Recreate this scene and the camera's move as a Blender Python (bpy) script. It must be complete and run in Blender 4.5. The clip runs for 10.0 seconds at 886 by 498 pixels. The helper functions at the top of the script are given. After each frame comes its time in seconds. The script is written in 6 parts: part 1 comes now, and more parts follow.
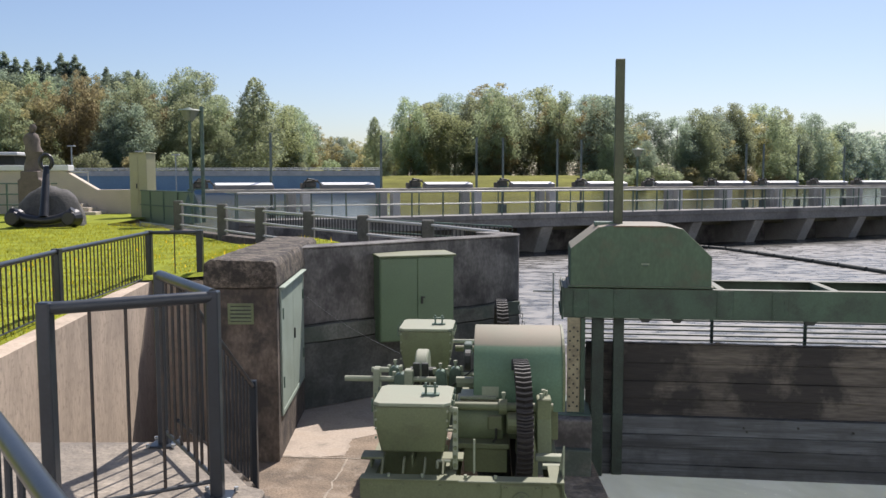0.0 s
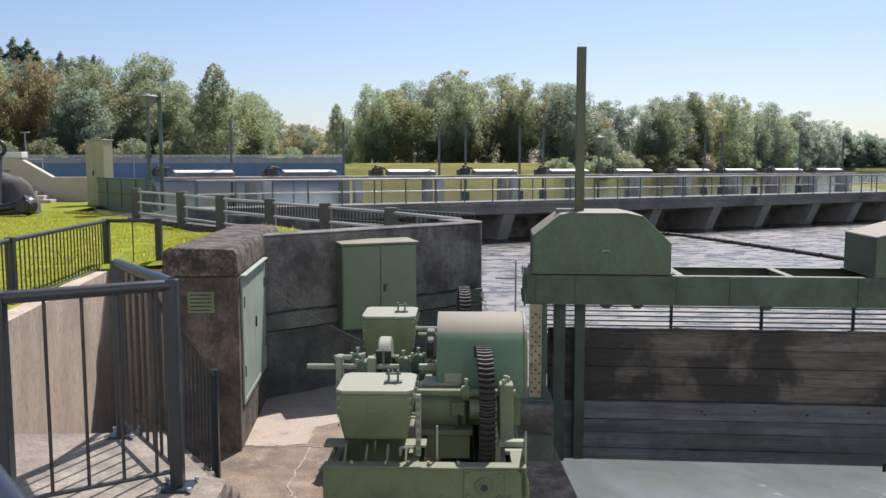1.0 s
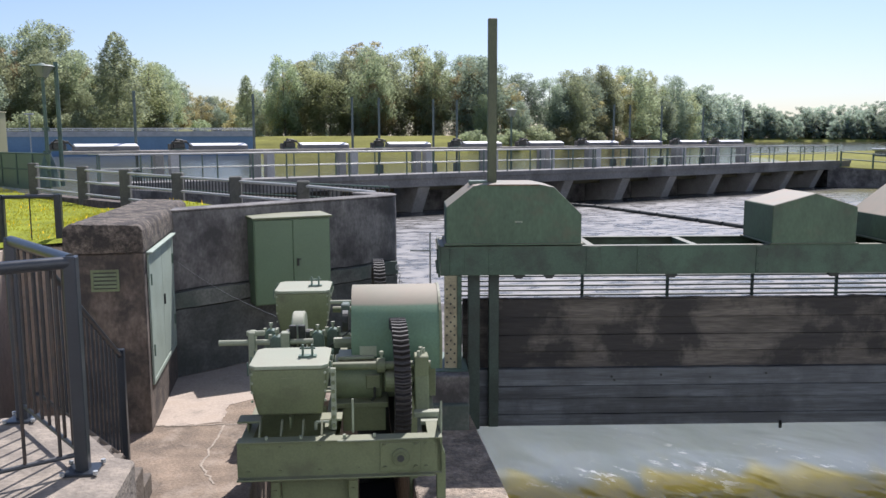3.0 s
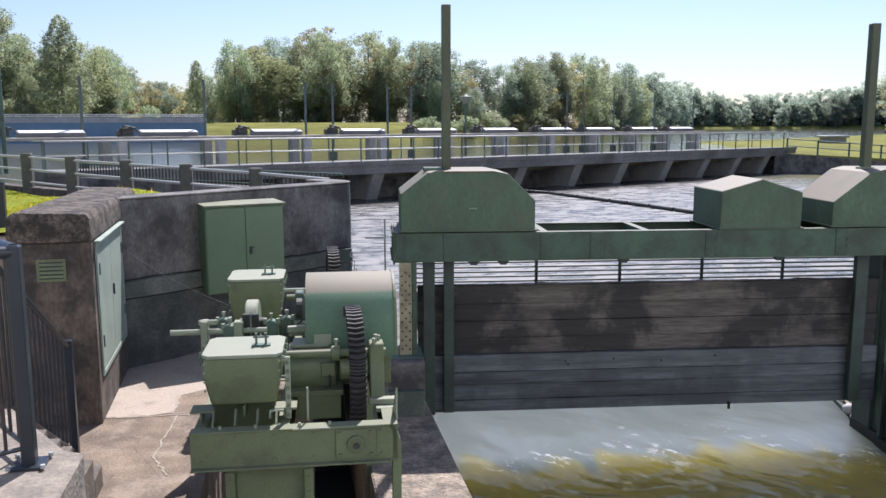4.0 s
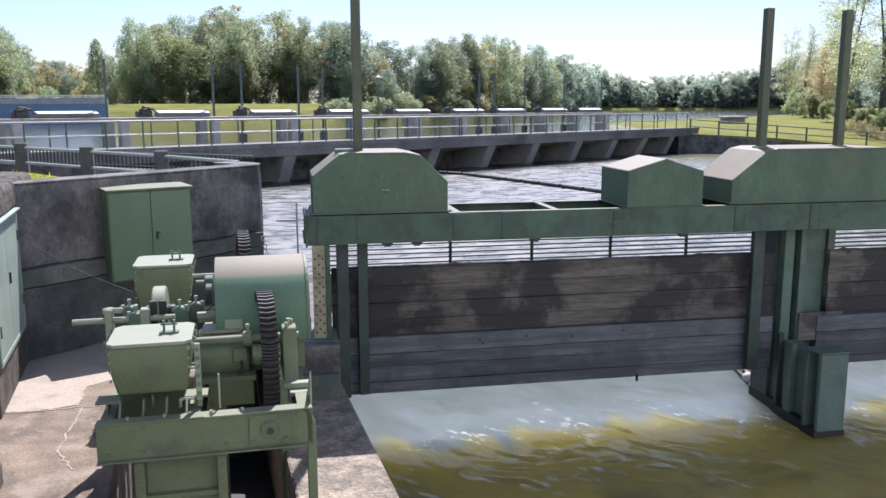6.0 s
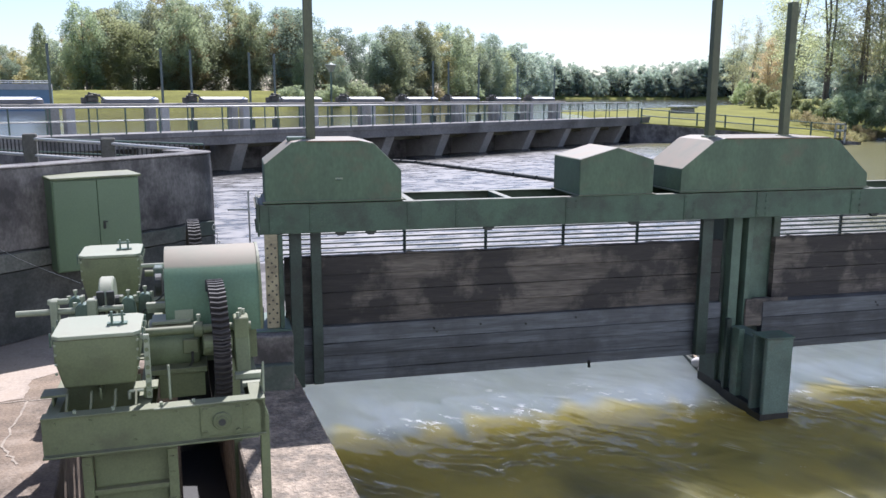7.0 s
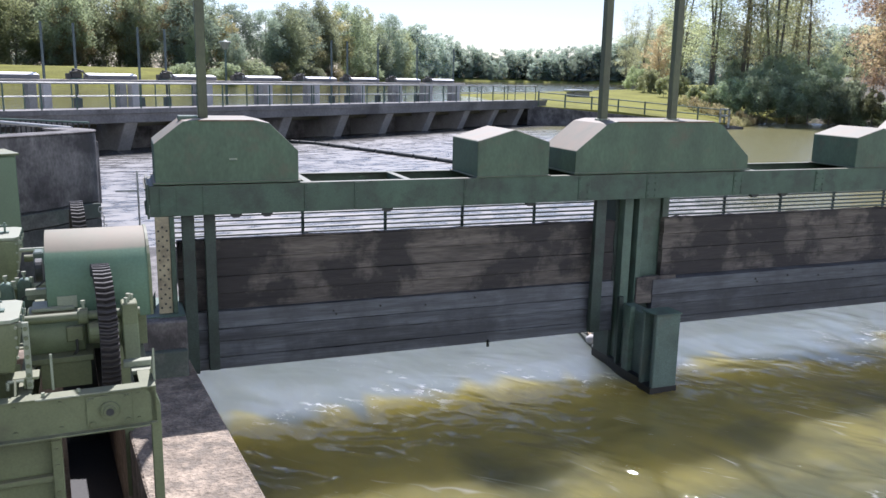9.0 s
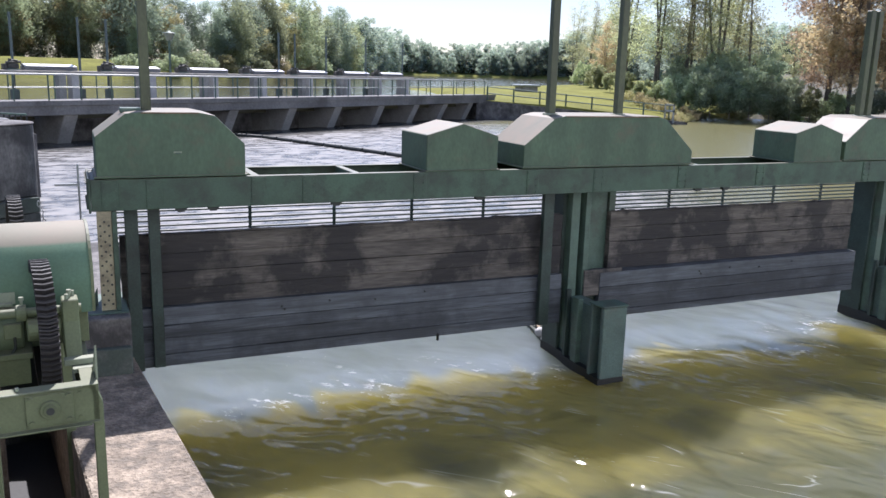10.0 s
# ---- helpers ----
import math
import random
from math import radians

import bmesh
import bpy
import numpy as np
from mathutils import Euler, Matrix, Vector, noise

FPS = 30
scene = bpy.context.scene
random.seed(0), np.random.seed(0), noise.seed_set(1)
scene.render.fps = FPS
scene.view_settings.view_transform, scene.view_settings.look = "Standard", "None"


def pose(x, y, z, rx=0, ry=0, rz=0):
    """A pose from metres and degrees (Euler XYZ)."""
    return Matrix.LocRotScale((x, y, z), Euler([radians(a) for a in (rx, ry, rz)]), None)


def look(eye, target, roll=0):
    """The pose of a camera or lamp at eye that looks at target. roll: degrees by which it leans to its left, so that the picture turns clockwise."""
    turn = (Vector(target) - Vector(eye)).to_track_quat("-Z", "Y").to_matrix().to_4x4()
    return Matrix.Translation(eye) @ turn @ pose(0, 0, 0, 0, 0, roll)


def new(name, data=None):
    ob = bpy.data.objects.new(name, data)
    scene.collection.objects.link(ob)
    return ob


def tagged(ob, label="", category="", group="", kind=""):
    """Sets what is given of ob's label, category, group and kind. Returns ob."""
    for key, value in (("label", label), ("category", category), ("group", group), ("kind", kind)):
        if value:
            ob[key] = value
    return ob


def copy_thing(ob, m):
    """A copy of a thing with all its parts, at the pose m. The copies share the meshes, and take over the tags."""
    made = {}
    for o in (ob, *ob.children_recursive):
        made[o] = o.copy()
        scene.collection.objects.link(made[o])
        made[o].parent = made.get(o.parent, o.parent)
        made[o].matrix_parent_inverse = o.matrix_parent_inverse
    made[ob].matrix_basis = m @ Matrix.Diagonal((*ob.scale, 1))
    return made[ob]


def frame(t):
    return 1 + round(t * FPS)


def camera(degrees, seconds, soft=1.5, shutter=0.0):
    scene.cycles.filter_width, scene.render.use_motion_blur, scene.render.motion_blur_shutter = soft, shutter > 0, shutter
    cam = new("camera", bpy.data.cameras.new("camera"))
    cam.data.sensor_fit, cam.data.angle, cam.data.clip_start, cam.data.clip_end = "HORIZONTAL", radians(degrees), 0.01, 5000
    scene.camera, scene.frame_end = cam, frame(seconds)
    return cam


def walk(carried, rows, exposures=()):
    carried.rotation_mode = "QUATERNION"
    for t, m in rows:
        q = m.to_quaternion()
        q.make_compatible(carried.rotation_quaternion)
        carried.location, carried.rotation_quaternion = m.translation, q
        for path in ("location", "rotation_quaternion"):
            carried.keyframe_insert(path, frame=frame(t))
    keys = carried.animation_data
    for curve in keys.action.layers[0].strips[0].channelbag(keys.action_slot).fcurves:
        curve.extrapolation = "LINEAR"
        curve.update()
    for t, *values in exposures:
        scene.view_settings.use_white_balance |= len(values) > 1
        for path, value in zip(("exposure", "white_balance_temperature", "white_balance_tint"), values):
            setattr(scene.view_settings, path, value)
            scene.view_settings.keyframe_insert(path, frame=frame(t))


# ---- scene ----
cam = camera(56.46, 10.0)
ROWS = [
    (0.0, 0.000, 0.000, 1.600, -0.00, -4.90, 0.08),
    (0.5, 0.004, 0.001, 1.598, -1.28, -5.29, -0.00),
    (1.0, 0.006, 0.003, 1.596, -2.57, -5.76, 0.03),
    (1.5, 0.007, 0.005, 1.595, -3.87, -6.34, 0.09),
    (2.0, 0.012, 0.008, 1.593, -5.47, -6.91, 0.17),
    (2.5, 0.020, 0.010, 1.589, -6.97, -7.27, 0.22),
    (4.0, 0.033, 0.009, 1.585, -11.59, -8.54, 0.13),
    (4.5, 0.041, 0.003, 1.585, -13.19, -9.03, 0.22),
    (5.0, 0.046, -0.002, 1.584, -14.70, -9.31, 0.28),
    (5.5, 0.052, -0.003, 1.583, -16.08, -9.54, 0.25),
    (7.0, 0.063, -0.002, 1.580, -20.74, -10.61, -0.21),
    (7.5, 0.075, -0.001, 1.579, -22.46, -11.06, -0.46),
    (8.0, 0.083, 0.001, 1.577, -24.18, -11.30, -0.69),
    (8.5, 0.089, 0.002, 1.575, -25.73, -11.46, -0.80),
    (9.0, 0.094, 0.004, 1.573, -27.75, -11.79, -1.16),
    (9.5, 0.097, 0.006, 1.571, -29.74, -12.08, -1.47),
    (10.0, 0.100, 0.006, 1.567, -31.32, -12.10, -1.64),
]
walk(cam, [(t, pose(x, y, z, 0, 0, yaw) @ pose(0, 0, 0, pitch) @ pose(0, 0, 0, 0, roll) @ pose(0, 0, 0, 90)) for t, x, y, z, yaw, pitch, roll in ROWS],
     exposures=[(0.0, 0.60, 6260, 17), (2.5, 0.69, 5980, 18.5), (5.0, 0.92, 5820, 20), (7.5, 1.0, 5690, 20), (10.0, 0.99, 5750, 20.5)])

# ---- light ----
world = bpy.data.worlds.new("sky")
scene.world = world
world.use_nodes = True
wn = world.node_tree
sky = wn.nodes.new("ShaderNodeTexSky")
sky.sky_type = "NISHITA"
sky.sun_disc = False
SUN_EL, SUN_AZ = 54.0, 24.0            # azimuth from +y towards +x
sky.sun_elevation, sky.sun_rotation = radians(SUN_EL), radians(SUN_AZ)
sky.air_density, sky.dust_density, sky.ozone_density = 1.0, 0.85, 2.5
wn.links.new(sky.outputs[0], wn.nodes["Background"].inputs[0])
wn.nodes["Background"].inputs[1].default_value = 0.076
sun = new("sun", bpy.data.lights.new("sun", "SUN"))
sun.data.energy, sun.data.angle, sun.data.color = 4.6, radians(0.53), (1.0, 0.945, 0.835)
_a, _e = radians(SUN_AZ), radians(SUN_EL)
sun.matrix_world = look((0, 0, 60), (-30 * math.sin(_a) * math.cos(_e), -30 * math.cos(_a) * math.cos(_e), 60 - 30 * math.sin(_e)))


# ---- materials ----
def material(name, base, rough=0.7, metal=0.0, var=0.25, scale=3.0, fine=40.0, bump=0.15, dist=0.004, patch=0.0, patch_col=(0, 0, 0), patch_scale=1.2, patch_edge=(0.52, 0.62), rand=0.0, stretch=(1, 1, 1), lit_dust=0.0, lit_dust_edge=(0.52, 0.74), lit_dust_col=(0.215, 0.182, 0.142)):
    """Two-scale varied surface: broad stains, fine grain, optional patches with edges of their own."""
    m = bpy.data.materials.new(name)
    m.use_nodes = True
    nt = m.node_tree
    N, L = nt.nodes, nt.links
    b = N["Principled BSDF"]
    geo = N.new("ShaderNodeNewGeometry")
    mp = N.new("ShaderNodeMapping")
    mp.inputs["Scale"].default_value = stretch
    L.new(geo.outputs["Position"], mp.inputs[0])
    n1 = N.new("ShaderNodeTexNoise")
    n1.inputs["Scale"].default_value, n1.inputs["Detail"].default_value, n1.inputs["Roughness"].default_value = scale, 6, 0.6
    n2 = N.new("ShaderNodeTexNoise")
    n2.inputs["Scale"].default_value, n2.inputs["Detail"].default_value = fine, 4
    L.new(mp.outputs[0], n1.inputs[0])
    L.new(mp.outputs[0], n2.inputs[0])
    c2 = tuple(c * (1 - var) for c in base)
    r1 = N.new("ShaderNodeValToRGB")
    r1.color_ramp.elements[0].position, r1.color_ramp.elements[1].position = 0.32, 0.68
    r1.color_ramp.elements[0].color, r1.color_ramp.elements[1].color = (*c2, 1), (*[min(1, c * (1 + var * 0.4)) for c in base], 1)
    L.new(n1.outputs[0], r1.inputs[0])
    mx = N.new("ShaderNodeMix")
    mx.data_type, mx.blend_type = "RGBA", "OVERLAY"
    mx.inputs[0].default_value = min(1.0, var * 1.2)
    L.new(r1.outputs[0], mx.inputs[6])
    L.new(n2.outputs[0], mx.inputs[7])
    out = mx.outputs[2]
    if patch > 0:
        n3 = N.new("ShaderNodeTexNoise")
        n3.inputs["Scale"].default_value, n3.inputs["Detail"].default_value, n3.inputs["Roughness"].default_value = patch_scale, 8, 0.65
        L.new(geo.outputs["Position"], n3.inputs[0])
        r3 = N.new("ShaderNodeValToRGB")
        r3.color_ramp.elements[0].position, r3.color_ramp.elements[1].position = patch_edge
        r3.color_ramp.elements[0].color, r3.color_ramp.elements[1].color = (0, 0, 0, 1), (patch, patch, patch, 1)
        L.new(n3.outputs[0], r3.inputs[0])
        m3 = N.new("ShaderNodeMix")
        m3.data_type = "RGBA"
        L.new(r3.outputs[0], m3.inputs[0])
        L.new(out, m3.inputs[6])
        m3.inputs[7].default_value = (*patch_col, 1)
        out = m3.outputs[2]
    # upward faces turn paler: sunlight painted into the colour, along with some dust
    if lit_dust > 0:
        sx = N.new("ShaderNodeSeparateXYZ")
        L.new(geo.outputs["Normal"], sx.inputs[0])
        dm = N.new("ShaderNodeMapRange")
        dm.inputs[1].default_value, dm.inputs[2].default_value, dm.inputs[4].default_value = *lit_dust_edge, lit_dust
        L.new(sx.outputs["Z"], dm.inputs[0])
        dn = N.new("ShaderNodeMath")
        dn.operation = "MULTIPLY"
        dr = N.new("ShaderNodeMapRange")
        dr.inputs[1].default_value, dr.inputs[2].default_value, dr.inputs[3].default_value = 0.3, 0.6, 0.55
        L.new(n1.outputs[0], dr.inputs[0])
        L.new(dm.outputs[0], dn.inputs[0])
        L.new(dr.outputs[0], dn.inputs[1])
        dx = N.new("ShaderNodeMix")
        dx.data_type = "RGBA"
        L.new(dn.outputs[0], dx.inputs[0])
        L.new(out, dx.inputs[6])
        dx.inputs[7].default_value = (*lit_dust_col, 1)
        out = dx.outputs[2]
    if rand > 0:
        oi = N.new("ShaderNodeObjectInfo")
        mr = N.new("ShaderNodeMapRange")
        mr.inputs[3].default_value, mr.inputs[4].default_value = 1 - rand, 1 + rand
        L.new(oi.outputs["Random"], mr.inputs[0])
        mm = N.new("ShaderNodeMix")
        mm.data_type, mm.blend_type = "RGBA", "MULTIPLY"
        mm.inputs[0].default_value = 1
        L.new(out, mm.inputs[6])
        L.new(mr.outputs[0], mm.inputs[7])
        out = mm.outputs[2]
    L.new(out, b.inputs["Base Color"])
    b.inputs["Roughness"].default_value, b.inputs["Metallic"].default_value = rough, metal
    rr = N.new("ShaderNodeMapRange")
    rr.inputs[3].default_value, rr.inputs[4].default_value = max(0.02, rough - 0.12), min(1, rough + 0.12)
    L.new(n1.outputs[0], rr.inputs[0])
    L.new(rr.outputs[0], b.inputs["Roughness"])
    if "grass" in name:
        b.inputs["Specular IOR Level"].default_value = 0.08
    if bump > 0:
        bp = N.new("ShaderNodeBump")
        bp.inputs["Strength"].default_value, bp.inputs["Distance"].default_value = bump, dist
        L.new(n2.outputs[0], bp.inputs["Height"])
        L.new(bp.outputs[0], b.inputs["Normal"])
    return m


M_GREEN = material("green_paint", (0.136, 0.166, 0.082), 0.62, lit_dust=0.38, var=0.2, scale=2.4, fine=60, bump=0.1, patch=0.55, patch_col=(0.072, 0.078, 0.046), patch_scale=3.2, patch_edge=(0.54, 0.70))
# the motor's sunlit top is put into this paint as a pale strip
M_MOTORG = material("sunlit_motor_paint", (0.150, 0.195, 0.105), 0.6, lit_dust=0.85, lit_dust_edge=(0.62, 0.72), lit_dust_col=(0.30, 0.28, 0.21), var=0.18, scale=3, fine=60, bump=0.08, patch=0.45, patch_col=(0.09, 0.11, 0.06), patch_scale=4.0, patch_edge=(0.54, 0.68))
M_GREEN2 = material("cabinet_paint", (0.108, 0.168, 0.095), 0.4, var=0.12, scale=1.5, fine=50, bump=0.05)
M_HOOD = material("hood_paint", (0.071, 0.117, 0.068), 0.6, lit_dust=0.96, lit_dust_col=(0.178, 0.142, 0.098), var=0.3, scale=2.5, fine=30, bump=0.12, stretch=(1, 1, 0.5), patch=0.6, patch_col=(0.105, 0.085, 0.055), patch_scale=2.6, patch_edge=(0.55, 0.74))
M_BEAM = material("beam_paint", (0.056, 0.100, 0.064), 0.55, lit_dust=0.5, lit_dust_col=(0.178, 0.142, 0.098), var=0.3, scale=2.0, fine=45, bump=0.1, patch=0.7, patch_col=(0.026, 0.030, 0.024), patch_scale=2.8, patch_edge=(0.47, 0.66))
M_STEELD = material("dark_wet_steel", (0.036, 0.058, 0.046), 0.5, var=0.4, scale=2.5, fine=40, bump=0.15, patch=0.5, patch_col=(0.02, 0.02, 0.02), patch_scale=1.6)
M_PANEL = material("faded_panel_paint", (0.15, 0.21, 0.13), 0.45, var=0.12, scale=1.5, fine=30, bump=0.04)
M_POST = material("mossy_concrete_post", (0.11, 0.11, 0.095), 0.9, var=0.35, scale=3, fine=30, bump=0.4, patch=0.6, patch_col=(0.05, 0.055, 0.04), patch_scale=3)
M_PIERW = material("whitened_concrete", (0.50, 0.49, 0.48), 0.85, var=0.2, scale=1.5, fine=20, bump=0.2)
M_STEEL = material("grey_green_steel", (0.092, 0.145, 0.108), 0.55, var=0.3, scale=3, fine=50, bump=0.12, patch=0.5, patch_col=(0.06, 0.06, 0.05), patch_scale=2.0)
M_STEELL = material("washed_steel", (0.092, 0.138, 0.115), 0.6, var=0.3, scale=2.5, fine=40, bump=0.12, patch=0.5, patch_col=(0.10, 0.11, 0.09), patch_scale=2.0)
# pale cap of the drum: its sunlit top put into the paint
M_DRUM = material("drum_paint", (0.098, 0.176, 0.112), 0.72, lit_dust=0.95, lit_dust_edge=(0.70, 0.745), lit_dust_col=(0.235, 0.195, 0.145), var=0.2, scale=1.5, fine=50, bump=0.06, patch=0.4, patch_col=(0.10, 0.14, 0.06), patch_scale=1.0, patch_edge=(0.45, 0.65))
M_RAIL = material("dark_rail_paint", (0.024, 0.030, 0.038), 0.33, var=0.2, scale=6, fine=90, bump=0.05)
M_BAR = material("worn_bar_paint", (0.034, 0.031, 0.030), 0.5, var=0.4, scale=9, fine=90, bump=0.08, patch=0.6, patch_col=(0.060, 0.038, 0.024), patch_scale=9.0, patch_edge=(0.48, 0.6))
M_HATCH = material("chalked_pale_green_paint", (0.30, 0.36, 0.30), 0.6, var=0.15, scale=2, fine=50, bump=0.06, patch=0.4, patch_col=(0.22, 0.26, 0.20), patch_scale=2.5)
M_GEAR = material("dark_grease", (0.021, 0.019, 0.017), 0.62, var=0.3, scale=8, fine=80, bump=0.2)
M_CONC = material("weathered_concrete", (0.135, 0.108, 0.085), 0.92, var=0.6, scale=3.5, fine=30, bump=0.9, dist=0.012, stretch=(1, 1, 0.55), patch=0.85, patch_col=(0.034, 0.030, 0.027), patch_scale=3.2, patch_edge=(0.44, 0.60))
M_CONCD = material("dark_stained_concrete", (0.190, 0.180, 0.168), 0.92, var=0.5, scale=3.0, stretch=(1, 1, 0.55), fine=30, bump=0.7, dist=0.012, patch=0.85, patch_col=(0.048, 0.045, 0.043), patch_scale=1.6, patch_edge=(0.43, 0.60))
M_CONCD2 = material("damp_plinth_concrete", (0.15, 0.155, 0.135), 0.9, var=0.5, scale=2.0, fine=30, bump=0.5, dist=0.008, patch=0.7, patch_col=(0.06, 0.085, 0.066), patch_scale=1.6, patch_edge=(0.42, 0.6))
M_CONCD3 = material("black_green_damp_concrete", (0.098, 0.102, 0.094), 0.85, var=0.5, scale=2.4, fine=30, bump=0.5, dist=0.008, patch=0.8, patch_col=(0.035, 0.042, 0.036), patch_scale=1.3, patch_edge=(0.44, 0.6))
M_DRIFT = material("driftwood", (0.28, 0.22, 0.15), 0.9, var=0.5, scale=6, fine=30, bump=0.4)
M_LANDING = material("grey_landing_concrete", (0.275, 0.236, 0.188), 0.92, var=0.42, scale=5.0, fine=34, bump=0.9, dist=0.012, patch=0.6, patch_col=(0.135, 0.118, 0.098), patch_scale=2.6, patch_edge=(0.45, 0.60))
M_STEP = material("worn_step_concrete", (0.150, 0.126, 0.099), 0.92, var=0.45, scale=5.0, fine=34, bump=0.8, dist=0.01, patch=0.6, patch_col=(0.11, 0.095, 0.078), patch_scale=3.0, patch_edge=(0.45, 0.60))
M_FLOOR = material("concrete_floor", (0.198, 0.150, 0.106), 0.88, var=0.55, scale=2.4, fine=40, bump=0.9, dist=0.01, patch=0.6, patch_col=(0.30, 0.246, 0.19), patch_scale=2.6, patch_edge=(0.53, 0.64))
M_LEDGE = material("broken_concrete", (0.335, 0.275, 0.21), 0.95, var=0.55, scale=4, fine=22, bump=1.0, dist=0.05, patch=0.55, patch_col=(0.14, 0.125, 0.105), patch_scale=6.0, patch_edge=(0.47, 0.60))
M_PATCH = material("pale_worn_screed", (0.39, 0.325, 0.262), 0.95, var=0.3, scale=3, fine=35, bump=0.5, patch=0.6, patch_col=(0.30, 0.245, 0.19), patch_scale=3.0, patch_edge=(0.5, 0.6))
M_CHALK = material("pale_mortar", (0.31, 0.265, 0.21), 0.95, var=0.3, scale=6, fine=40, bump=0.3)
M_WALL = material("board_marked_concrete", (0.47, 0.38, 0.292), 0.92, var=0.24, scale=1.2, fine=12, bump=0.45, dist=0.012, stretch=(1.6, 1.6, 0.5), patch=0.5, patch_col=(0.25, 0.20, 0.155), patch_scale=11.0, patch_edge=(0.54, 0.64))
M_WOOD = material("wet_timber", (0.124, 0.111, 0.095), 0.75, var=0.6, scale=1.6, fine=9, bump=0.7, dist=0.01, stretch=(0.5, 0.5, 5), patch=0.8, patch_col=(0.013, 0.013, 0.015), patch_scale=0.9, patch_edge=(0.455, 0.535), rand=0.12)
M_WOODL = material("wet_grey_timber", (0.080, 0.090, 0.101), 0.6, var=0.65, scale=1.2, fine=8, bump=0.7, dist=0.01, stretch=(0.35, 0.35, 6), patch=0.8, patch_col=(0.032, 0.036, 0.042), patch_scale=1.0, patch_edge=(0.47, 0.60), rand=0.16)
M_WOODP = material("washed_pale_timber", (0.108, 0.121, 0.133), 0.6, var=0.55, scale=1.2, fine=8, bump=0.7, dist=0.01, stretch=(0.35, 0.35, 6), patch=0.7, patch_col=(0.050, 0.054, 0.060), patch_scale=1.1, patch_edge=(0.46, 0.60), rand=0.1)
M_GRASS = material("grass", (0.23, 0.26, 0.03), 0.9, var=0.35, scale=1.5, fine=20, bump=0.6, dist=0.03)
M_WEIR = material("weir_concrete", (0.215, 0.208, 0.195), 0.9, var=0.35, scale=0.5, fine=10, bump=0.2, patch=0.6, patch_col=(0.07, 0.065, 0.06), patch_scale=0.3)
M_GALV = material("galvanised_steel", (0.42, 0.44, 0.44), 0.45, 0.6, var=0.2, scale=4, fine=60, bump=0.05)
M_WHITE = material("white_panel", (0.72, 0.72, 0.70), 0.5, var=0.08, scale=1, fine=20, bump=0.02)
M_MOTOR = material("weathered_machinery", (0.09, 0.085, 0.07), 0.7, var=0.4, scale=5, fine=40, bump=0.2)
M_DARK = material("dark_machinery", (0.03, 0.035, 0.03), 0.6, var=0.4, scale=6, fine=40, bump=0.2)
M_BLUE = material("blue_cladding", (0.20, 0.31, 0.42), 0.6, var=0.12, scale=0.3, fine=4, bump=0.02)


def leaf_material(name, base, gaps=0.38):
    """Foliage: matte leaf sprays with gaps that let some light through, each clump and tree a little different."""
    m = bpy.data.materials.new(name)
    m.use_nodes = True
    N, L = m.node_tree.nodes, m.node_tree.links
    b = N["Principled BSDF"]
    geo, oi = N.new("ShaderNodeNewGeometry"), N.new("ShaderNodeObjectInfo")
    r1, r2 = N.new("ShaderNodeMapRange"), N.new("ShaderNodeMapRange")
    r1.inputs[3].default_value, r1.inputs[4].default_value = 0.9, 1.1
    r2.inputs[3].default_value, r2.inputs[4].default_value = 0.74, 1.3
    L.new(geo.outputs["Random Per Island"], r1.inputs[0])
    L.new(oi.outputs["Random"], r2.inputs[0])
    mu = N.new("ShaderNodeMath")
    mu.operation = "MULTIPLY"
    L.new(r1.outputs[0], mu.inputs[0])
    L.new(r2.outputs[0], mu.inputs[1])
    hs = N.new("ShaderNodeHueSaturation")
    hs.inputs["Color"].default_value = (*base, 1)
    hr = N.new("ShaderNodeMapRange")
    hr.inputs[3].default_value, hr.inputs[4].default_value = 0.468, 0.528
    L.new(oi.outputs["Random"], hr.inputs[0])
    L.new(hr.outputs[0], hs.inputs["Hue"])
    L.new(mu.outputs[0], hs.inputs["Value"])
    L.new(hs.outputs[0], b.inputs["Base Color"])
    b.inputs["Roughness"].default_value = 0.55
    b.inputs["Specular IOR Level"].default_value = 0.1
    tr, mx = N.new("ShaderNodeBsdfTranslucent"), N.new("ShaderNodeMixShader")
    tl = N.new("ShaderNodeMix")
    tl.data_type, tl.blend_type = "RGBA", "MULTIPLY"
    tl.inputs[0].default_value = 1
    tl.inputs[7].default_value = (1.55, 1.55, 1.3, 1)
    L.new(hs.outputs[0], tl.inputs[6])
    L.new(tl.outputs[2], tr.inputs[0])
    mx.inputs[0].default_value = 0.7
    L.new(b.outputs[0], mx.inputs[1])
    L.new(tr.outputs[0], mx.inputs[2])
    gap, airy = N.new("ShaderNodeBsdfTransparent"), N.new("ShaderNodeMixShader")
    airy.inputs[0].default_value = gaps
    L.new(mx.outputs[0], airy.inputs[1])
    L.new(gap.outputs[0], airy.inputs[2])
    L.new(airy.outputs[0], N["Material Output"].inputs[0])
    return m


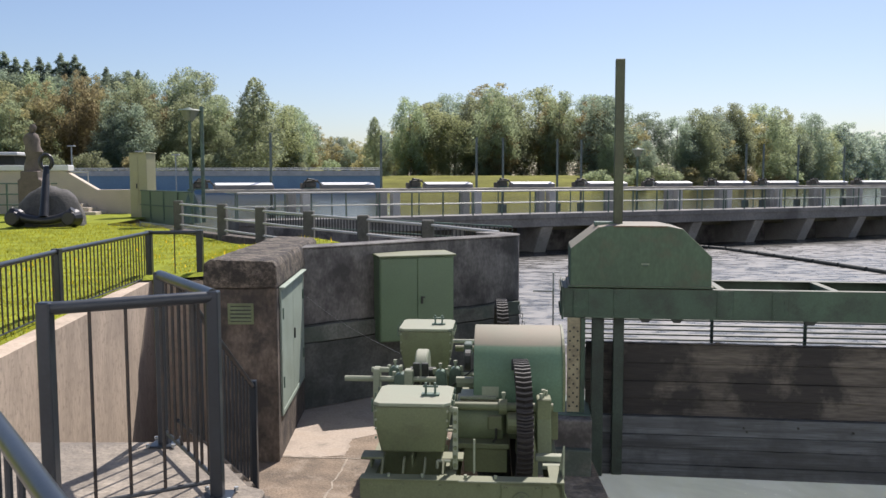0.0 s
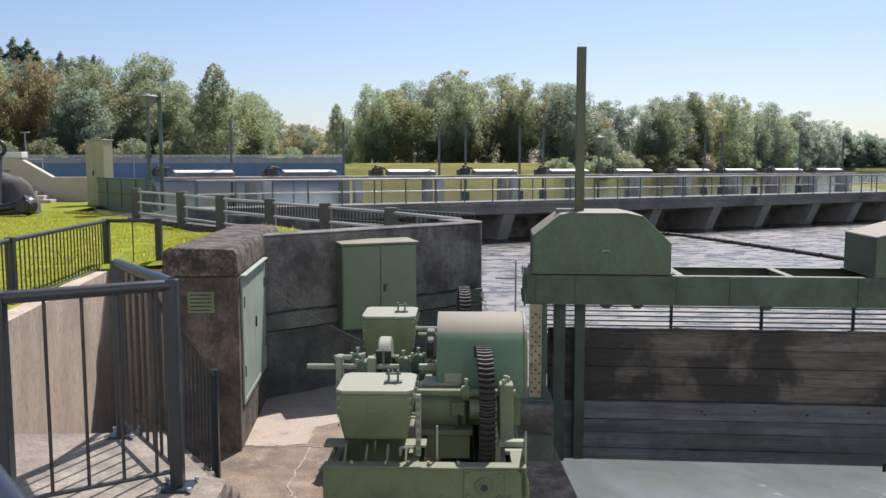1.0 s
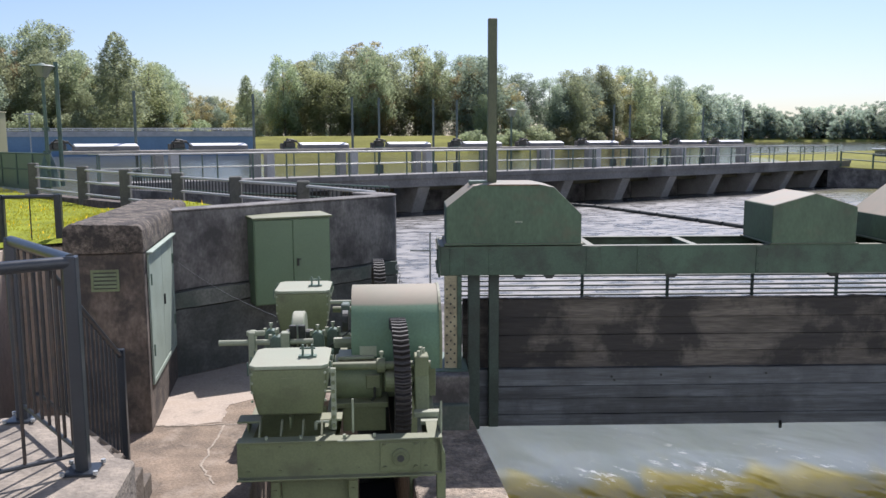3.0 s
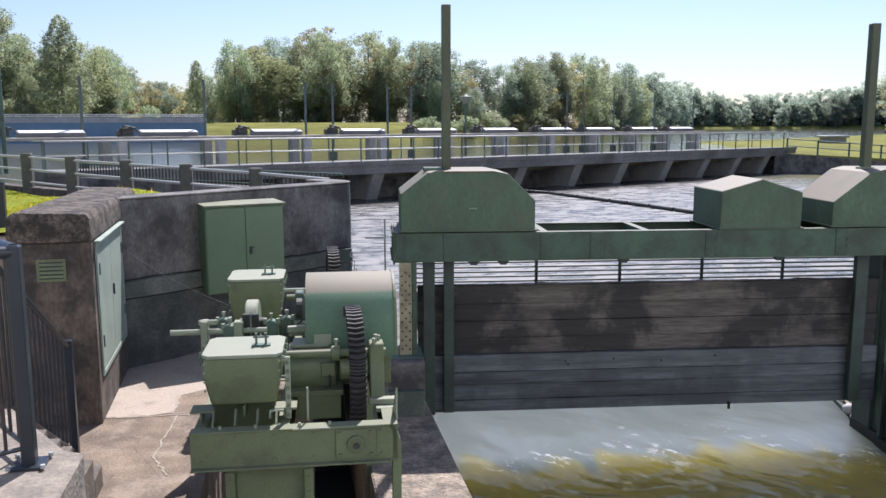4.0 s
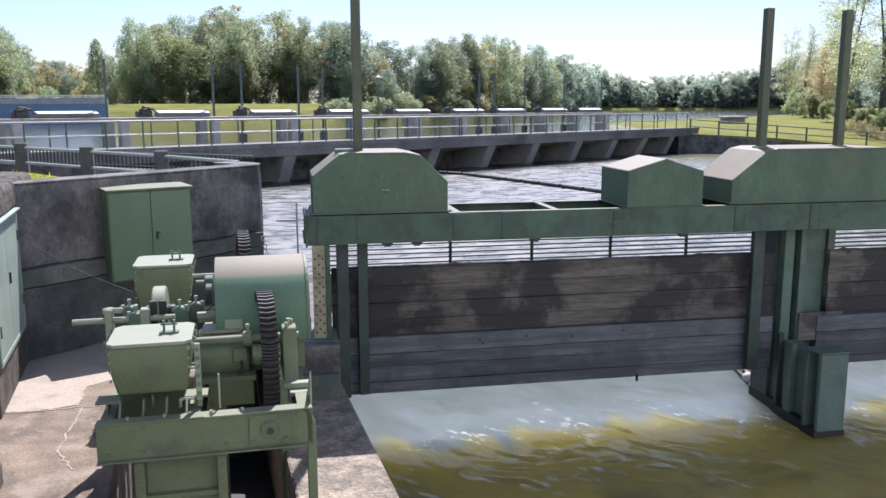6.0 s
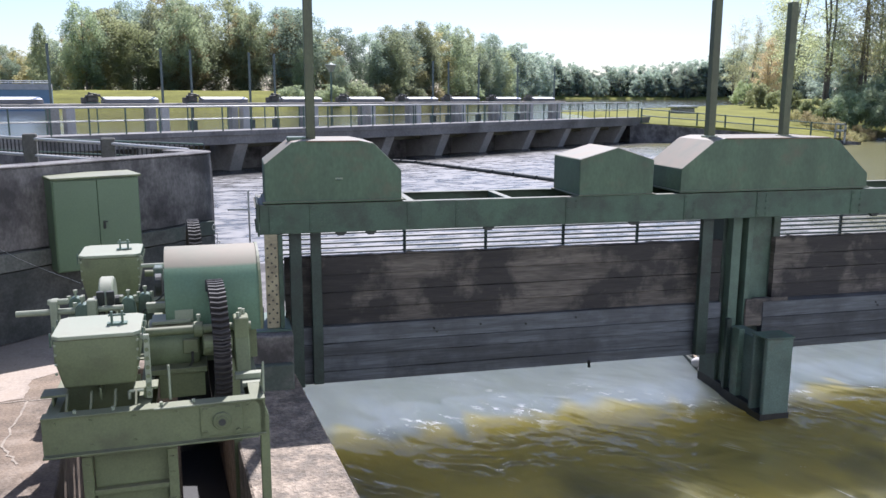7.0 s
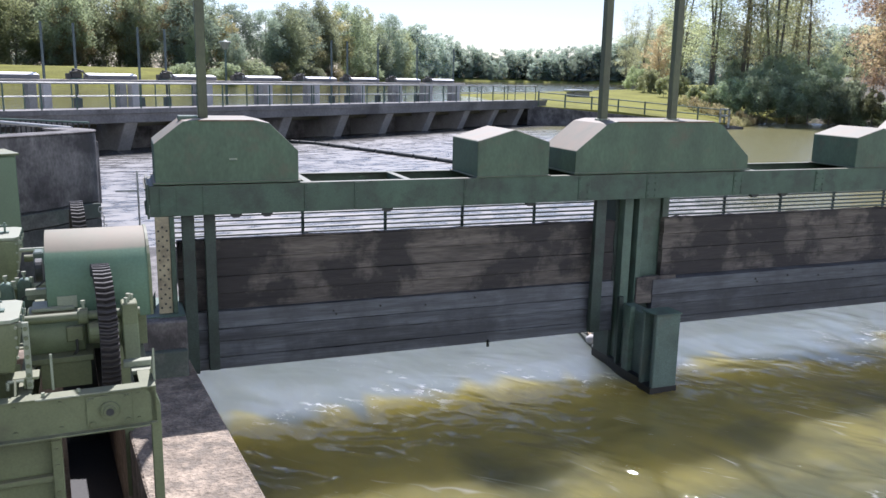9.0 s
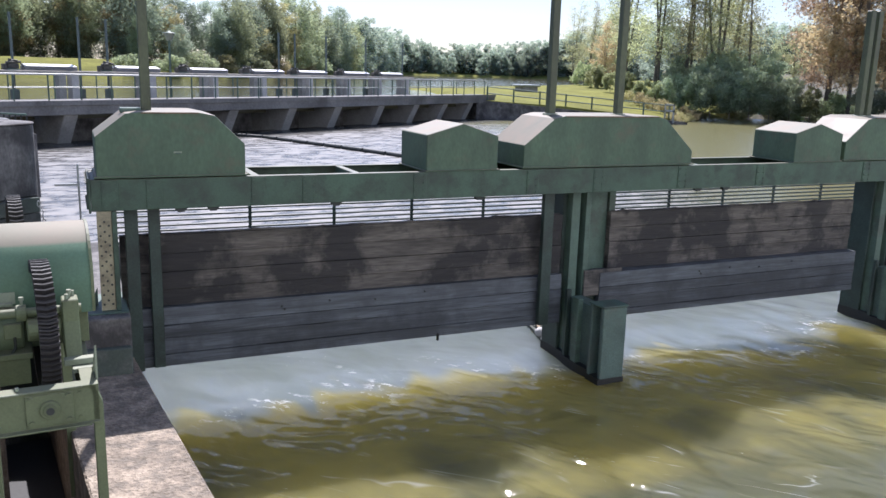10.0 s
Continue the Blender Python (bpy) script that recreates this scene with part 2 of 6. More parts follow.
# haze painted into the far leaf colours, strongest in distant: paler and bluer
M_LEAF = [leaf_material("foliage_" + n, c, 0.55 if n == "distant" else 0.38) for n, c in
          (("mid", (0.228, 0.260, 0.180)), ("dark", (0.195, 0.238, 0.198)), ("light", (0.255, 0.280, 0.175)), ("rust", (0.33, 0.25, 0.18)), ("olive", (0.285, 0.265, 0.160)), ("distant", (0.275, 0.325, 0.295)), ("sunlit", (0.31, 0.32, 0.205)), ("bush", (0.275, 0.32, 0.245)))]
M_BLADE = leaf_material("grass_blade", (0.25, 0.28, 0.025), 0.0)
M_FLOWER = leaf_material("yellow_petals", (0.60, 0.42, 0.02), 0.0)
M_RUST = material("rusted_plate", (0.17, 0.115, 0.075), 0.9, var=0.5, scale=4, fine=30, bump=0.4, patch=0.6, patch_col=(0.07, 0.05, 0.035), patch_scale=3)
M_PALE = material("paler_green_paint", (0.25, 0.29, 0.20), 0.6, lit_dust=0.45, var=0.12, scale=3, fine=60, bump=0.06, patch=0.3, patch_col=(0.20, 0.21, 0.15), patch_scale=3)
M_PIER = material("pier_concrete", (0.33, 0.32, 0.295), 0.9, var=0.25, scale=0.8, fine=12, bump=0.2, patch=0.4, patch_col=(0.12, 0.11, 0.10), patch_scale=0.6)
M_RAILW = material("pale_rail", (0.45, 0.45, 0.42), 0.5, 0.2, var=0.12, scale=3, fine=40, bump=0.03)
M_CREST = material("beige_crest_concrete", (0.44, 0.40, 0.34), 0.9, var=0.2, scale=1.2, fine=12, bump=0.2, patch=0.4, patch_col=(0.25, 0.23, 0.19), patch_scale=0.8)
M_MAST = material("mast_paint", (0.10, 0.13, 0.125), 0.5, var=0.2, scale=3, fine=40, bump=0.05)
M_POLE = material("olive_pole_paint", (0.075, 0.088, 0.042), 0.55, var=0.3, scale=2.5, fine=40, bump=0.1, patch=0.5, patch_col=(0.05, 0.052, 0.03), patch_scale=2.0, stretch=(1, 1, 0.4))
M_SKIRT = material("grey_skirt", (0.20, 0.20, 0.20), 0.7, var=0.2, scale=1, fine=10, bump=0.05)
M_LAMP = material("lamp_glass", (0.20, 0.22, 0.18), 0.2, var=0.05, bump=0.0)
M_KIOSK = material("yellowish_cabinet", (0.40, 0.38, 0.22), 0.5, var=0.1, scale=1, fine=20, bump=0.05)
M_PIT = material("pit_shade_wet_black", (0.022, 0.022, 0.02), 0.6, var=0.4, scale=2, fine=20, bump=0.3)
M_ROCK = material("granite", (0.10, 0.095, 0.09), 0.85, var=0.4, scale=2, fine=18, bump=0.7, dist=0.03)
M_IRON = material("black_iron", (0.02, 0.02, 0.022), 0.4, var=0.3, scale=4, fine=40, bump=0.15)
M_GRASS2 = material("meadow_grass", (0.185, 0.185, 0.045), 0.95, var=0.35, scale=0.25, fine=4, bump=0.5, dist=0.05)
M_EARTH = material("shaded_earth", (0.09, 0.08, 0.05), 0.95, var=0.4, scale=0.6, fine=8, bump=0.6, dist=0.05, patch=0.6, patch_col=(0.06, 0.08, 0.03), patch_scale=0.4)
M_BARK = material("bark", (0.15, 0.13, 0.105), 0.95, var=0.3, scale=3, fine=20, bump=0.4)


def water_material(name, colours, rough=0.06, ripple=0.4, scale=1.0, flow=(1, 1, 1), spin=0.0, foam=None, zone=None, calm=False):
    """Turbid water: cloudy body colours under a wet rippled surface, with foam flecks where wanted."""
    m = bpy.data.materials.new(name)
    m.use_nodes = True
    N, L = m.node_tree.nodes, m.node_tree.links
    b = N["Principled BSDF"]
    geo, mp = N.new("ShaderNodeNewGeometry"), N.new("ShaderNodeMapping")
    mp.inputs["Rotation"].default_value = (0, 0, radians(spin))
    mp.inputs["Scale"].default_value = flow
    L.new(geo.outputs["Position"], mp.inputs[0])

    def nz(s, detail=5, dist=0.0, rgh=0.6, plain=False):
        n = N.new("ShaderNodeTexNoise")
        n.inputs["Scale"].default_value, n.inputs["Detail"].default_value, n.inputs["Distortion"].default_value, n.inputs["Roughness"].default_value = s, detail, dist, rgh
        L.new(geo.outputs["Position"] if plain else mp.outputs[0], n.inputs[0])
        return n.outputs[0]
    ramp = N.new("ShaderNodeValToRGB")
    for k, (pos, col) in enumerate(colours):
        e = ramp.color_ramp.elements[k] if k < 2 else ramp.color_ramp.elements.new(pos)
        e.position, e.color = pos, (*col, 1)
    L.new(nz(0.45 * scale, 6, 0.8), ramp.inputs[0])
    col = ramp.outputs[0]
    calmed = []
    for (nx, ny, nz0), off, width, amp, zscale, zcols in zone or ():
        dt = N.new("ShaderNodeVectorMath")
        dt.operation = "DOT_PRODUCT"
        dt.inputs[1].default_value = (nx, ny, nz0)
        L.new(geo.outputs["Position"], dt.inputs[0])
        zr = N.new("ShaderNodeMath")
        zr.operation = "MULTIPLY_ADD"
        zr.inputs[1].default_value = amp
        L.new(nz(zscale, 3, 1.6), zr.inputs[0])
        L.new(dt.outputs["Value"], zr.inputs[2])
        zm = N.new("ShaderNodeMapRange")
        zm.interpolation_type = "SMOOTHSTEP"
        zm.inputs[1].default_value, zm.inputs[2].default_value = off + amp * 0.5, off + amp * 0.5 + width
        L.new(zr.outputs[0], zm.inputs[0])
        calmed.append(zm)
        r2 = N.new("ShaderNodeValToRGB")
        for k, (pos, c) in enumerate(zcols):
            r2.color_ramp.elements[k].position, r2.color_ramp.elements[k].color = pos, (*c, 1)
        L.new(nz(0.9 * scale, 5, 0.5), r2.inputs[0])
        zx = N.new("ShaderNodeMix")
        zx.data_type = "RGBA"
        L.new(zm.outputs[0], zx.inputs[0])
        L.new(col, zx.inputs[6])
        L.new(r2.outputs[0], zx.inputs[7])
        col = zx.outputs[2]
    if foam:
        amount, fs, fcol = foam
        fr = N.new("ShaderNodeValToRGB")
        fr.color_ramp.elements[0].position, fr.color_ramp.elements[1].position = amount, min(1.0, amount + 0.14)
        L.new(nz(fs, 8, 0.4, 0.7), fr.inputs[0])
        mx = N.new("ShaderNodeMix")
        mx.data_type = "RGBA"
        L.new(fr.outputs[0], mx.inputs[0])
        L.new(col, mx.inputs[6])
        mx.inputs[7].default_value = (*fcol, 1)
        col = mx.outputs[2]
        rr = N.new("ShaderNodeMapRange")
        rr.inputs[3].default_value, rr.inputs[4].default_value = rough, 0.75
        L.new(fr.outputs[0], rr.inputs[0])
        L.new(rr.outputs[0], b.inputs["Roughness"])
        if calm:
            left = fr.outputs[0]
            for z in calmed:
                iv, fm = N.new("ShaderNodeMath"), N.new("ShaderNodeMath")
                iv.operation, fm.operation = "SUBTRACT", "MULTIPLY"
                iv.inputs[0].default_value = 1.0
                L.new(z.outputs[0], iv.inputs[1])
                L.new(iv.outputs[0], fm.inputs[0])
                L.new(left, fm.inputs[1])
                left = fm.outputs[0]
            L.new(fm.outputs[0], mx.inputs[0])
            L.new(fm.outputs[0], rr.inputs[0])
    else:
        b.inputs["Roughness"].default_value = rough
    L.new(col, b.inputs["Base Color"])
    b.inputs["IOR"].default_value = 1.33
    ad = N.new("ShaderNodeMath")
    ad.operation = "ADD"
    L.new(nz(1.6 * scale, 2, 1.6, 0.5), ad.inputs[0])
    L.new(nz(5.5 * scale, 4, 0.6, 0.55, not calm), ad.inputs[1])
    bp = N.new("ShaderNodeBump")
    bp.inputs["Strength"].default_value, bp.inputs["Distance"].default_value = ripple, 0.12 / scale
    L.new(ad.outputs[0], bp.inputs["Height"])
    L.new(bp.outputs[0], b.inputs["Normal"])
    return m


def river_material(name):
    """Turbid olive water: sky sheen painted pale below the gates, clear streaks along the current, fine foam threads,
    wind ripples.
    """
    m = bpy.data.materials.new(name)
    m.use_nodes = True
    N, L = m.node_tree.nodes, m.node_tree.links
    b = N["Principled BSDF"]
    geo = N.new("ShaderNodeNewGeometry")

    def space(scale, turn=0.0):
        """Texture space turned so that its first axis points at that heading, then stretched."""
        rot, mp = N.new("ShaderNodeMapping"), N.new("ShaderNodeMapping")
        rot.inputs["Rotation"].default_value = (0, 0, radians(-turn))
        mp.inputs["Scale"].default_value = scale
        L.new(geo.outputs["Position"], rot.inputs[0])
        L.new(rot.outputs[0], mp.inputs[0])
        return mp.outputs[0]

    def nz(vec, s, detail=4, dist=0.0, rgh=0.55):
        n = N.new("ShaderNodeTexNoise")
        n.inputs["Scale"].default_value, n.inputs["Detail"].default_value, n.inputs["Distortion"].default_value, n.inputs["Roughness"].default_value = s, detail, dist, rgh
        L.new(vec, n.inputs[0])
        return n.outputs[0]

    def span(v, lo, hi, a=0.0, c=1.0):
        r = N.new("ShaderNodeMapRange")
        r.interpolation_type = "SMOOTHSTEP"
        for k, x in zip((1, 2, 3, 4), (lo, hi, a, c)):
            r.inputs[k].default_value = x
        L.new(v, r.inputs[0])
        return r.outputs[0]

    def calc(op, a, c):
        n = N.new("ShaderNodeMath")
        n.operation = op
        for k, x in enumerate((a, c)):
            if isinstance(x, (int, float)):
                n.inputs[k].default_value = x
            else:
                L.new(x, n.inputs[k])
        return n.outputs[0]

    def blend(fac, a, c):
        n = N.new("ShaderNodeMix")
        n.data_type = "RGBA"
        L.new(fac, n.inputs[0])
        for k, x in ((6, a), (7, c)):
            if isinstance(x, tuple):
                n.inputs[k].default_value = (*x, 1)
            else:
                L.new(x, n.inputs[k])
        return n.outputs[2]
    stream, wide, eddy = space((0.42, 1.05, 1), -80), space((1, 1, 1)), space((0.62, 1.05, 1), -50)
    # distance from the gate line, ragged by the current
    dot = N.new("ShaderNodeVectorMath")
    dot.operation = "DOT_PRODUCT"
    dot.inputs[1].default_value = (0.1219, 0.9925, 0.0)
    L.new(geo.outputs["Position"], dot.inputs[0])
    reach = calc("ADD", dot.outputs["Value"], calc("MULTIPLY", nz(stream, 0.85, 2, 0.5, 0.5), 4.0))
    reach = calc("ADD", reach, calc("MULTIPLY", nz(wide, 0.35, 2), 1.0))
    # body: lighter yellow towards the gates, which brightens the water in their shadow
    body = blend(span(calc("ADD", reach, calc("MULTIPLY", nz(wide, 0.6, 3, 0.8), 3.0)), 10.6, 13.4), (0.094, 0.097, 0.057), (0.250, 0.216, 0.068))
    # sky reflection near the gates, painted into the base colour as a pale zone
    sky_sheen = span(reach, 12.75, 13.65)
    col = blend(sky_sheen, body, blend(span(nz(stream, 1.2, 5, 0.6), 0.3, 0.7), (0.138, 0.160, 0.145), (0.166, 0.188, 0.180)))
    # foam threads drawn out along the current, in patches
    thread = span(calc("ABSOLUTE", calc("SUBTRACT", nz(space((0.30, 1.2, 1), -58), 1.2, 3, 0.6), 0.5), 0.0), 0.0, 0.026, 1.0, 0.0)
    thread = calc("MULTIPLY", calc("MULTIPLY", thread, span(nz(wide, 0.75, 3, 0.6), 0.50, 0.68)), span(reach, 12.4, 13.4, 1.0, 0.0))
    fleck = calc("MULTIPLY", span(nz(eddy, 7.0, 6, 0.5, 0.7), 0.63, 0.72), span(nz(wide, 0.6, 2, 0.4), 0.52, 0.66))
    # sun glints painted as white flecks, in patches of a band below the gates
    glints = calc("MULTIPLY", span(reach, 12.5, 13.0), span(reach, 13.6, 14.3, 1.0, 0.0))
    glints = calc("MULTIPLY", glints, span(nz(wide, 0.9, 2, 0.3), 0.50, 0.60))
    fleck = calc("MAXIMUM", fleck, calc("MULTIPLY", glints, span(nz(eddy, 5.5, 6, 0.4, 0.72), 0.54, 0.62)))
    foam = calc("MINIMUM", calc("ADD", calc("MULTIPLY", thread, 0.42), calc("MULTIPLY", fleck, 0.48)), 1.0)
    col = blend(foam, col, (0.62, 0.63, 0.58))
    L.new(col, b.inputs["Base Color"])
    L.new(span(foam, 0.0, 1.0, 0.035, 0.6), b.inputs["Roughness"])
    b.inputs["IOR"].default_value = 1.33
    b.inputs["Subsurface Weight"].default_value = 1.0
    b.inputs["Subsurface Radius"].default_value = (1.0, 0.95, 0.7)
    b.inputs["Subsurface Scale"].default_value = 9.0
    # long swells, curling crests and a fine wind ripple; calm in the smooth sheet right under the gates
    h = calc("ADD", nz(eddy, 0.8, 2, 0.8), calc("MULTIPLY", nz(eddy, 1.7, 1, 0.8, 0.5), 0.34))
    h = calc("ADD", h, calc("MULTIPLY", nz(stream, 5.0, 2, 0.8), 0.03))
    bp = N.new("ShaderNodeBump")
    bp.inputs["Distance"].default_value = 0.26
    rough_water = calc("MULTIPLY", span(nz(wide, 0.5, 2, 0.6), 0.34, 0.62, 0.35, 1.0), span(reach, 12.6, 13.9, 1.0, 0.16))
    L.new(rough_water, bp.inputs["Strength"])
    L.new(h, bp.inputs["Height"])
    L.new(bp.outputs[0], b.inputs["Normal"])
    return m


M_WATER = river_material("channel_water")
M_POND = water_material("pond_water", [(0.3, (0.115, 0.108, 0.068)), (0.7, (0.145, 0.135, 0.088))], 0.05, 0.11, 0.6)
# the second zone paints the weir's dark reflection along its foot
M_FOAM = water_material("white_water", [(0.3, (0.088, 0.086, 0.078)), (0.7, (0.150, 0.146, 0.136))], 0.25, 0.28, 2.6, (0.45, 0.9, 1), 26, foam=(0.46, 2.6, (0.25, 0.244, 0.236)), calm=True,
                        zone=(((0.94, -0.34, 0.0), 8.5, 6.0, 8.0, 0.12, [(0.3, (0.115, 0.11, 0.045)), (0.7, (0.15, 0.142, 0.062))]),
                              ((-0.438, 0.899, 0.0), 26.6, 2.2, 2.4, 0.5, [(0.3, (0.055, 0.055, 0.05)), (0.7, (0.08, 0.078, 0.072))])))
M_STONE = material("statue_stone", (0.16, 0.13, 0.11), 0.9, var=0.3, scale=4, fine=30, bump=0.3)
M_COPING = material("pebbled_coping", (0.19, 0.158, 0.125), 0.95, var=0.8, scale=26, fine=70, bump=1.0, dist=0.03, patch=0.88, patch_col=(0.032, 0.028, 0.025), patch_scale=5.0, patch_edge=(0.43, 0.60))
M_RIVET = material("yellowed_paint", (0.35, 0.315, 0.20), 0.6, var=0.25, scale=4, fine=50, bump=0.15, patch=0.6, patch_col=(0.14, 0.12, 0.08), patch_scale=6, patch_edge=(0.5, 0.62))
M_BOUNCE = material("bounce_white", (0.78, 0.80, 0.84), 0.9, var=0.08, scale=1, fine=20, bump=0.1)
M_PLASTER = material("beige_render", (0.52, 0.45, 0.36), 0.9, var=0.12, scale=1, fine=20, bump=0.2)


# ---- building helpers ----
def clamp(v):
    return max(0.0, min(1.0, v))


def box(bm, x0, x1, y0, y1, z0, z1, m=None):
    vs = [bm.verts.new((x, y, z)) for z in (z0, z1) for y in (y0, y1) for x in (x0, x1)]
    fs = [bm.faces.new([vs[i] for i in q]) for q in ((0, 2, 3, 1), (4, 5, 7, 6), (0, 1, 5, 4), (2, 6, 7, 3), (0, 4, 6, 2), (1, 3, 7, 5))]
    if m is not None:
        bmesh.ops.transform(bm, matrix=m, verts=vs)
    return vs


def prism(bm, pts, y0, y1, axis="y"):
    """Extrude a profile: pts are (x, z) along y, (y, z) along x, or (x, y) along z."""
    def at(p, d):
        return (p[0], d, p[1]) if axis == "y" else (d, p[0], p[1]) if axis == "x" else (p[0], p[1], d)
    a = [bm.verts.new(at(p, y0)) for p in pts]
    b = [bm.verts.new(at(p, y1)) for p in pts]
    bm.faces.new(a), bm.faces.new(b[::-1])
    for i in range(len(pts)):
        j = (i + 1) % len(pts)
        bm.faces.new((a[j], a[i], b[i], b[j]))
    return a + b


def rod(bm, p, q, r, seg=10, r2=None, caps=True):
    p, q = Vector(p), Vector(q)
    d = q - p
    m = Matrix.Translation((p + q) / 2) @ d.to_track_quat("Z", "Y").to_matrix().to_4x4()
    return bmesh.ops.create_cone(bm, cap_ends=caps, segments=seg, radius1=r, radius2=r if r2 is None else r2, depth=d.length, matrix=m)["verts"]


def finish(bm, bevel=0.0, seg=1, smooth=False):
    bmesh.ops.recalc_face_normals(bm, faces=bm.faces)
    if bevel > 0:
        bmesh.ops.bevel(bm, geom=[e for e in bm.edges if e.is_manifold and e.calc_face_angle(0) > 0.6], offset=bevel, segments=seg, affect="EDGES", profile=0.6, clamp_overlap=True)
    if smooth:
        for f in bm.faces:
            f.smooth = True
    return bm


def part(name, bm, mat, parent=None, label="", at=None, bevel=0.0, seg=1, smooth=False):
    finish(bm, bevel, seg, smooth)
    me = bpy.data.meshes.new(name)
    bm.to_mesh(me)
    bm.free()
    if smooth:
        me.set_sharp_from_angle(angle=radians(40))
    for x in mat if isinstance(mat, (list, tuple)) else (mat,):
        me.materials.append(x)
    ob = new(name, me)
    if parent is not None:
        ob.parent = parent
    if at is not None:
        ob.matrix_basis = at
    if label:
        tagged(ob, label)
    if name in ("bolts", "boss_bolts", "rivets"):
        tagged(ob, kind="stuff")
    return ob


def thing(name, at, label, category, group="", kind=""):
    e = new(name)
    e.empty_display_size = 0.2
    e.matrix_basis = at
    return tagged(e, label, category, group, kind)


def bxs(*boxes):
    bm = bmesh.new()
    for b in boxes:
        box(bm, *b)
    return bm


def rods(*rs):
    bm = bmesh.new()
    for r in rs:
        rod(bm, *r)
    return bm


def pri(pts, a, b, axis="y"):
    bm = bmesh.new()
    prism(bm, pts, a, b, axis)
    return bm


G = pose(1.6, 10.7, 0, 0, 0, -7.0)       # sluice: x along the beam, y away
W = pose(2.0, 34.5, 0, 0, 0, 26.0)       # weir: x along the deck, y upstream
FLOOR_Z, LEDGE_Z, LOW_Z, TAIL_Z, POND_Z = -1.4, -2.2, -3.14, -1.6, -0.45


# ---- ground, water and walls ----
def bolt_heads(pts, r=0.014, axis="y", h=0.012):
    bm = bmesh.new()
    for p in pts:
        p = Vector(p)
        d = {"x": Vector((h, 0, 0)), "y": Vector((0, -h, 0)), "z": Vector((0, 0, h))}[axis]
        rod(bm, p - d * 0.3, p + d, r, 6)
    return bm



def structure(name, bm, mat, label, category, at=None, bevel=0.0, smooth=False, kind="structure"):
    return tagged(part(name, bm, mat, None, "", at, bevel, 1, smooth), label, category, "", kind)


def sheet(x0, x1, y0, y1, nx, ny, fz):
    bm = bmesh.new()
    vs = [[bm.verts.new((x, y, fz(x, y))) for x in np.linspace(x0, x1, nx)] for y in np.linspace(y0, y1, ny)]
    for j in range(ny - 1):
        for i in range(nx - 1):
            bm.faces.new((vs[j][i], vs[j][i + 1], vs[j + 1][i + 1], vs[j + 1][i]))
    return bm


structure("ground", sheet(-1500, 1500, -600, 2400, 31, 31, lambda x, y: -4.4 + 0.15 * noise.noise((x * 0.01, y * 0.01, 0))), M_CONCD, "dark muddy river bed and distant ground", "ground")

# water: the low channel by the camera, the tailwater behind the gates, the pond above the weir
def channel_z(x, y):
    u = max(0.0, min(1.0, (y - 9.8) / 1.2))
    w = 0.05 * noise.noise((x * 1.1, y * 0.8, 3)) + 0.03 * noise.noise((x * 2.6, y * 1.7, 7))
    return LOW_Z + 0.04 * u * u * (3 - 2 * u) + w * (1 - 0.6 * u)


def channel_sheet():
    bm = bmesh.new()
    ys = list(np.linspace(-20, 4, 20)) + list(np.linspace(4.2, 15.35, 120))
    xs = list(np.linspace(1.2, 20, 150)) + list(np.linspace(20.5, 60, 20))
    vs = [[bm.verts.new((x, y - 0.1228 * (x - 1.6), channel_z(x, y - 0.1228 * (x - 1.6)))) for x in xs] for y in ys]
    for j in range(len(ys) - 1):
        for i in range(len(xs) - 1):
            bm.faces.new((vs[j][i], vs[j][i + 1], vs[j + 1][i + 1], vs[j + 1][i]))
    rim = [r[0] for r in vs] + vs[-1][1:] + [r[-1] for r in vs[-2::-1]] + vs[0][-2:0:-1]
    low = [bm.verts.new((v.co.x, v.co.y, -4.3)) for v in rim]
    for k in range(len(rim)):
        n = (k + 1) % len(rim)
        bm.faces.new((rim[k], low[k], low[n], rim[n]))
    bm.faces.new(low)
    return bm


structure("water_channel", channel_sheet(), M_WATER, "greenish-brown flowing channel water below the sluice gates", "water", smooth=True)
bm = pri([(-2.2, 13.4), (1.55, 12.0), (2.1, 15.4), (31.9, 11.7), (76, 6.2), (90, 30), (70, 66), (36, 52), (-16, 26.5)], TAIL_Z - 0.3, TAIL_Z, "z")
structure("water_tail", bm, M_FOAM, "white churning water below the weir", "water")
bm = pri([(-60, 24), (-16, 28.2), (36, 51.5), (60, 58), (160, 74), (420, 150), (420, 700), (-120, 700), (-170, 120)], POND_Z - 0.3, POND_Z, "z")
structure("water_pond", bm, M_POND, "calm olive pond water above the weir", "water")

# unseen white walls behind the camera, added to bounce sunlight onto shaded faces
structure("wall_powerhouse", bxs((-40, 50, -11, -10, -4.4, 17)), M_BOUNCE, "unseen white wall added to bounce light", "wall")
structure("wall_side", bxs((-40, -39, -10, 3, -4.4, 8)), M_BOUNCE, "unseen white side wall added beside the bounce wall", "wall")

# concrete floor of the winch yard, ledge beside the water, landing and stairs
structure("floor_yard", pri([(-3.1, 5.0), (-0.62, 5.0), (-0.62, 9.3), (0.4, 9.3), (0.4, 12.4), (-2.5, 11.0), (-2.5, 8.6), (-3.1, 8.6)], -4.4, FLOOR_Z, "z"), M_FLOOR, "worn sunlit concrete floor of the winch yard", "floor", bevel=0.01)
structure("floor_lower", bxs((-7.5, -3.101, 4.93, 14.68, -4.4, -3.3), (-3.1, -2.52, 8.602, 14.68, -4.4, -3.3)), M_CONCD, "deep concrete pit beside the retaining wall", "floor")
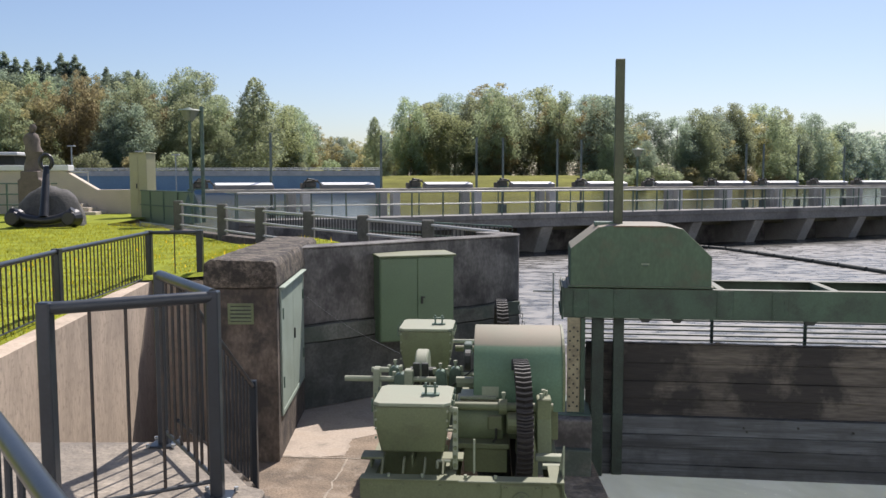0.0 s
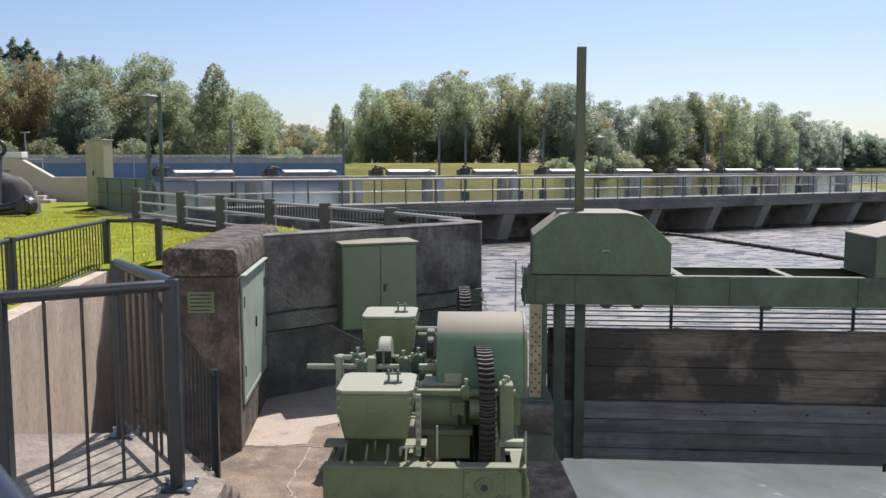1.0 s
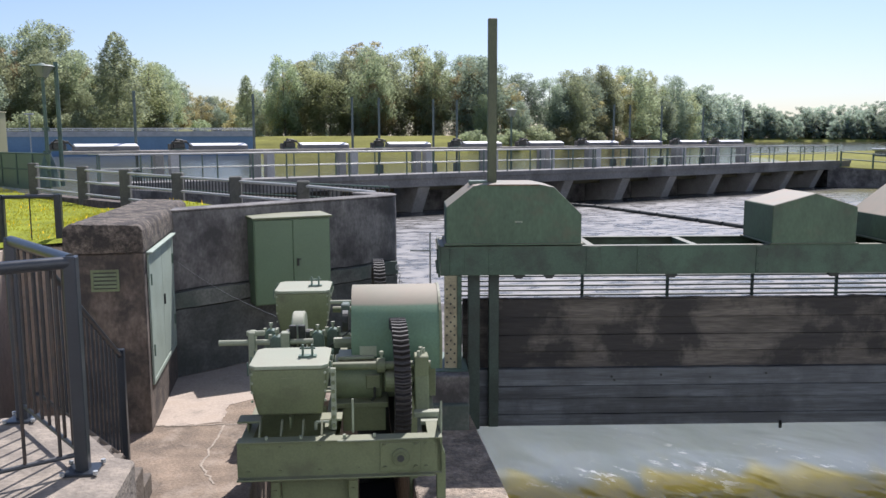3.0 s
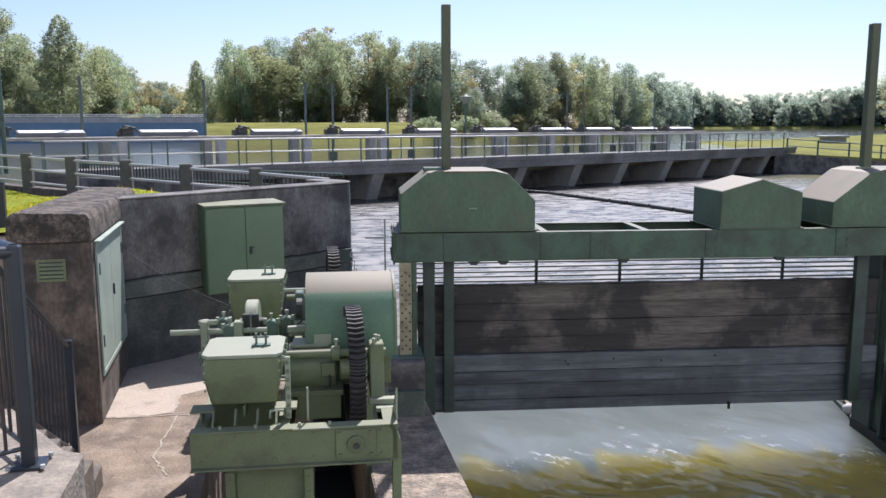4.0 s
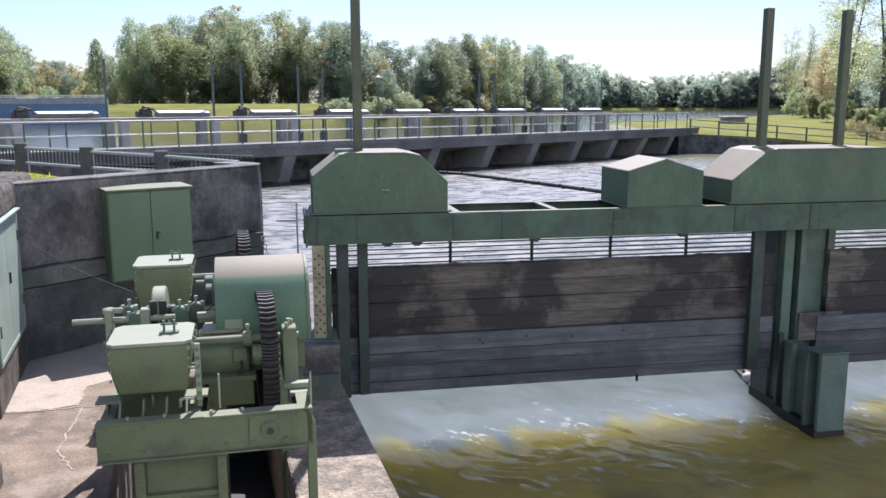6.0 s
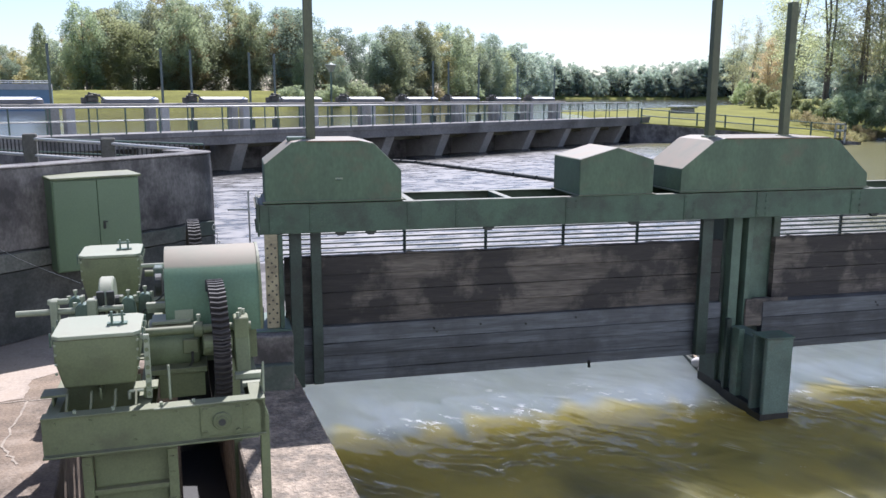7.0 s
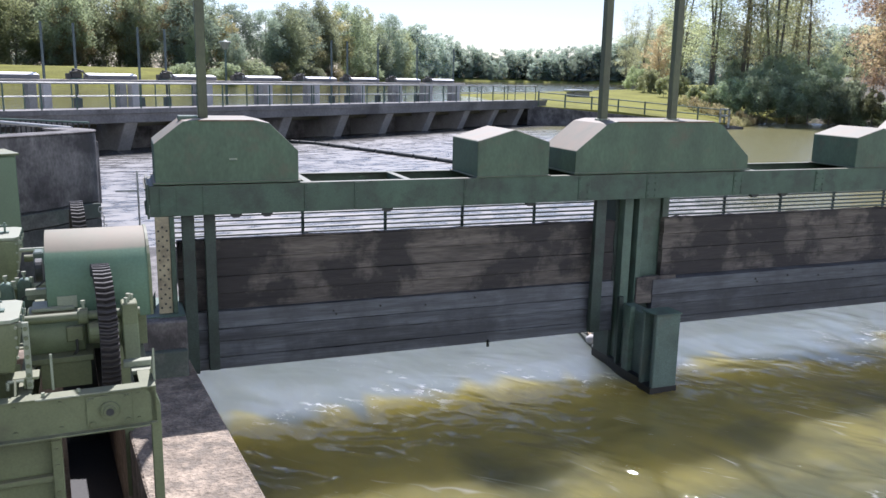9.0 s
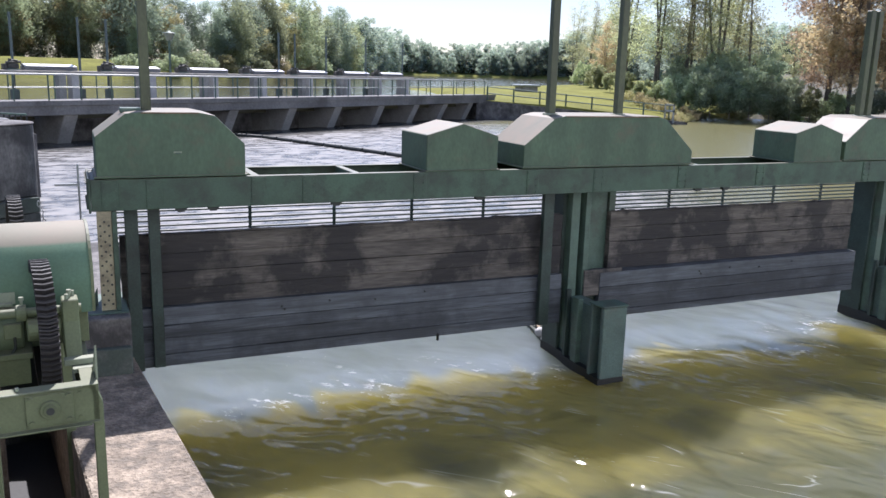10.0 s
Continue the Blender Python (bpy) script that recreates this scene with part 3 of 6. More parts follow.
structure("ledge", pri([(0.75, -2.0), (1.70, -2.0), (2.0, 10.4), (2.05, 12.2), (1.05, 12.2), (1.02, 10.3)], -4.4, LEDGE_Z, "z"), M_LEDGE, "concrete ledge beside the channel water", "ledge", bevel=0.02)
# black colour stands in for the deep shade under the winch
structure("yard_edge", pri([(0.74, -2.0), (1.01, 10.3), (1.04, 12.0), (-1.0, 12.0), (-1.0, -2.0)], -4.4, -3.6, "z"), M_PIT, "pit under the winch, its shade painted black", "pit")
structure("landing", pri([(-5.0, -3.0), (-0.92, -3.0), (-0.92, 4.14), (-1.02, 4.20), (-1.46, 4.92), (-5.0, 4.92)], -0.35, 0.0, "z"), M_LANDING, "pale concrete landing slab beside the railing", "floor", bevel=0.012)
structure("platform", bxs((-0.915, 3.0, -3.0, 0.9, -0.35, 0.0)), M_LANDING, "pale concrete viewing platform", "floor", bevel=0.012)
bm = bmesh.new()
for i in range(7):
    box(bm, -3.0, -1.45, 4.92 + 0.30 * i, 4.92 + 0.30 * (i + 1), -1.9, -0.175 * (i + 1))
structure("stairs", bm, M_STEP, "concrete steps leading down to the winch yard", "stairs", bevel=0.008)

# pale mortar lines on the yard floor
for k, (p, q) in enumerate((((-1.80, 8.70), (-0.70, 8.62)), ((-1.02, 8.66), (-1.12, 7.55)), ((-1.60, 8.95), (-1.30, 9.15)), ((-1.12, 7.55), (-0.95, 7.1)))):
    bm = bmesh.new()
    n = 14
    for i in range(n):
        a, b = (Vector((*p, 0)).lerp(Vector((*q, 0)), u / n) for u in (i, i + 1))
        d = (b - a).normalized()
        o = Vector((-d.y, d.x, 0))
        w0, w1 = (0.010 + 0.010 * noise.noise((u * 0.9, k, 0)) for u in (i, i + 1))
        j0, j1 = (0.03 * noise.noise((u * 0.5, k + 5, 0)) for u in (i, i + 1))
        vs = [bm.verts.new((*(r.xy), FLOOR_Z + 0.005)) for r in (a + o * (j0 - w0), b + o * (j1 - w1), b + o * (j1 + w1), a + o * (j0 + w0))]
        bm.faces.new(vs)
    structure("floor_joint", bm, M_CHALK, "pale ragged mortar line on the floor", "joint")

# retaining wall of the lawn and the lawn itself
WALL_B = (-5.2, 14.7)
bm = pri([(-4.22, 3.0), (-4.22 + 0.001, 3.0), (-3.95, 3.0), WALL_B, (-1.95, 14.7), (-1.95, 15.0), (-5.5, 15.0)], -4.0, -0.22, "z")
structure("wall_lawn", bm, M_WALL, "sunlit board-marked concrete retaining wall", "wall", bevel=0.01)


def lawn_z(x, y):
    rise = clamp((x + 5.6) / 2.6) * clamp((y - 14.5) / 1.5) * clamp((24 - y) / 7.0)
    return -0.235 + 0.012 * max(0, y - 12) + 0.55 * rise + 0.02 * noise.noise((x * 0.6, y * 0.6, 0))


bm = bmesh.new()
xs, ys = np.linspace(0, 1, 40), np.linspace(3, 40, 75)
rowsv = []
for y in ys:
    right = -4.25 - (y - 4.2) * 0.11 if y < 14.85 else -2.0 if y < 16 else -2.0 - (y - 16) * 0.62 if y < 27 else max(-12.0, -8.8 - (y - 27) * 1.5)
    left = -60.0
    rowsv.append([bm.verts.new((right + (left - right) * u ** 2, y, lawn_z(right + (left - right) * u ** 2, y))) for u in xs])
for j in range(len(ys) - 1):
    for i in range(len(xs) - 1):
        bm.faces.new((rowsv[j][i], rowsv[j][i + 1], rowsv[j + 1][i + 1], rowsv[j + 1][i]))
structure("lawn", bm, M_GRASS, "bright sunlit lawn with small yellow flowers", "lawn")

# concrete block with vent and hatch, and the dark wall beside it
bm = pri([(-2.47, 8.54), (-1.738, 8.54), (-1.853, 12.0), (-2.47, 12.0)], -1.9, 0.46, "z")
structure("wall_block", bm, M_CONC, "dark weathered concrete wall block", "wall", bevel=0.015)
bm = bmesh.new()
prism(bm, [(-2.50, 0.464), (-1.765, 0.464), (-1.775, 0.69), (-1.82, 0.745), (-2.42, 0.765), (-2.49, 0.72)], 8.51, 12.02, "y")
finish(bm, 0.025, 2)
bmesh.ops.subdivide_edges(bm, edges=[e for e in bm.edges if e.calc_length() > 0.5], cuts=40, use_grid_fill=True)
for v in bm.verts:
    v.co += Vector((noise.noise(v.co * 7), noise.noise(v.co * 7 + Vector((9, 0, 0))), noise.noise(v.co * 6 + Vector((0, 9, 0))))) * 0.003 + Vector((noise.noise(v.co * 21), noise.noise(v.co * 21 + Vector((5, 0, 0))), noise.noise(v.co * 19))) * 0.007
for v in bm.verts:
    v.co.x += clamp((v.co.x + 2.4) / 0.5) * (0.042 - 0.0332 * (v.co.y - 8.54))
structure("wall_coping", bm, M_COPING, "rough pebbled concrete coping stained black", "wall", smooth=True)
WL = pose(-1.8, 10.62, 0, 0, 0, 37.0)         # dark wall: x along it, y behind
def round_end(off, length):
    """Plan of the wall with its rounded end and the leg behind it."""
    out = [(-0.4, -off)]
    for r, cx, sgn in ((0.45 + off, 3.55, 1),):
        out += [(cx + r * math.sin(a), 0.45 - r * math.cos(a)) for a in np.linspace(0, math.pi / 2, 9)]
    r = max(0.02, 0.10 - off)
    out += [(4.0 + off, length), (3.65 - off, length)]
    out += [(3.55 + r * math.cos(a), 0.45 - r * math.sin(a)) for a in np.linspace(0, math.pi / 2, 5)]
    return out + [(-0.4, 0.35 + off)]


structure("wall_dark", pri(round_end(0.0, 0.95), -4.0, 0.69, "z"), M_CONCD, "dark stained concrete channel wall with a rounded end", "wall", at=WL, bevel=0.015)
XS = np.linspace(-0.4, 3.72, 34)
def ragged(z, seed):
    """A wandering pour joint: height of the joint along the wall."""
    return [(x, z + 0.022 * noise.noise((x * 1.3, seed, 0)) + 0.010 * noise.noise((x * 6, seed, 3))) for x in XS]


structure("wall_plinth", pri([(-0.4, -4.0)] + [(x, z - 0.014) for x, z in ragged(-0.53, 2)] + [(3.72, -4.0)], -0.052, -0.001), M_CONCD3, "dark damp lower pour of the channel wall", "wall", at=WL, bevel=0.004)
structure("wall_band", pri(ragged(-0.53, 2) + ragged(-0.325, 5)[::-1], -0.062, -0.001), M_CONCD2, "greenish pour band along the channel wall", "wall", at=WL, bevel=0.006)
structure("wall_joint", pri([(x, z + 0.006) for x, z in ragged(-0.325, 5)] + [(x, z + 0.026 + 0.012 * noise.noise((x * 9, 1, 1))) for x, z in ragged(-0.325, 5)][::-1], -0.006, 0.002), M_PIT, "black open pour joint in the channel wall", "joint", at=WL)
structure("wall_cap", pri(round_end(0.012, 0.96), 0.692, 0.716, "z"), M_CONCD, "weathered cap on the channel wall", "wall", at=WL, bevel=0.010)
bm = bmesh.new()
corner = [(-1.84, 10.46), (-0.78, 11.25), (-0.74, 9.5), (-1.05, 9.3), (-1.06, 8.72), (-1.35, 8.69), (-1.80, 8.71)]
vs = []
for (x0, y0), (x1, y1) in zip(corner, corner[1:] + corner[:1]):
    for i in range(12):
        x, y = x0 + (x1 - x0) * i / 12, y0 + (y1 - y0) * i / 12
        j = 0.045 * noise.noise((x * 6, y * 6, 0)) + 0.03 * noise.noise((x * 17, y * 17, 4))
        vs.append(bm.verts.new((x + j, y + j, FLOOR_Z + 0.004)))
bm.faces.new(vs[::-1])
structure("floor_patch", bm, M_PATCH, "pale worn screed patch on the yard floor", "floor")


# ---- sluice gates ----
def hood(at, prof, depth, label):
    t = thing("gear_hood", at, label, "cover", "sluice covers")
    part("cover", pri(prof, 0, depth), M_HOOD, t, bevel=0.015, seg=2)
    x0, x1 = prof[0][0], prof[-1][0]
    xm, zt = (x0 + x1) / 2 + 0.06, max(p[1] for p in prof)
    if x1 < 2:
        lug = part("lifting_lug", bxs((xm - 0.05, xm + 0.05, -0.012, -0.001, 0.31, 0.335)), M_PALE, t, "small pale lifting lug", bevel=0.003)
        part("ring", rods(((xm - 0.03, -0.02, 0.31), (xm + 0.03, -0.02, 0.31), 0.008, 6)), M_STEEL, lug)
    part("roof_lip", bxs((prof[3][0], prof[-4][0], -0.018, -0.001, zt - 0.020, zt - 0.006)), M_RUST, t, "rusty edge strip under the roof")
    part("base_flange", bxs((x0 - 0.03, x1 + 0.03, -0.03, depth + 0.03, prof[0][1] - 0.004, prof[0][1] + 0.018)), M_HOOD, t, bevel=0.004)
    return t


BEAM_T, BEAM_B = 0.17, -0.22
beam = thing("gate_beam", G, "green riveted steel twin beam across the sluice", "beam")
T, B, w = BEAM_T, BEAM_B, 0.014
part("front_channel", pri([(0, B), (0.11, B), (0.11, B + w), (w, B + w), (w, T - w), (0.11, T - w), (0.11, T), (0, T)], -0.02, 22, "x"), M_BEAM, beam, bevel=0.003)
part("back_channel", pri([(1.10, B), (1.10, T), (0.99, T), (0.99, T - w), (1.10 - w, T - w), (1.10 - w, B + w), (0.99, B + w), (0.99, B)], -0.02, 22, "x"), M_BEAM, beam, bevel=0.003)
part("end_plate", bxs((-0.05, -0.022, -0.02, 1.12, B - 0.02, T + 0.02)), M_BEAM, beam, bevel=0.004)
part("rivets", bolt_heads([(-0.052, n, z) for n in np.arange(0.04, 1.1, 0.13) for z in (-0.18, 0.13)], 0.016, "x", -0.02), M_BEAM, beam)
for x in (0.10, 0.62, 1.92, 2.6, 4.2, 6.05, 7.25, 8.9, 10.6, 13.2, 14.4):
    pl = part("splice_plate", bxs((x, x + 0.20, -0.012, -0.001, B + 0.01, T - 0.01)), M_BEAM, beam, bevel=0.003)
    part("rivets", bolt_heads([(x + u, -0.012, z) for u in (0.04, 0.16) for z in (-0.17, -0.08, 0.02, 0.11)], 0.016), M_BEAM, pl)
for x in (0.95, 1.35, 3.0, 5.2, 9.3, 9.9):
    part("hanger", pri([(x, B - 0.001), (x + 0.16, B - 0.001), (x + 0.12, B - 0.05), (x + 0.04, B - 0.05)], 0.02, 0.09), M_DARK, beam)
part("bottom_plate", bxs((0.0, 22, 0.112, 0.988, B, B + 0.012)), M_RUST, beam, "rust-brown dirty floor plate between the channels")
for x in (-0.02, 1.95, 3.35, 9.35, 12.6, 16.2):
    part("cross_piece", bxs((x, x + 0.10, 0.112, 0.988, BEAM_T - 0.10, BEAM_T - 0.004)), M_BEAM, beam, bevel=0.004)
hood(G @ pose(0, 0.0, BEAM_T), [(0.06, 0.02), (0.06, 0.52), (0.42, 0.80), (0.60, 0.82), (1.28, 0.82), (1.48, 0.78), (1.85, 0.42), (1.85, 0.02)], 1.05, "green steel gear cover with chamfered ends at the beam end")
for x in (5.98, 12.68):
    hood(G @ pose(x, 0.0, BEAM_T), [(0.0, 0.02), (0.0, 0.36), (0.52, 0.76), (0.7, 0.80), (2.45, 0.80), (2.62, 0.74), (3.18, 0.24), (3.18, 0.02)], 1.05, "long green steel gear cover with chamfered ends on the beam")
for x in (4.4, 11.45):
    t = thing("drive_cover", G @ pose(x, 0, BEAM_T), "green steel drive cover with a shallow gabled roof", "cover", "sluice covers")
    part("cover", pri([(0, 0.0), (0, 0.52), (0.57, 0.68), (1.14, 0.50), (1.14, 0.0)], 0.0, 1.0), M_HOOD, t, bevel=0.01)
    part("base_flange", bxs((-0.03, 1.17, -0.03, 1.03, 0.002, 0.018)), M_HOOD, t, bevel=0.004)
for x, top in ((0.70, 3.17), (6.70, 2.97), (7.98, 2.97), (13.52, 2.9), (13.72, 2.9)):
    t = thing("rack_pole", G @ pose(x, 0.5, 0.9), "green square steel rack pole rising from a gear cover", "pole", "rack poles")
    h = top - 0.9
    part("pole", bxs((-0.06, 0.06, -0.06, 0.06, -0.6, h)), M_POLE, t, bevel=0.008)
    if x < 1:
        part("collar", bxs((-0.32, -0.07, -0.16, 0.04, 0.06, 0.12)), M_STEEL, t, bevel=0.008)
    part("sleeve", bxs((-0.09, 0.09, -0.09, 0.09, 0.0, 0.085)), M_PALE, t, bevel=0.008)

# timber gates
for x0, x1, xl in ((0.30, 7.05, 0.30), (8.0, 13.7, 7.72)):
    t = thing("sluice_gate", G @ pose(0, 0.5, 0), "dark wet timber sluice gate of horizontal planks", "gate", "sluice gates")
    zs = [-2.46 if x0 < 1 else -2.41, -2.29, -2.06, -1.88, -1.63, -1.40, -1.16, -0.91, -0.65]
    for k, (a, b) in enumerate(zip(zs[:-1], zs[1:])):
        low = b < -1.6
        face = (-0.07 if xl < 1 else -0.2) + 0.007 * (k % 2) if low else (0.012, 0.0, 0.016, 0.004)[k % 4]
        xs = np.linspace(xl if low else x0, x1, 27)
        edge = [(x, b - 0.001 - 0.007 * abs(noise.noise((x * 1.7, k, 4))) - (0.012 if noise.noise((x * 5.3, k, 8)) > 0.42 else 0.0)) for x in xs]
        part("plank", pri([(x, a + 0.003) for x in xs] + edge[::-1], face, 0.12), M_WOODP if k == 3 else M_WOODL if low else M_WOOD, t, bevel=0.003)
    xs = np.arange(x0, x1 - 0.02, 0.055)
    part("worn_edge", pri([(x, -0.6495) for x in xs] + [(x, -0.638 + 0.028 * max(0.0, noise.noise((x * 2.1, 2, 0)) + 0.7 * noise.noise((x * 9, 5, 0)))) for x in xs][::-1], 0.02, 0.09), M_WOOD, t, "splintered mossy upper edge of the gate")
    part("bolts", bolt_heads([(x, -0.07 if xl < 1 else -0.2, z) for x, z in ((xl + 2.1, -1.75), (xl + 2.14, -1.80), (xl + 2.8, -1.73), (xl + 3.5, -1.77), (xl + 4.3, -1.72))], 0.016), M_DARK, t)
    part("seal_bolt", rods(((4.83, -0.09, -2.52), (4.83, -0.09, -2.42), 0.022, 8)), M_DARK, t)
for x0, x1, z0, z1, n in ((0.36, 0.52, -2.42, -0.22, 0.22), (0.65, 0.79, -2.42, -0.22, 0.30), (6.56, 6.74, -2.42, -0.22, 0.28)):
    t = thing("gate_guide", G @ pose(0, 0, 0), "green steel guide post of the sluice gate", "post", "gate guides")
    part("guide", bxs((x0, x1, n, n + 0.10, z0, z1)), M_STEELD, t, bevel=0.006)
t = thing("end_column", G, "yellowed riveted steel end column under the beam", "column")
part("plate", bxs((0.03, 0.20, 0.0, 0.03, -1.48, BEAM_B - 0.001)), M_RIVET, t, "yellowed plate with dark rivets", bevel=0.004)
part("rivets", bolt_heads([(x, 0.0, z) for x in (0.065, 0.115, 0.165) for z in np.arange(-1.40 + 0.05 * (x == 0.115), -0.28, 0.125)], 0.014), M_DARK, t)
part("side_flange", bxs((0.201, 0.262, -0.02, 0.20, -1.48, BEAM_B - 0.001)), M_BEAM, t, bevel=0.004)
part("web", bxs((0.10, 0.13, 0.031, 0.75, -1.48, BEAM_B - 0.001)), M_STEEL, t, bevel=0.004)
part("base_plate", bxs((-0.12, 0.34, -0.12, 0.85, -1.499, -1.481)), M_STEEL, t, bevel=0.003)
part("gusset", pri([(-0.10, -1.48), (-0.002, -1.48), (-0.002, -1.25)], 0.30, 0.32), M_STEEL, t)
gp = thing("gauge_post", G @ pose(-0.14, 1.5, 0), "thin grey gauge post with a short arm by the beam end", "post")
part("upright", bxs((-0.013, 0.013, -0.013, 0.013, -1.585, 0.2)), M_GALV, gp, bevel=0.004)
part("arm", bxs((-0.30, -0.014, -0.012, 0.012, -0.095, -0.065)), M_GALV, gp, bevel=0.004)
structure("pedestal", bxs((-0.42, 0.35, -0.3, 1.2, -2.6, -1.5)), M_CONCD, "dark concrete pedestal under the end column", "plinth", at=G, bevel=0.02)
structure("pedestal_step", bxs((-0.42, 0.34, -0.42, -0.302, -2.6, -1.86)), M_CONCD2, "concrete step of the pedestal", "plinth", at=G, bevel=0.015)
SPREAD = Matrix.Translation((0, 0, 1.6)) @ Matrix.Scale(1.09, 4) @ Matrix.Translation((0, 0, -1.6))
PIER_T = -0.075
for px in (6.38, 13.0):
    t = thing("gate_pier", SPREAD @ G @ pose(px, 0, 0), "green-grey steel sluice pier standing in the water", "pier", "sluice piers")
    part("core", bxs((0.30, 1.10, -0.16, 0.10, -4.4, PIER_T)), M_STEELD, t, bevel=0.01)
    part("flange", bxs((0.10, 0.163, -0.38, 0.05, -4.4, PIER_T)), M_STEELD, t, bevel=0.006)
    part("flange", bxs((0.165, 0.31, -0.52, -0.162, -4.4, PIER_T)), M_STEEL, t, bevel=0.006)
    part("flange", bxs((0.385, 0.47, -0.56, -0.162, -4.4, PIER_T)), M_STEEL, t, bevel=0.006)
    part("front_plate", bxs((0.471, 0.945, -0.30, -0.162, -1.62, PIER_T)), M_STEEL, t, bevel=0.006)
    part("front_plate", bxs((0.955, 1.07, -0.34, -0.162, -1.62, PIER_T)), M_STEEL, t, bevel=0.006)
    part("lower_box", bxs((0.471, 1.10, -0.50, -0.163, -4.4, -1.64)), M_STEELD, t, bevel=0.01)
    nose = part("nose", pri([(0.10, -1.58), (0.50, -1.58), (0.50, -1.28), (0.07, -1.28), (0.07, -1.34), (0.23, -1.34), (0.23, -1.51), (0.10, -1.51)], -4.4, -1.61, "z"), M_STEELL, t, "pale washed steel nose of the pier", bevel=0.012)
    part("nose_cap", pri([(0.08, -1.60), (0.51, -1.60), (0.51, -1.27), (0.05, -1.27)], -1.608, -1.585, "z"), M_STEEL, nose, bevel=0.008)
    part("tide_band", bxs((0.064, 0.507, -1.587, -1.274, -4.4, -2.66)), M_PIT, nose, "black wet algae band at the waterline")
    part("nose_web", pri([(-1.275, -4.4), (-0.565, -4.4), (-0.565, -1.70), (-1.275, -1.70)], 0.18, 0.40, "x"), M_STEELL, t, bevel=0.008)
    part("web_rib", bxs((0.09, 0.178, -0.95, -0.80, -4.4, -1.64)), M_STEEL, t, bevel=0.006)
    part("web_rib", bxs((0.10, 0.178, -0.63, -0.567, -4.4, -1.58)), M_STEELD, t, bevel=0.006)
    part("tide_band", bxs((0.083, 0.41, -1.268, -0.572, -4.4, -2.62)), M_PIT, t, "black wet algae band at the waterline")
    part("tide_band", bxs((0.094, 1.128, -0.568, 0.056, -4.4, -2.58)), M_PIT, t, "black wet algae band at the waterline")
    part("waler_end", bxs((0.40, 1.10, -0.60, -0.57, -1.72, -1.31)), M_WOOD, t, "dark stained timber end over the pier", bevel=0.01)
# railing of the walkway behind the gates
t = thing("walkway_railing", Matrix.Translation((0, 0, 1.6)) @ Matrix.Scale(1.2243, 4) @ Matrix.Translation((0, 0, -1.6)) @ G @ pose(0, 1.9, 0), "thin grey steel railing on the drop wall behind the gates", "railing")
for z in np.arange(-1.0, -0.24, 0.075):
    part("rail", rods(((0.3, 0, z), (22, 0, z), 0.017, 6)), M_STEELD, t)
for x in np.arange(0.9, 22, 1.35):
    part("post", bxs((x - 0.022, x + 0.022, 0.018, 0.05, -1.03, -0.2)), M_STEELD, t)
structure("drop_wall", bxs((0.36, 30, 4.62, 4.9, -4.4, -1.62)), M_WEIR, "concrete drop wall holding the tailwater", "wall", at=G)
structure("drop_wall", bxs((-0.5, 0.35, 1.21, 4.9, -4.4, -1.585)), M_CONCD, "concrete wall beside the end column", "wall", at=G)

structure("sill_wall", pri([(7.08, 0.45), (7.52, 2.35), (8.3, 2.35), (8.05, 0.45)], -4.4, -3.02, "z"), M_CONCD2, "low stone sill behind the sluice pier", "sill", at=G, bevel=0.02)
t = thing("driftwood", G @ pose(7.36, 1.3, -3.0), "washed-up driftwood and pale stones at the pier foot", "debris")
random.seed(4)
for k in range(7):
    y = random.uniform(-0.6, 0.8)
    x = 0.24 * y + random.uniform(-0.05, 0.2)
    a = random.uniform(0.9, 1.9)
    part("branch", rods(((x - 0.2 * math.cos(a), y - 0.2 * math.sin(a), random.uniform(0.0, 0.05)), (x + 0.2 * math.cos(a), y + 0.2 * math.sin(a), random.uniform(0, 0.08)), random.uniform(0.015, 0.035), 7)), M_DRIFT, t)
for k in range(9):
    y = random.uniform(-0.7, 0.85)
    bm = bmesh.new()
    bmesh.ops.create_icosphere(bm, subdivisions=2, radius=random.uniform(0.05, 0.10))
    for v in bm.verts:
        v.co = v.co * (1 + 0.35 * noise.noise(v.co * 9 + Vector((k, 0, 0)))) * Vector((1, 1.2, 0.6)).length / 1.7
    part("stone", bm, M_PIERW, t, at=pose(0.24 * y + random.uniform(-0.1, 0.2), y, 0.03), smooth=True)


# ---- the yard: block fittings, cabinet ----
vent = thing("vent_grille", pose(-2.115, 8.54, 0.19), "pale green metal vent grille set in the concrete block", "vent")
part("frame", bxs((-0.135, 0.135, -0.012, 0.004, -0.11, -0.085), (-0.135, 0.135, -0.012, 0.004, 0.085, 0.11), (-0.135, -0.11, -0.012, 0.004, -0.0848, 0.0848), (0.11, 0.135, -0.012, 0.004, -0.0848, 0.0848)), M_GREEN, vent, bevel=0.002)
part("backing", bxs((-0.108, 0.108, -0.002, 0.002, -0.083, 0.083)), M_DARK, vent)
for z in (-0.06, -0.02, 0.02, 0.06):
    part("slat", pri([(-0.016, z - 0.012), (-0.012, z - 0.014), (-0.003, z + 0.010), (-0.006, z + 0.012)], -0.108, 0.108, "x"), M_GREEN, vent)

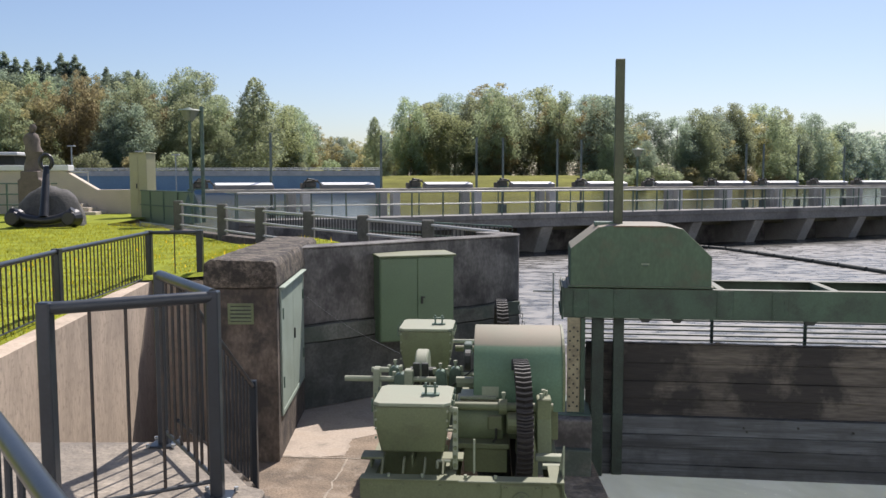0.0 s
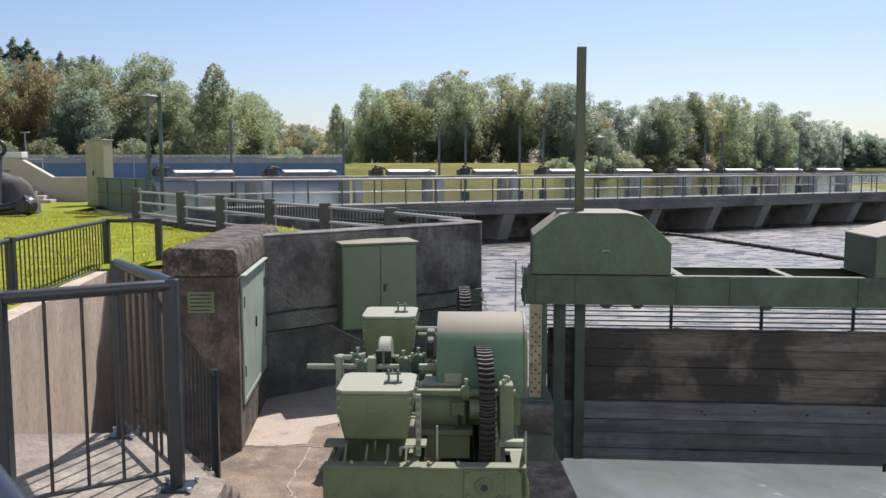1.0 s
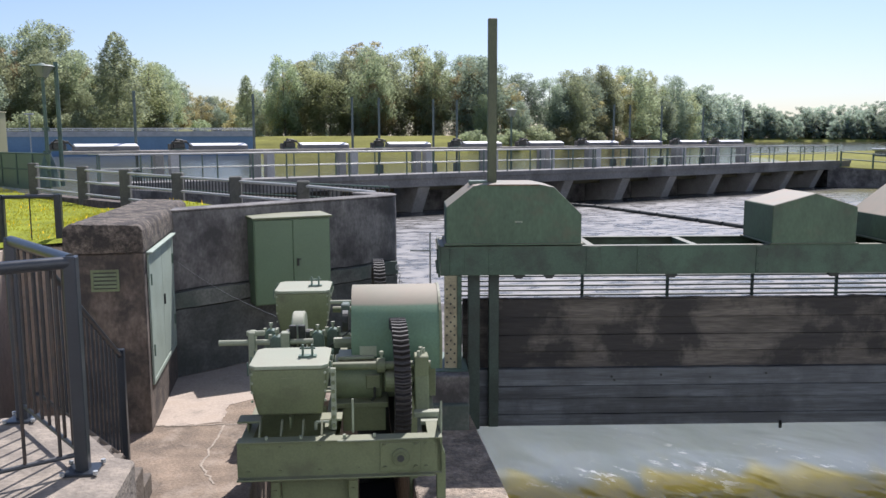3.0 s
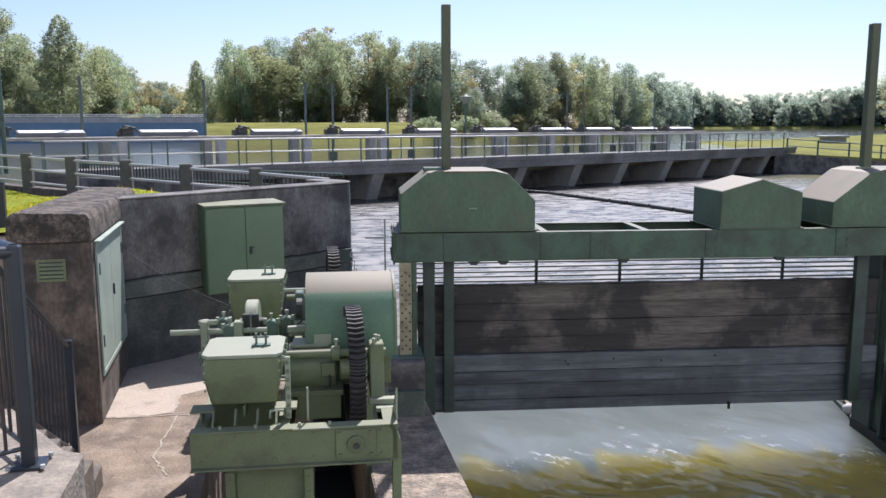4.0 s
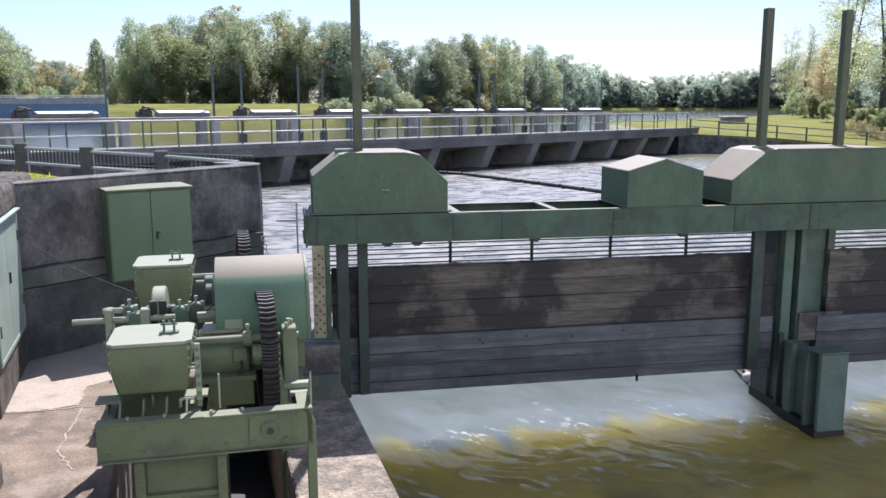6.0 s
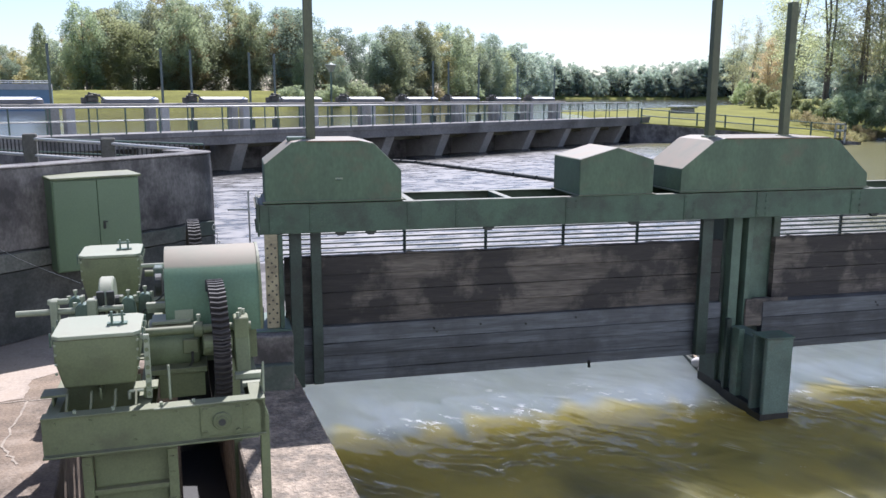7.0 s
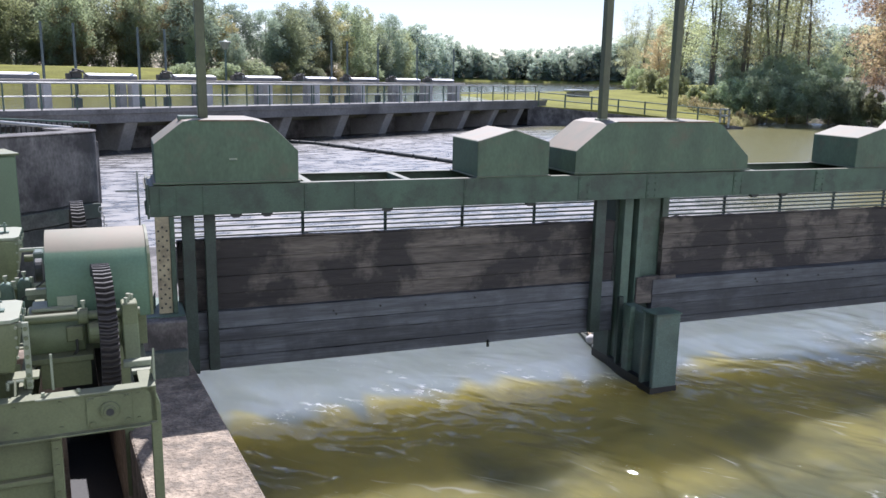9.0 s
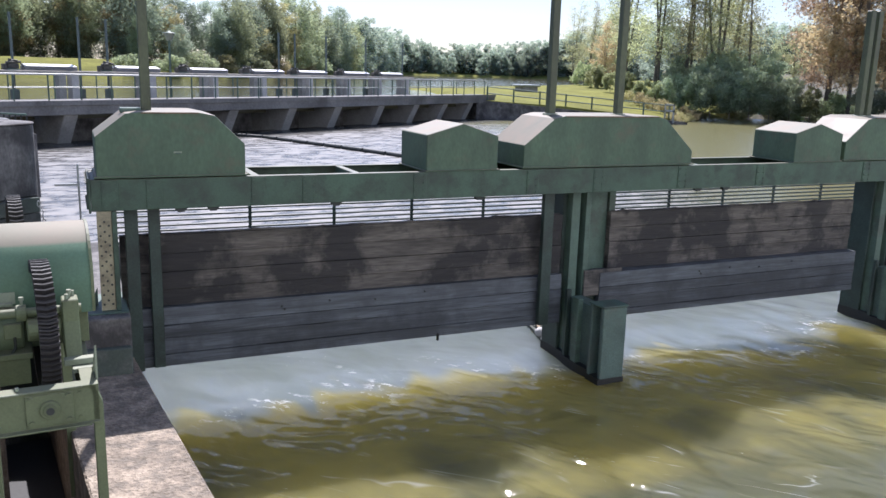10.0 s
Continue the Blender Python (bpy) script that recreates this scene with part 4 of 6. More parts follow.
hatch = thing("steel_hatch", pose(-1.736, 8.54, 0, 0, 0, 1.9), "pale green double steel hatch in the block's side", "door")
part("frame", bxs((0.0, 0.022, 0.16, 0.22, -0.95, 0.43), (0.0, 0.022, 1.82, 1.88, -0.95, 0.43), (0.0, 0.022, 0.2202, 1.8198, 0.38, 0.43), (0.0, 0.022, 0.2202, 1.8198, -0.95, -0.90)), M_HATCH, hatch, bevel=0.003)
for y0, y1 in ((0.224, 1.015), (1.025, 1.816)):
    d = part("door", bxs((0.0, 0.016, y0, y1, -0.895, 0.376)), M_HATCH, hatch, bevel=0.004)
    yy = y0 + 0.02 if y0 < 0.5 else y1 - 0.02
    for z in (-0.6, 0.15):
        part("hinge", rods(((0.022, yy, z - 0.06), (0.022, yy, z + 0.06), 0.012, 8)), M_STEEL, d)
    if y0 > 0.5:
        part("handle", bxs((0.016, 0.035, y0 + 0.03, y0 + 0.055, -0.27, -0.15)), M_DARK, d, bevel=0.004)
part("drip_cap", bxs((0.0, 0.06, 0.14, 1.90, 0.432, 0.452)), M_HATCH, hatch, bevel=0.004)

cab = thing("switch_cabinet", pose(-0.842, 10.93, -0.603, 0, 0, 18) @ Matrix.Scale(1.08, 4), "green steel switch cabinet with double doors by the dark wall", "cabinet")
part("body", bxs((0, 0.97, 0.02, 0.40, 0, 1.06)), M_GREEN2, cab, bevel=0.006)
part("roof", pri([(-0.03, 1.062), (0.44, 1.062), (0.44, 1.10), (-0.03, 1.085)], -0.02, 0.99, "x"), M_GREEN, cab, "pale weathered roof sheet", bevel=0.004)
for x0, x1 in ((0.012, 0.482), (0.488, 0.958)):
    d = part("door", bxs((x0, x1, 0.002, 0.02, 0.015, 1.045)), M_GREEN2, cab, bevel=0.004)
    if x0 > 0.3:
        part("handle", bxs((x0 + 0.04, x0 + 0.065, -0.02, 0.0015, 0.47, 0.56), (x0 + 0.045, x0 + 0.09, -0.024, -0.02, 0.545, 0.56)), M_DARK, d, bevel=0.003)
part("mount", bxs((0.05, 0.12, 0.402, 0.46, 0.2, 0.26)), M_STEEL, cab)
part("mount", bxs((0.8, 0.87, 0.402, 0.74, 0.2, 0.26)), M_STEEL, cab)

wire = thing("wire", pose(0, 0, 0), "thin grey wire strung from the wall to the winch", "wire")
bm = bmesh.new()
pts = [Vector((-1.76, 10.60, 0.07)).lerp(Vector((-0.40, 7.55, -0.02)), i / 8) - Vector((0, 0, 0.05 * math.sin(math.pi * i / 8))) for i in range(9)]
for a, b in zip(pts[:-1], pts[1:]):
    rod(bm, a, b, 0.0011, 5)
part("strand", bm, M_GALV, wire)


# ---- the winch ----
def bent_bar(pts, r, closed=False, seg=10):
    """One continuous round bar through points that lie in a plane across y."""
    bm, rings, n = bmesh.new(), [], len(pts)
    for i, p in enumerate(pts):
        a, b = Vector(pts[i - 1 if closed or i else 0]), Vector(pts[(i + 1) % n if closed or i < n - 1 else i])
        side = (b - a).normalized().cross(Vector((0, 1, 0)))
        rings.append([bm.verts.new(Vector(p) + r * (math.cos(2 * math.pi * k / seg) * side + math.sin(2 * math.pi * k / seg) * Vector((0, 1, 0)))) for k in range(seg)])
    for i in range(n if closed else n - 1):
        for k in range(seg):
            bm.faces.new((rings[i][k], rings[i][(k + 1) % seg], rings[(i + 1) % n][(k + 1) % seg], rings[(i + 1) % n][k]))
    if not closed:
        bm.faces.new(rings[0][::-1]), bm.faces.new(rings[-1])
    return bm


def channel(x0, x1, y, z0, z1, depth=0.09, t=0.012):
    """A rolled steel section lying along x, its flat side towards -y."""
    p = [(y - 0.02, z0 - t), (y + depth, z0 - t), (y + depth, z0), (y + t, z0), (y + t, z1), (y + depth, z1), (y + depth, z1 + t), (y - 0.02, z1 + t), (y - 0.02, z1), (y, z1), (y, z0), (y - 0.02, z0)]
    return pri(p, x0, x1, "x")


def channel_y(y0, y1, x, z0, z1, depth=0.09, t=0.012):
    d, h = depth / 2, t / 2
    p = [(x - d, z0 - t), (x + d, z0 - t), (x + d, z0), (x + h, z0), (x + h, z1), (x + d, z1), (x + d, z1 + t), (x - d, z1 + t), (x - d, z1), (x - h, z1), (x - h, z0), (x - d, z0)]
    return pri(p, y0, y1, "y")


def gear_wheel(name, x0, x1, y, z, R, teeth, parent, label):
    bm = bmesh.new()
    n = teeth * 4
    ring = []
    for x, twist in ((x0, 0.0), ((x0 + x1) / 2, 1.0), (x1, 0.0)):
        out, inn = [], []
        for i in range(n):
            r = R if i % 4 in (1, 2) else R * 0.94
            a = 2 * math.pi * (i + twist) / n
            out.append(bm.verts.new((x, y + r * math.cos(a), z + r * math.sin(a))))
            inn.append(bm.verts.new((x, y + R * 0.84 * math.cos(a), z + R * 0.84 * math.sin(a))))
        ring.append((out, inn))
    for i in range(n):
        j = (i + 1) % n
        for p, q in zip(ring[:-1], ring[1:]):
            bm.faces.new((p[0][i], p[0][j], q[0][j], q[0][i]))
            bm.faces.new((p[1][j], p[1][i], q[1][i], q[1][j]))
        for k in (0, 2):
            bm.faces.new((ring[k][0][i], ring[k][1][i], ring[k][1][j], ring[k][0][j]))
    turn = Matrix.Translation(((x0 + x1) / 2, y, z)) @ Matrix.Rotation(radians(3.0), 4, "Z") @ Matrix.Translation((-(x0 + x1) / 2, -y, -z))
    g = part(name, bm, M_GEAR, parent, label, at=turn)
    xm = (x0 + x1) / 2
    bm = rods(((x0 - 0.05, y, z), (x1 + 0.05, y, z), R * 0.17, 20))
    part("hub", bm, M_GREEN, g, bevel=0.006)
    for k in range(6):
        a = k * math.pi / 3 + 0.2
        c, s = math.cos(a), math.sin(a)
        bm = bmesh.new()
        vs = box(bm, xm - 0.02, xm + 0.02, R * 0.165, R * 0.845, -R * 0.07, R * 0.07)
        bmesh.ops.transform(bm, matrix=Matrix.Translation((0, y, z)) @ Matrix.Rotation(a, 4, "X"), verts=vs)
        part("spoke", bm, M_GREEN, g)
    return g


WN = G @ pose(-0.86, -4.97, 0, 0, 0, 3.0)
winch = thing("winch", WN, "green painted gate winch with gearboxes, drum cover and toothed wheels", "winch")
part("front_channel", channel(-0.76, 0.74, 0.0, -0.87, -0.61), M_GREEN, winch, bevel=0.003)
part("bottom_lip", bxs((-0.76, 0.685, -0.050, -0.0006, -0.884, -0.8705)), M_GREEN, winch, "grimy bottom flange of the front channel", bevel=0.003)
# sun on the top flange, painted as a pale strip right of the gearbox
part("top_strip", bxs((-0.03, 0.25, -0.028, 0.065, -0.6095, -0.5985), (0.252, 0.64, -0.020, 0.060, -0.6095, -0.5985)), M_PALE, winch, "pale strip painted as sunlight on the front channel's top", bevel=0.002)
part("rear_channel", channel(-0.85, 0.65, 3.25, -0.87, -0.61), M_GREEN, winch, bevel=0.003)
for x in (-0.70, -0.10, 0.68):
    part("side_channel", channel_y(0.095, 3.22, x, -0.86, -0.62), M_GREEN, winch, bevel=0.003)
part("bolts", bolt_heads([(x, -0.002, z) for x in (-0.68, -0.45, -0.16, 0.12, 0.62) for z in (-0.65, -0.83)], 0.015), M_GREEN, winch)
boss = part("end_boss", rods(((0.43, 0.0, -0.74), (0.43, -0.035, -0.74), 0.066, 24)), M_GREEN, winch, bevel=0.005)
part("boss_cap", rods(((0.43, -0.036, -0.74), (0.43, -0.05, -0.74), 0.044, 20)), M_GREEN, boss, bevel=0.004)
part("shaft_end", rods(((0.43, -0.051, -0.74), (0.43, -0.056, -0.74), 0.026, 16)), M_DARK, boss)
part("boss_bolts", bolt_heads([(0.43 + a, -0.012, -0.74 + b) for a in (-0.115, 0.115) for b in (-0.085, 0.085)], 0.019, h=0.02), M_GREEN, boss)
part("boss_plate", bxs((0.28, 0.58, -0.014, -0.002, -0.85, -0.63)), M_GREEN, boss, bevel=0.004)
# legs and pedestals
part("leg", pri([(0.70, -2.4), (0.765, -2.4), (0.765, -0.75), (0.72, -0.62), (0.66, -0.60), (0.66, -0.615), (0.70, -0.66)], 0.0, 0.10), M_GREEN, winch, bevel=0.003)
for x in (-0.72, 0.60):
    part("leg", bxs((x, x + 0.09, 3.0, 3.1, -1.40 if x < 0 else -2.95, -0.88)), M_GREEN, winch, bevel=0.004)
ped = part("pedestal", bxs((-0.46, 0.04, 0.12, 0.75, -2.95, -0.884)), M_GREEN, winch, "green steel pedestal box under the frame", bevel=0.006)
part("pedestal_flange", bxs((-0.53, 0.11, 0.04, 0.118, -0.93, -0.886)), M_GREEN, ped, bevel=0.004)
part("pedestal_flange", bxs((-0.53, -0.462, 0.04, 0.118, -2.95, -0.932)), M_GREEN, ped, bevel=0.004)
part("pedestal_flange", bxs((0.042, 0.11, 0.04, 0.118, -2.95, -0.932)), M_GREEN, ped, bevel=0.004)
part("pedestal_flange", bxs((-0.53, 0.11, 0.06, 0.118, -1.24, -1.20)), M_GREEN, ped, bevel=0.004)
part("bolts", bolt_heads([(x, 0.04, z) for x in (-0.495, 0.075) for z in (-1.0, -1.12, -1.32)], 0.016), M_GREEN, ped)


def gearbox(x0, x1, y0, y1, z0, z1, feet=True):
    w, d = x1 - x0, y1 - y0
    bm = bmesh.new()
    taper = 0.045
    lo = [(x0 + taper, y0 + taper, z0), (x1 - taper, y0 + taper, z0), (x1 - taper, y1 - taper, z0), (x0 + taper, y1 - taper, z0)]
    mi = [(x0, y0, z0 + (z1 - z0) * 0.55), (x1, y0, z0 + (z1 - z0) * 0.55), (x1, y1, z0 + (z1 - z0) * 0.55), (x0, y1, z0 + (z1 - z0) * 0.55)]
    hi = [(x0, y0, z1 - 0.028), (x1, y0, z1 - 0.028), (x1, y1, z1 - 0.028), (x0, y1, z1 - 0.028)]
    L3 = [[bm.verts.new(p) for p in ring] for ring in (lo, mi, hi)]
    bm.faces.new(L3[0][::-1]), bm.faces.new(L3[2])
    for a, b in zip(L3[:-1], L3[1:]):
        for i in range(4):
            j = (i + 1) % 4
            bm.faces.new((a[i], a[j], b[j], b[i]))
    g = part("gearbox", bm, M_GREEN, winch, bevel=0.022, seg=3, smooth=True)
    bm = bmesh.new()
    ch = 0.05
    pts = [(x0 - 0.012 + ch, y0 - 0.012), (x1 + 0.012 - ch, y0 - 0.012), (x1 + 0.012, y0 - 0.012 + ch), (x1 + 0.012, y1 + 0.012 - ch), (x1 + 0.012 - ch, y1 + 0.012), (x0 - 0.012 + ch, y1 + 0.012), (x0 - 0.012, y1 + 0.012 - ch), (x0 - 0.012, y0 - 0.012 + ch)]
    prism(bm, pts, z1 - 0.027, z1, "z")
    part("lid", bm, M_PALE, g, "pale lid", bevel=0.006, seg=2)
    cx, cy = x0 + w * 0.72, y0 + d * 0.45
    bm = bxs((cx - 0.07, cx + 0.07, cy - 0.03, cy + 0.03, z1, z1 + 0.014), (cx - 0.045, cx - 0.028, cy - 0.012, cy + 0.012, z1 + 0.0145, z1 + 0.10), (cx + 0.028, cx + 0.045, cy - 0.012, cy + 0.012, z1 + 0.0145, z1 + 0.10))
    rod(bm, (cx - 0.06, cy, z1 + 0.07), (cx + 0.06, cy, z1 + 0.07), 0.009, 8)
    part("clamp", bm, M_STEEL, g)
    part("nameplate", bxs((x0 + w * 0.40, x0 + w * 0.58, y0 - 0.004, y0 - 0.0005, z0 + (z1 - z0) * 0.56, z0 + (z1 - z0) * 0.76)), M_GREEN, g, bevel=0.0012)
    if feet:
        for xx in (x0 - 0.10, x1 - 0.06):
            f = part("foot", bxs((xx, xx + 0.17, y0 - 0.04, y0 + 0.12, z0 - 0.03, z0 - 0.012), (xx + 0.07, xx + 0.085, y0 - 0.03, y0 + 0.11, -0.598, z0 - 0.031)), M_GREEN, g, bevel=0.003)
    # bolts down the corner flanges
    part("bolts", bolt_heads([(xx, y0 + 0.0, z) for xx in (x0 + 0.012, x1 - 0.012) for z in np.linspace(z0 + 0.2 * (z1 - z0) + 0.05, z1 - 0.06, 4)], 0.010), M_PALE, g)
    return g


gearbox(-0.685, -0.115, 0.24, 0.78, -0.50, -0.10)
gearbox(-0.775, -0.235, 2.58, 3.16, -0.42, 0.04)
part("flange_strip", bxs((-0.085, -0.045, 0.20, 0.235, -0.598, -0.12)), M_PALE, winch, bevel=0.004)
part("bolts", bolt_heads([(-0.065, 0.198, z) for z in np.linspace(-0.56, -0.16, 7)], 0.016), M_GREEN, winch)
part("stud", rods(((0.08, 0.14, -0.598), (0.08, 0.14, -0.34), 0.009, 8)), M_PALE, winch)
part("web_plate", bxs((-0.66, -0.14, 0.50, 0.52, -0.86, -0.51), (-0.405, -0.39, 0.26, 0.50, -0.598, -0.51)), M_GREEN, winch)
# motor drum between the gearbox and the big wheel
mot = part("motor", rods(((-0.09, 0.98, -0.42), (0.30, 0.98, -0.42), 0.20, 28)), M_MOTORG, winch, bevel=0.012, smooth=True)
part("motor_top", bxs((-0.06, 0.24, 0.86, 1.10, -0.235, -0.205)), M_PALE, mot, bevel=0.006)
part("motor_box", bxs((0.17, 0.29, 0.755, 0.80, -0.46, -0.34)), M_GREEN, mot, bevel=0.008)
part("bracket", bxs((-0.09, 0.35, 0.70, 1.10, -0.60, -0.555), (-0.02, 0.33, 0.72, 0.735, -0.80, -0.602)), M_GREEN, winch, bevel=0.004)
part("shaft", rods(((-0.11, 0.72, -0.25), (0.70, 0.72, -0.25), 0.035, 16)), M_GREEN, winch, smooth=True)
part("collar", rods(((0.26, 0.72, -0.25), (0.33, 0.72, -0.25), 0.062, 18)), M_GREEN, winch, bevel=0.005)
gear_wheel("big_gear", 0.375, 0.500, 0.72, -0.38, 0.515, 64, winch, "dark greased spur gear")
br = part("bearing_stand", pri([(0.50, -0.60), (0.90, -0.60), (0.86, -0.45), (0.80, -0.32), (0.79, -0.16), (0.63, -0.16), (0.62, -0.32), (0.56, -0.45)], 0.565, 0.68, "x"), M_GREEN, winch, "green cast bearing stand", bevel=0.008)
part("foot", bxs((0.55, 0.76, 0.44, 0.52, -0.605, -0.56), (0.60, 0.76, 0.36, 0.44, -0.64, -0.606)), M_PALE, br, bevel=0.004)
part("bolts", bolt_heads([(0.60, 0.66, -0.15), (0.645, 0.76, -0.15)], 0.016, "z", 0.03), M_PALE, br)
# pulley and line shafts
pul = part("pulley", rods(((-0.50, 1.62, -0.20), (-0.385, 1.62, -0.20), 0.225, 32)), M_PALE, winch, "pale brake pulley", bevel=0.012, smooth=True)
part("pulley_hub", rods(((-0.56, 1.62, -0.20), (-0.32, 1.62, -0.20), 0.06, 16)), M_DARK, pul)
part("line_shaft", rods(((-0.72, 1.62, -0.20), (0.02, 1.62, -0.20), 0.022, 12)), M_PALE, winch)
part("line_shaft", rods(((-1.12, 1.35, -0.19), (-0.30, 1.35, -0.19), 0.026, 12)), M_PALE, winch)
part("line_shaft", rods(((-0.20, 2.25, -0.02), (0.10, 2.25, -0.02), 0.02, 10)), M_PALE, winch)
part("link_bar", bxs((-0.12, 0.04, 1.30, 1.36, -0.21, -0.16), (-0.12, 0.04, 1.44, 1.48, -0.28, -0.23)), M_PALE, winch, bevel=0.004)
for x, y in ((-0.70, 1.62), (-0.14, 1.62), (-0.62, 1.36), (-0.27, 1.50)):
    pb = part("pillow_block", pri([(x - 0.075, -0.60), (x + 0.075, -0.60), (x + 0.06, -0.26), (x + 0.05, -0.16), (x + 0.025, -0.135), (x - 0.025, -0.135), (x - 0.05, -0.16), (x - 0.06, -0.26)], y - 0.05, y + 0.05), M_STEEL, winch, bevel=0.008)
    part("bolts", bolt_heads([(x - 0.055, y, -0.165), (x + 0.055, y, -0.165)], 0.018, "z", 0.04), M_PALE, pb)
part("lever", bxs((-0.86, -0.80, 1.30, 1.42, -0.62, -0.09), (-0.88, -0.72, 1.33, 1.37, -0.13, -0.085), (-0.58, -0.50, 1.30, 1.40, -0.24, -0.10)), M_PALE, winch, bevel=0.008)
part("coupling", rods(((-0.06, 1.75, -0.10), (0.0, 1.75, -0.10), 0.10, 20)), M_DARK, winch, bevel=0.006)
part("brake_magnet", bxs((-0.075, 0.005, 1.86, 2.02, -0.10, 0.03)), M_STEEL, winch, bevel=0.012)
# lugs, ribs, grease cups and the small plates of the frame
for y0, x0, x1, z0, z1 in ((0.24, -0.685, -0.115, -0.50, -0.10), (2.58, -0.775, -0.235, -0.42, 0.04)):
    for yy in (y0 + 0.06, y0 + 0.24, y0 + 0.42):
        for xx, sgn in ((x0, -1), (x1, 1)):
            lug = part("clamp_lug", bxs((xx + sgn * 0.006 - 0.012, xx + sgn * 0.020 + 0.012, yy - 0.02, yy + 0.02, z1 - 0.075, z1 - 0.035)), M_PALE, winch, bevel=0.004)
            part("stud", rods(((xx + sgn * 0.024, yy, z1 - 0.09), (xx + sgn * 0.024, yy, z1 + 0.012), 0.007, 6)), M_STEEL, lug)
for x in (-0.62, -0.46, -0.30, -0.16):
    part("rib", pri([(0.10, -0.598), (0.24, -0.598), (0.24, -0.515), (0.20, -0.515)], x, x + 0.014, "x"), M_GREEN, winch)
part("sight_pipe", rods(((-0.20, 0.20, -0.59), (-0.20, 0.20, -0.53), 0.012, 8), ((-0.20, 0.20, -0.53), (-0.10, 0.20, -0.53), 0.012, 8)), M_PALE, winch)
part("conduit", bent_bar([(0.24, 0.745, -0.44), (0.24, 0.745, -0.52), (0.20, 0.745, -0.58), (0.10, 0.745, -0.60), (0.02, 0.745, -0.66)], 0.011, seg=7), M_DARK, winch)
part("conduit", bent_bar([(0.06, 1.50, -0.10), (-0.02, 1.50, -0.17), (-0.10, 1.50, -0.22), (-0.18, 1.50, -0.30), (-0.22, 1.50, -0.45)], 0.008, seg=6), M_DARK, winch)
for x, y, z in ((-0.70, 1.62, -0.135), (-0.14, 1.62, -0.135), (-0.62, 1.36, -0.135), (-0.27, 1.50, -0.135), (0.62, 0.71, -0.16), (0.30, 0.72, -0.19)):
    part("grease_cup", rods(((x, y, z), (x, y, z + 0.035), 0.010, 8), ((x, y, z + 0.035), (x, y, z + 0.060), 0.018, 8)), M_PALE, winch)
# pale paint carries the sunlight on this plate
part("gusset", pri([(0.0, -0.61), (0.30, -0.61), (0.0, -0.36)], 0.735, 0.748, "x"), M_PALE, winch, "sloping gusset plate, painted pale as if sunlit", at=pose(0, 0.10, 0))
for x in (-0.55, -0.30, 0.02, 0.24):
    part("flange_bolt", rods(((x, 0.03, -0.596), (x, 0.03, -0.572), 0.013, 6)), M_PALE, winch)
part("brake_rod", rods(((-0.45, 1.40, -0.42), (-0.45, 1.80, -0.42), 0.012, 8)), M_STEEL, winch)
for x in (-0.40, -0.48):
    part("brake_shoe", pri([(1.36, -0.36), (1.41, -0.36), (1.42, -0.20), (1.41, -0.05), (1.36, -0.05), (1.385, -0.20)], x - 0.03, x + 0.03, "x"), M_DARK, winch, bevel=0.006)
part("name_plate", bxs((0.12, 0.26, 0.885, 0.898, -0.22, -0.13)), M_PALE, winch)
part("drip_tray", bxs((-0.60, 0.30, 1.15, 1.90, -0.602, -0.590)), M_GREEN, winch)
# drum cover
prof = [(0.90, -0.34), (0.90, -0.10)] + [(1.33 - 0.43 * math.cos(a), -0.10 + 0.41 * math.sin(a)) for a in np.linspace(0.12, math.pi - 0.12, 18)] + [(1.76, -0.10), (1.76, -0.34)]
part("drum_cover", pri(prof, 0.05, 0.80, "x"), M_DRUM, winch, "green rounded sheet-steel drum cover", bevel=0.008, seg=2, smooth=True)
part("cover_seam", pri([(p[0] * 1.0 + (0.008 if p[0] > 1.33 else -0.008), p[1] + 0.006) for p in prof], 0.79, 0.812, "x"), M_GREEN, winch)
part("frame_plate", bxs((0.08, 0.76, 0.98, 1.70, -0.60, -0.345)), M_GREEN, winch, bevel=0.004)
gear_wheel("rear_gear", 0.22, 0.34, 3.05, -0.26, 0.55, 64, winch, "dark greased rear gear")
part("shaft", rods(((-0.22, 3.05, -0.26), (0.6, 3.05, -0.26), 0.035, 12)), M_GREEN, winch)
chain = thing("chain", G @ pose(-0.60, 0.2, -0.13), "hanging steel chain beside the rear gear", "chain")
bm = bmesh.new()
for i in range(12):
    mm = Matrix.Translation((0.012 * i * (1 if i < 6 else 0.7), 0, -0.055 * i)) @ Matrix.Rotation(radians(90 * (i % 2)), 4, "Z")
    for a in range(10):
        p, q = (2 * math.pi * k / 10 for k in (a, a + 1))
        rod(bm, mm @ Vector((0.018 * math.cos(p), 0, 0.036 * math.sin(p))), mm @ Vector((0.018 * math.cos(q), 0, 0.036 * math.sin(q))), 0.006, 5, caps=False)
part("links", bm, M_GALV, chain)


# ---- railings by the landing ----
def panel(parent, a, b, h=1.0, low=0.10, bars=5, r=0.03, bar=0.009):
    """A top rail, a bottom rail and upright bars between two points at floor level."""
    a, b = Vector(a), Vector(b)
    up = Vector((0, 0, 1))
    part("top_rail", rods((a + up * h, b + up * h, r, 14)), M_RAIL, parent, smooth=True)
    part("bottom_rail", rods((a + up * low, b + up * low, 0.012, 8)), M_RAIL, parent)
    for i in range(bars):
        p = a.lerp(b, (i + 1) / (bars + 1))
        part("bar", rods((p + up * low, p + up * (h - r * 0.6), bar, 8)), M_BAR, parent)


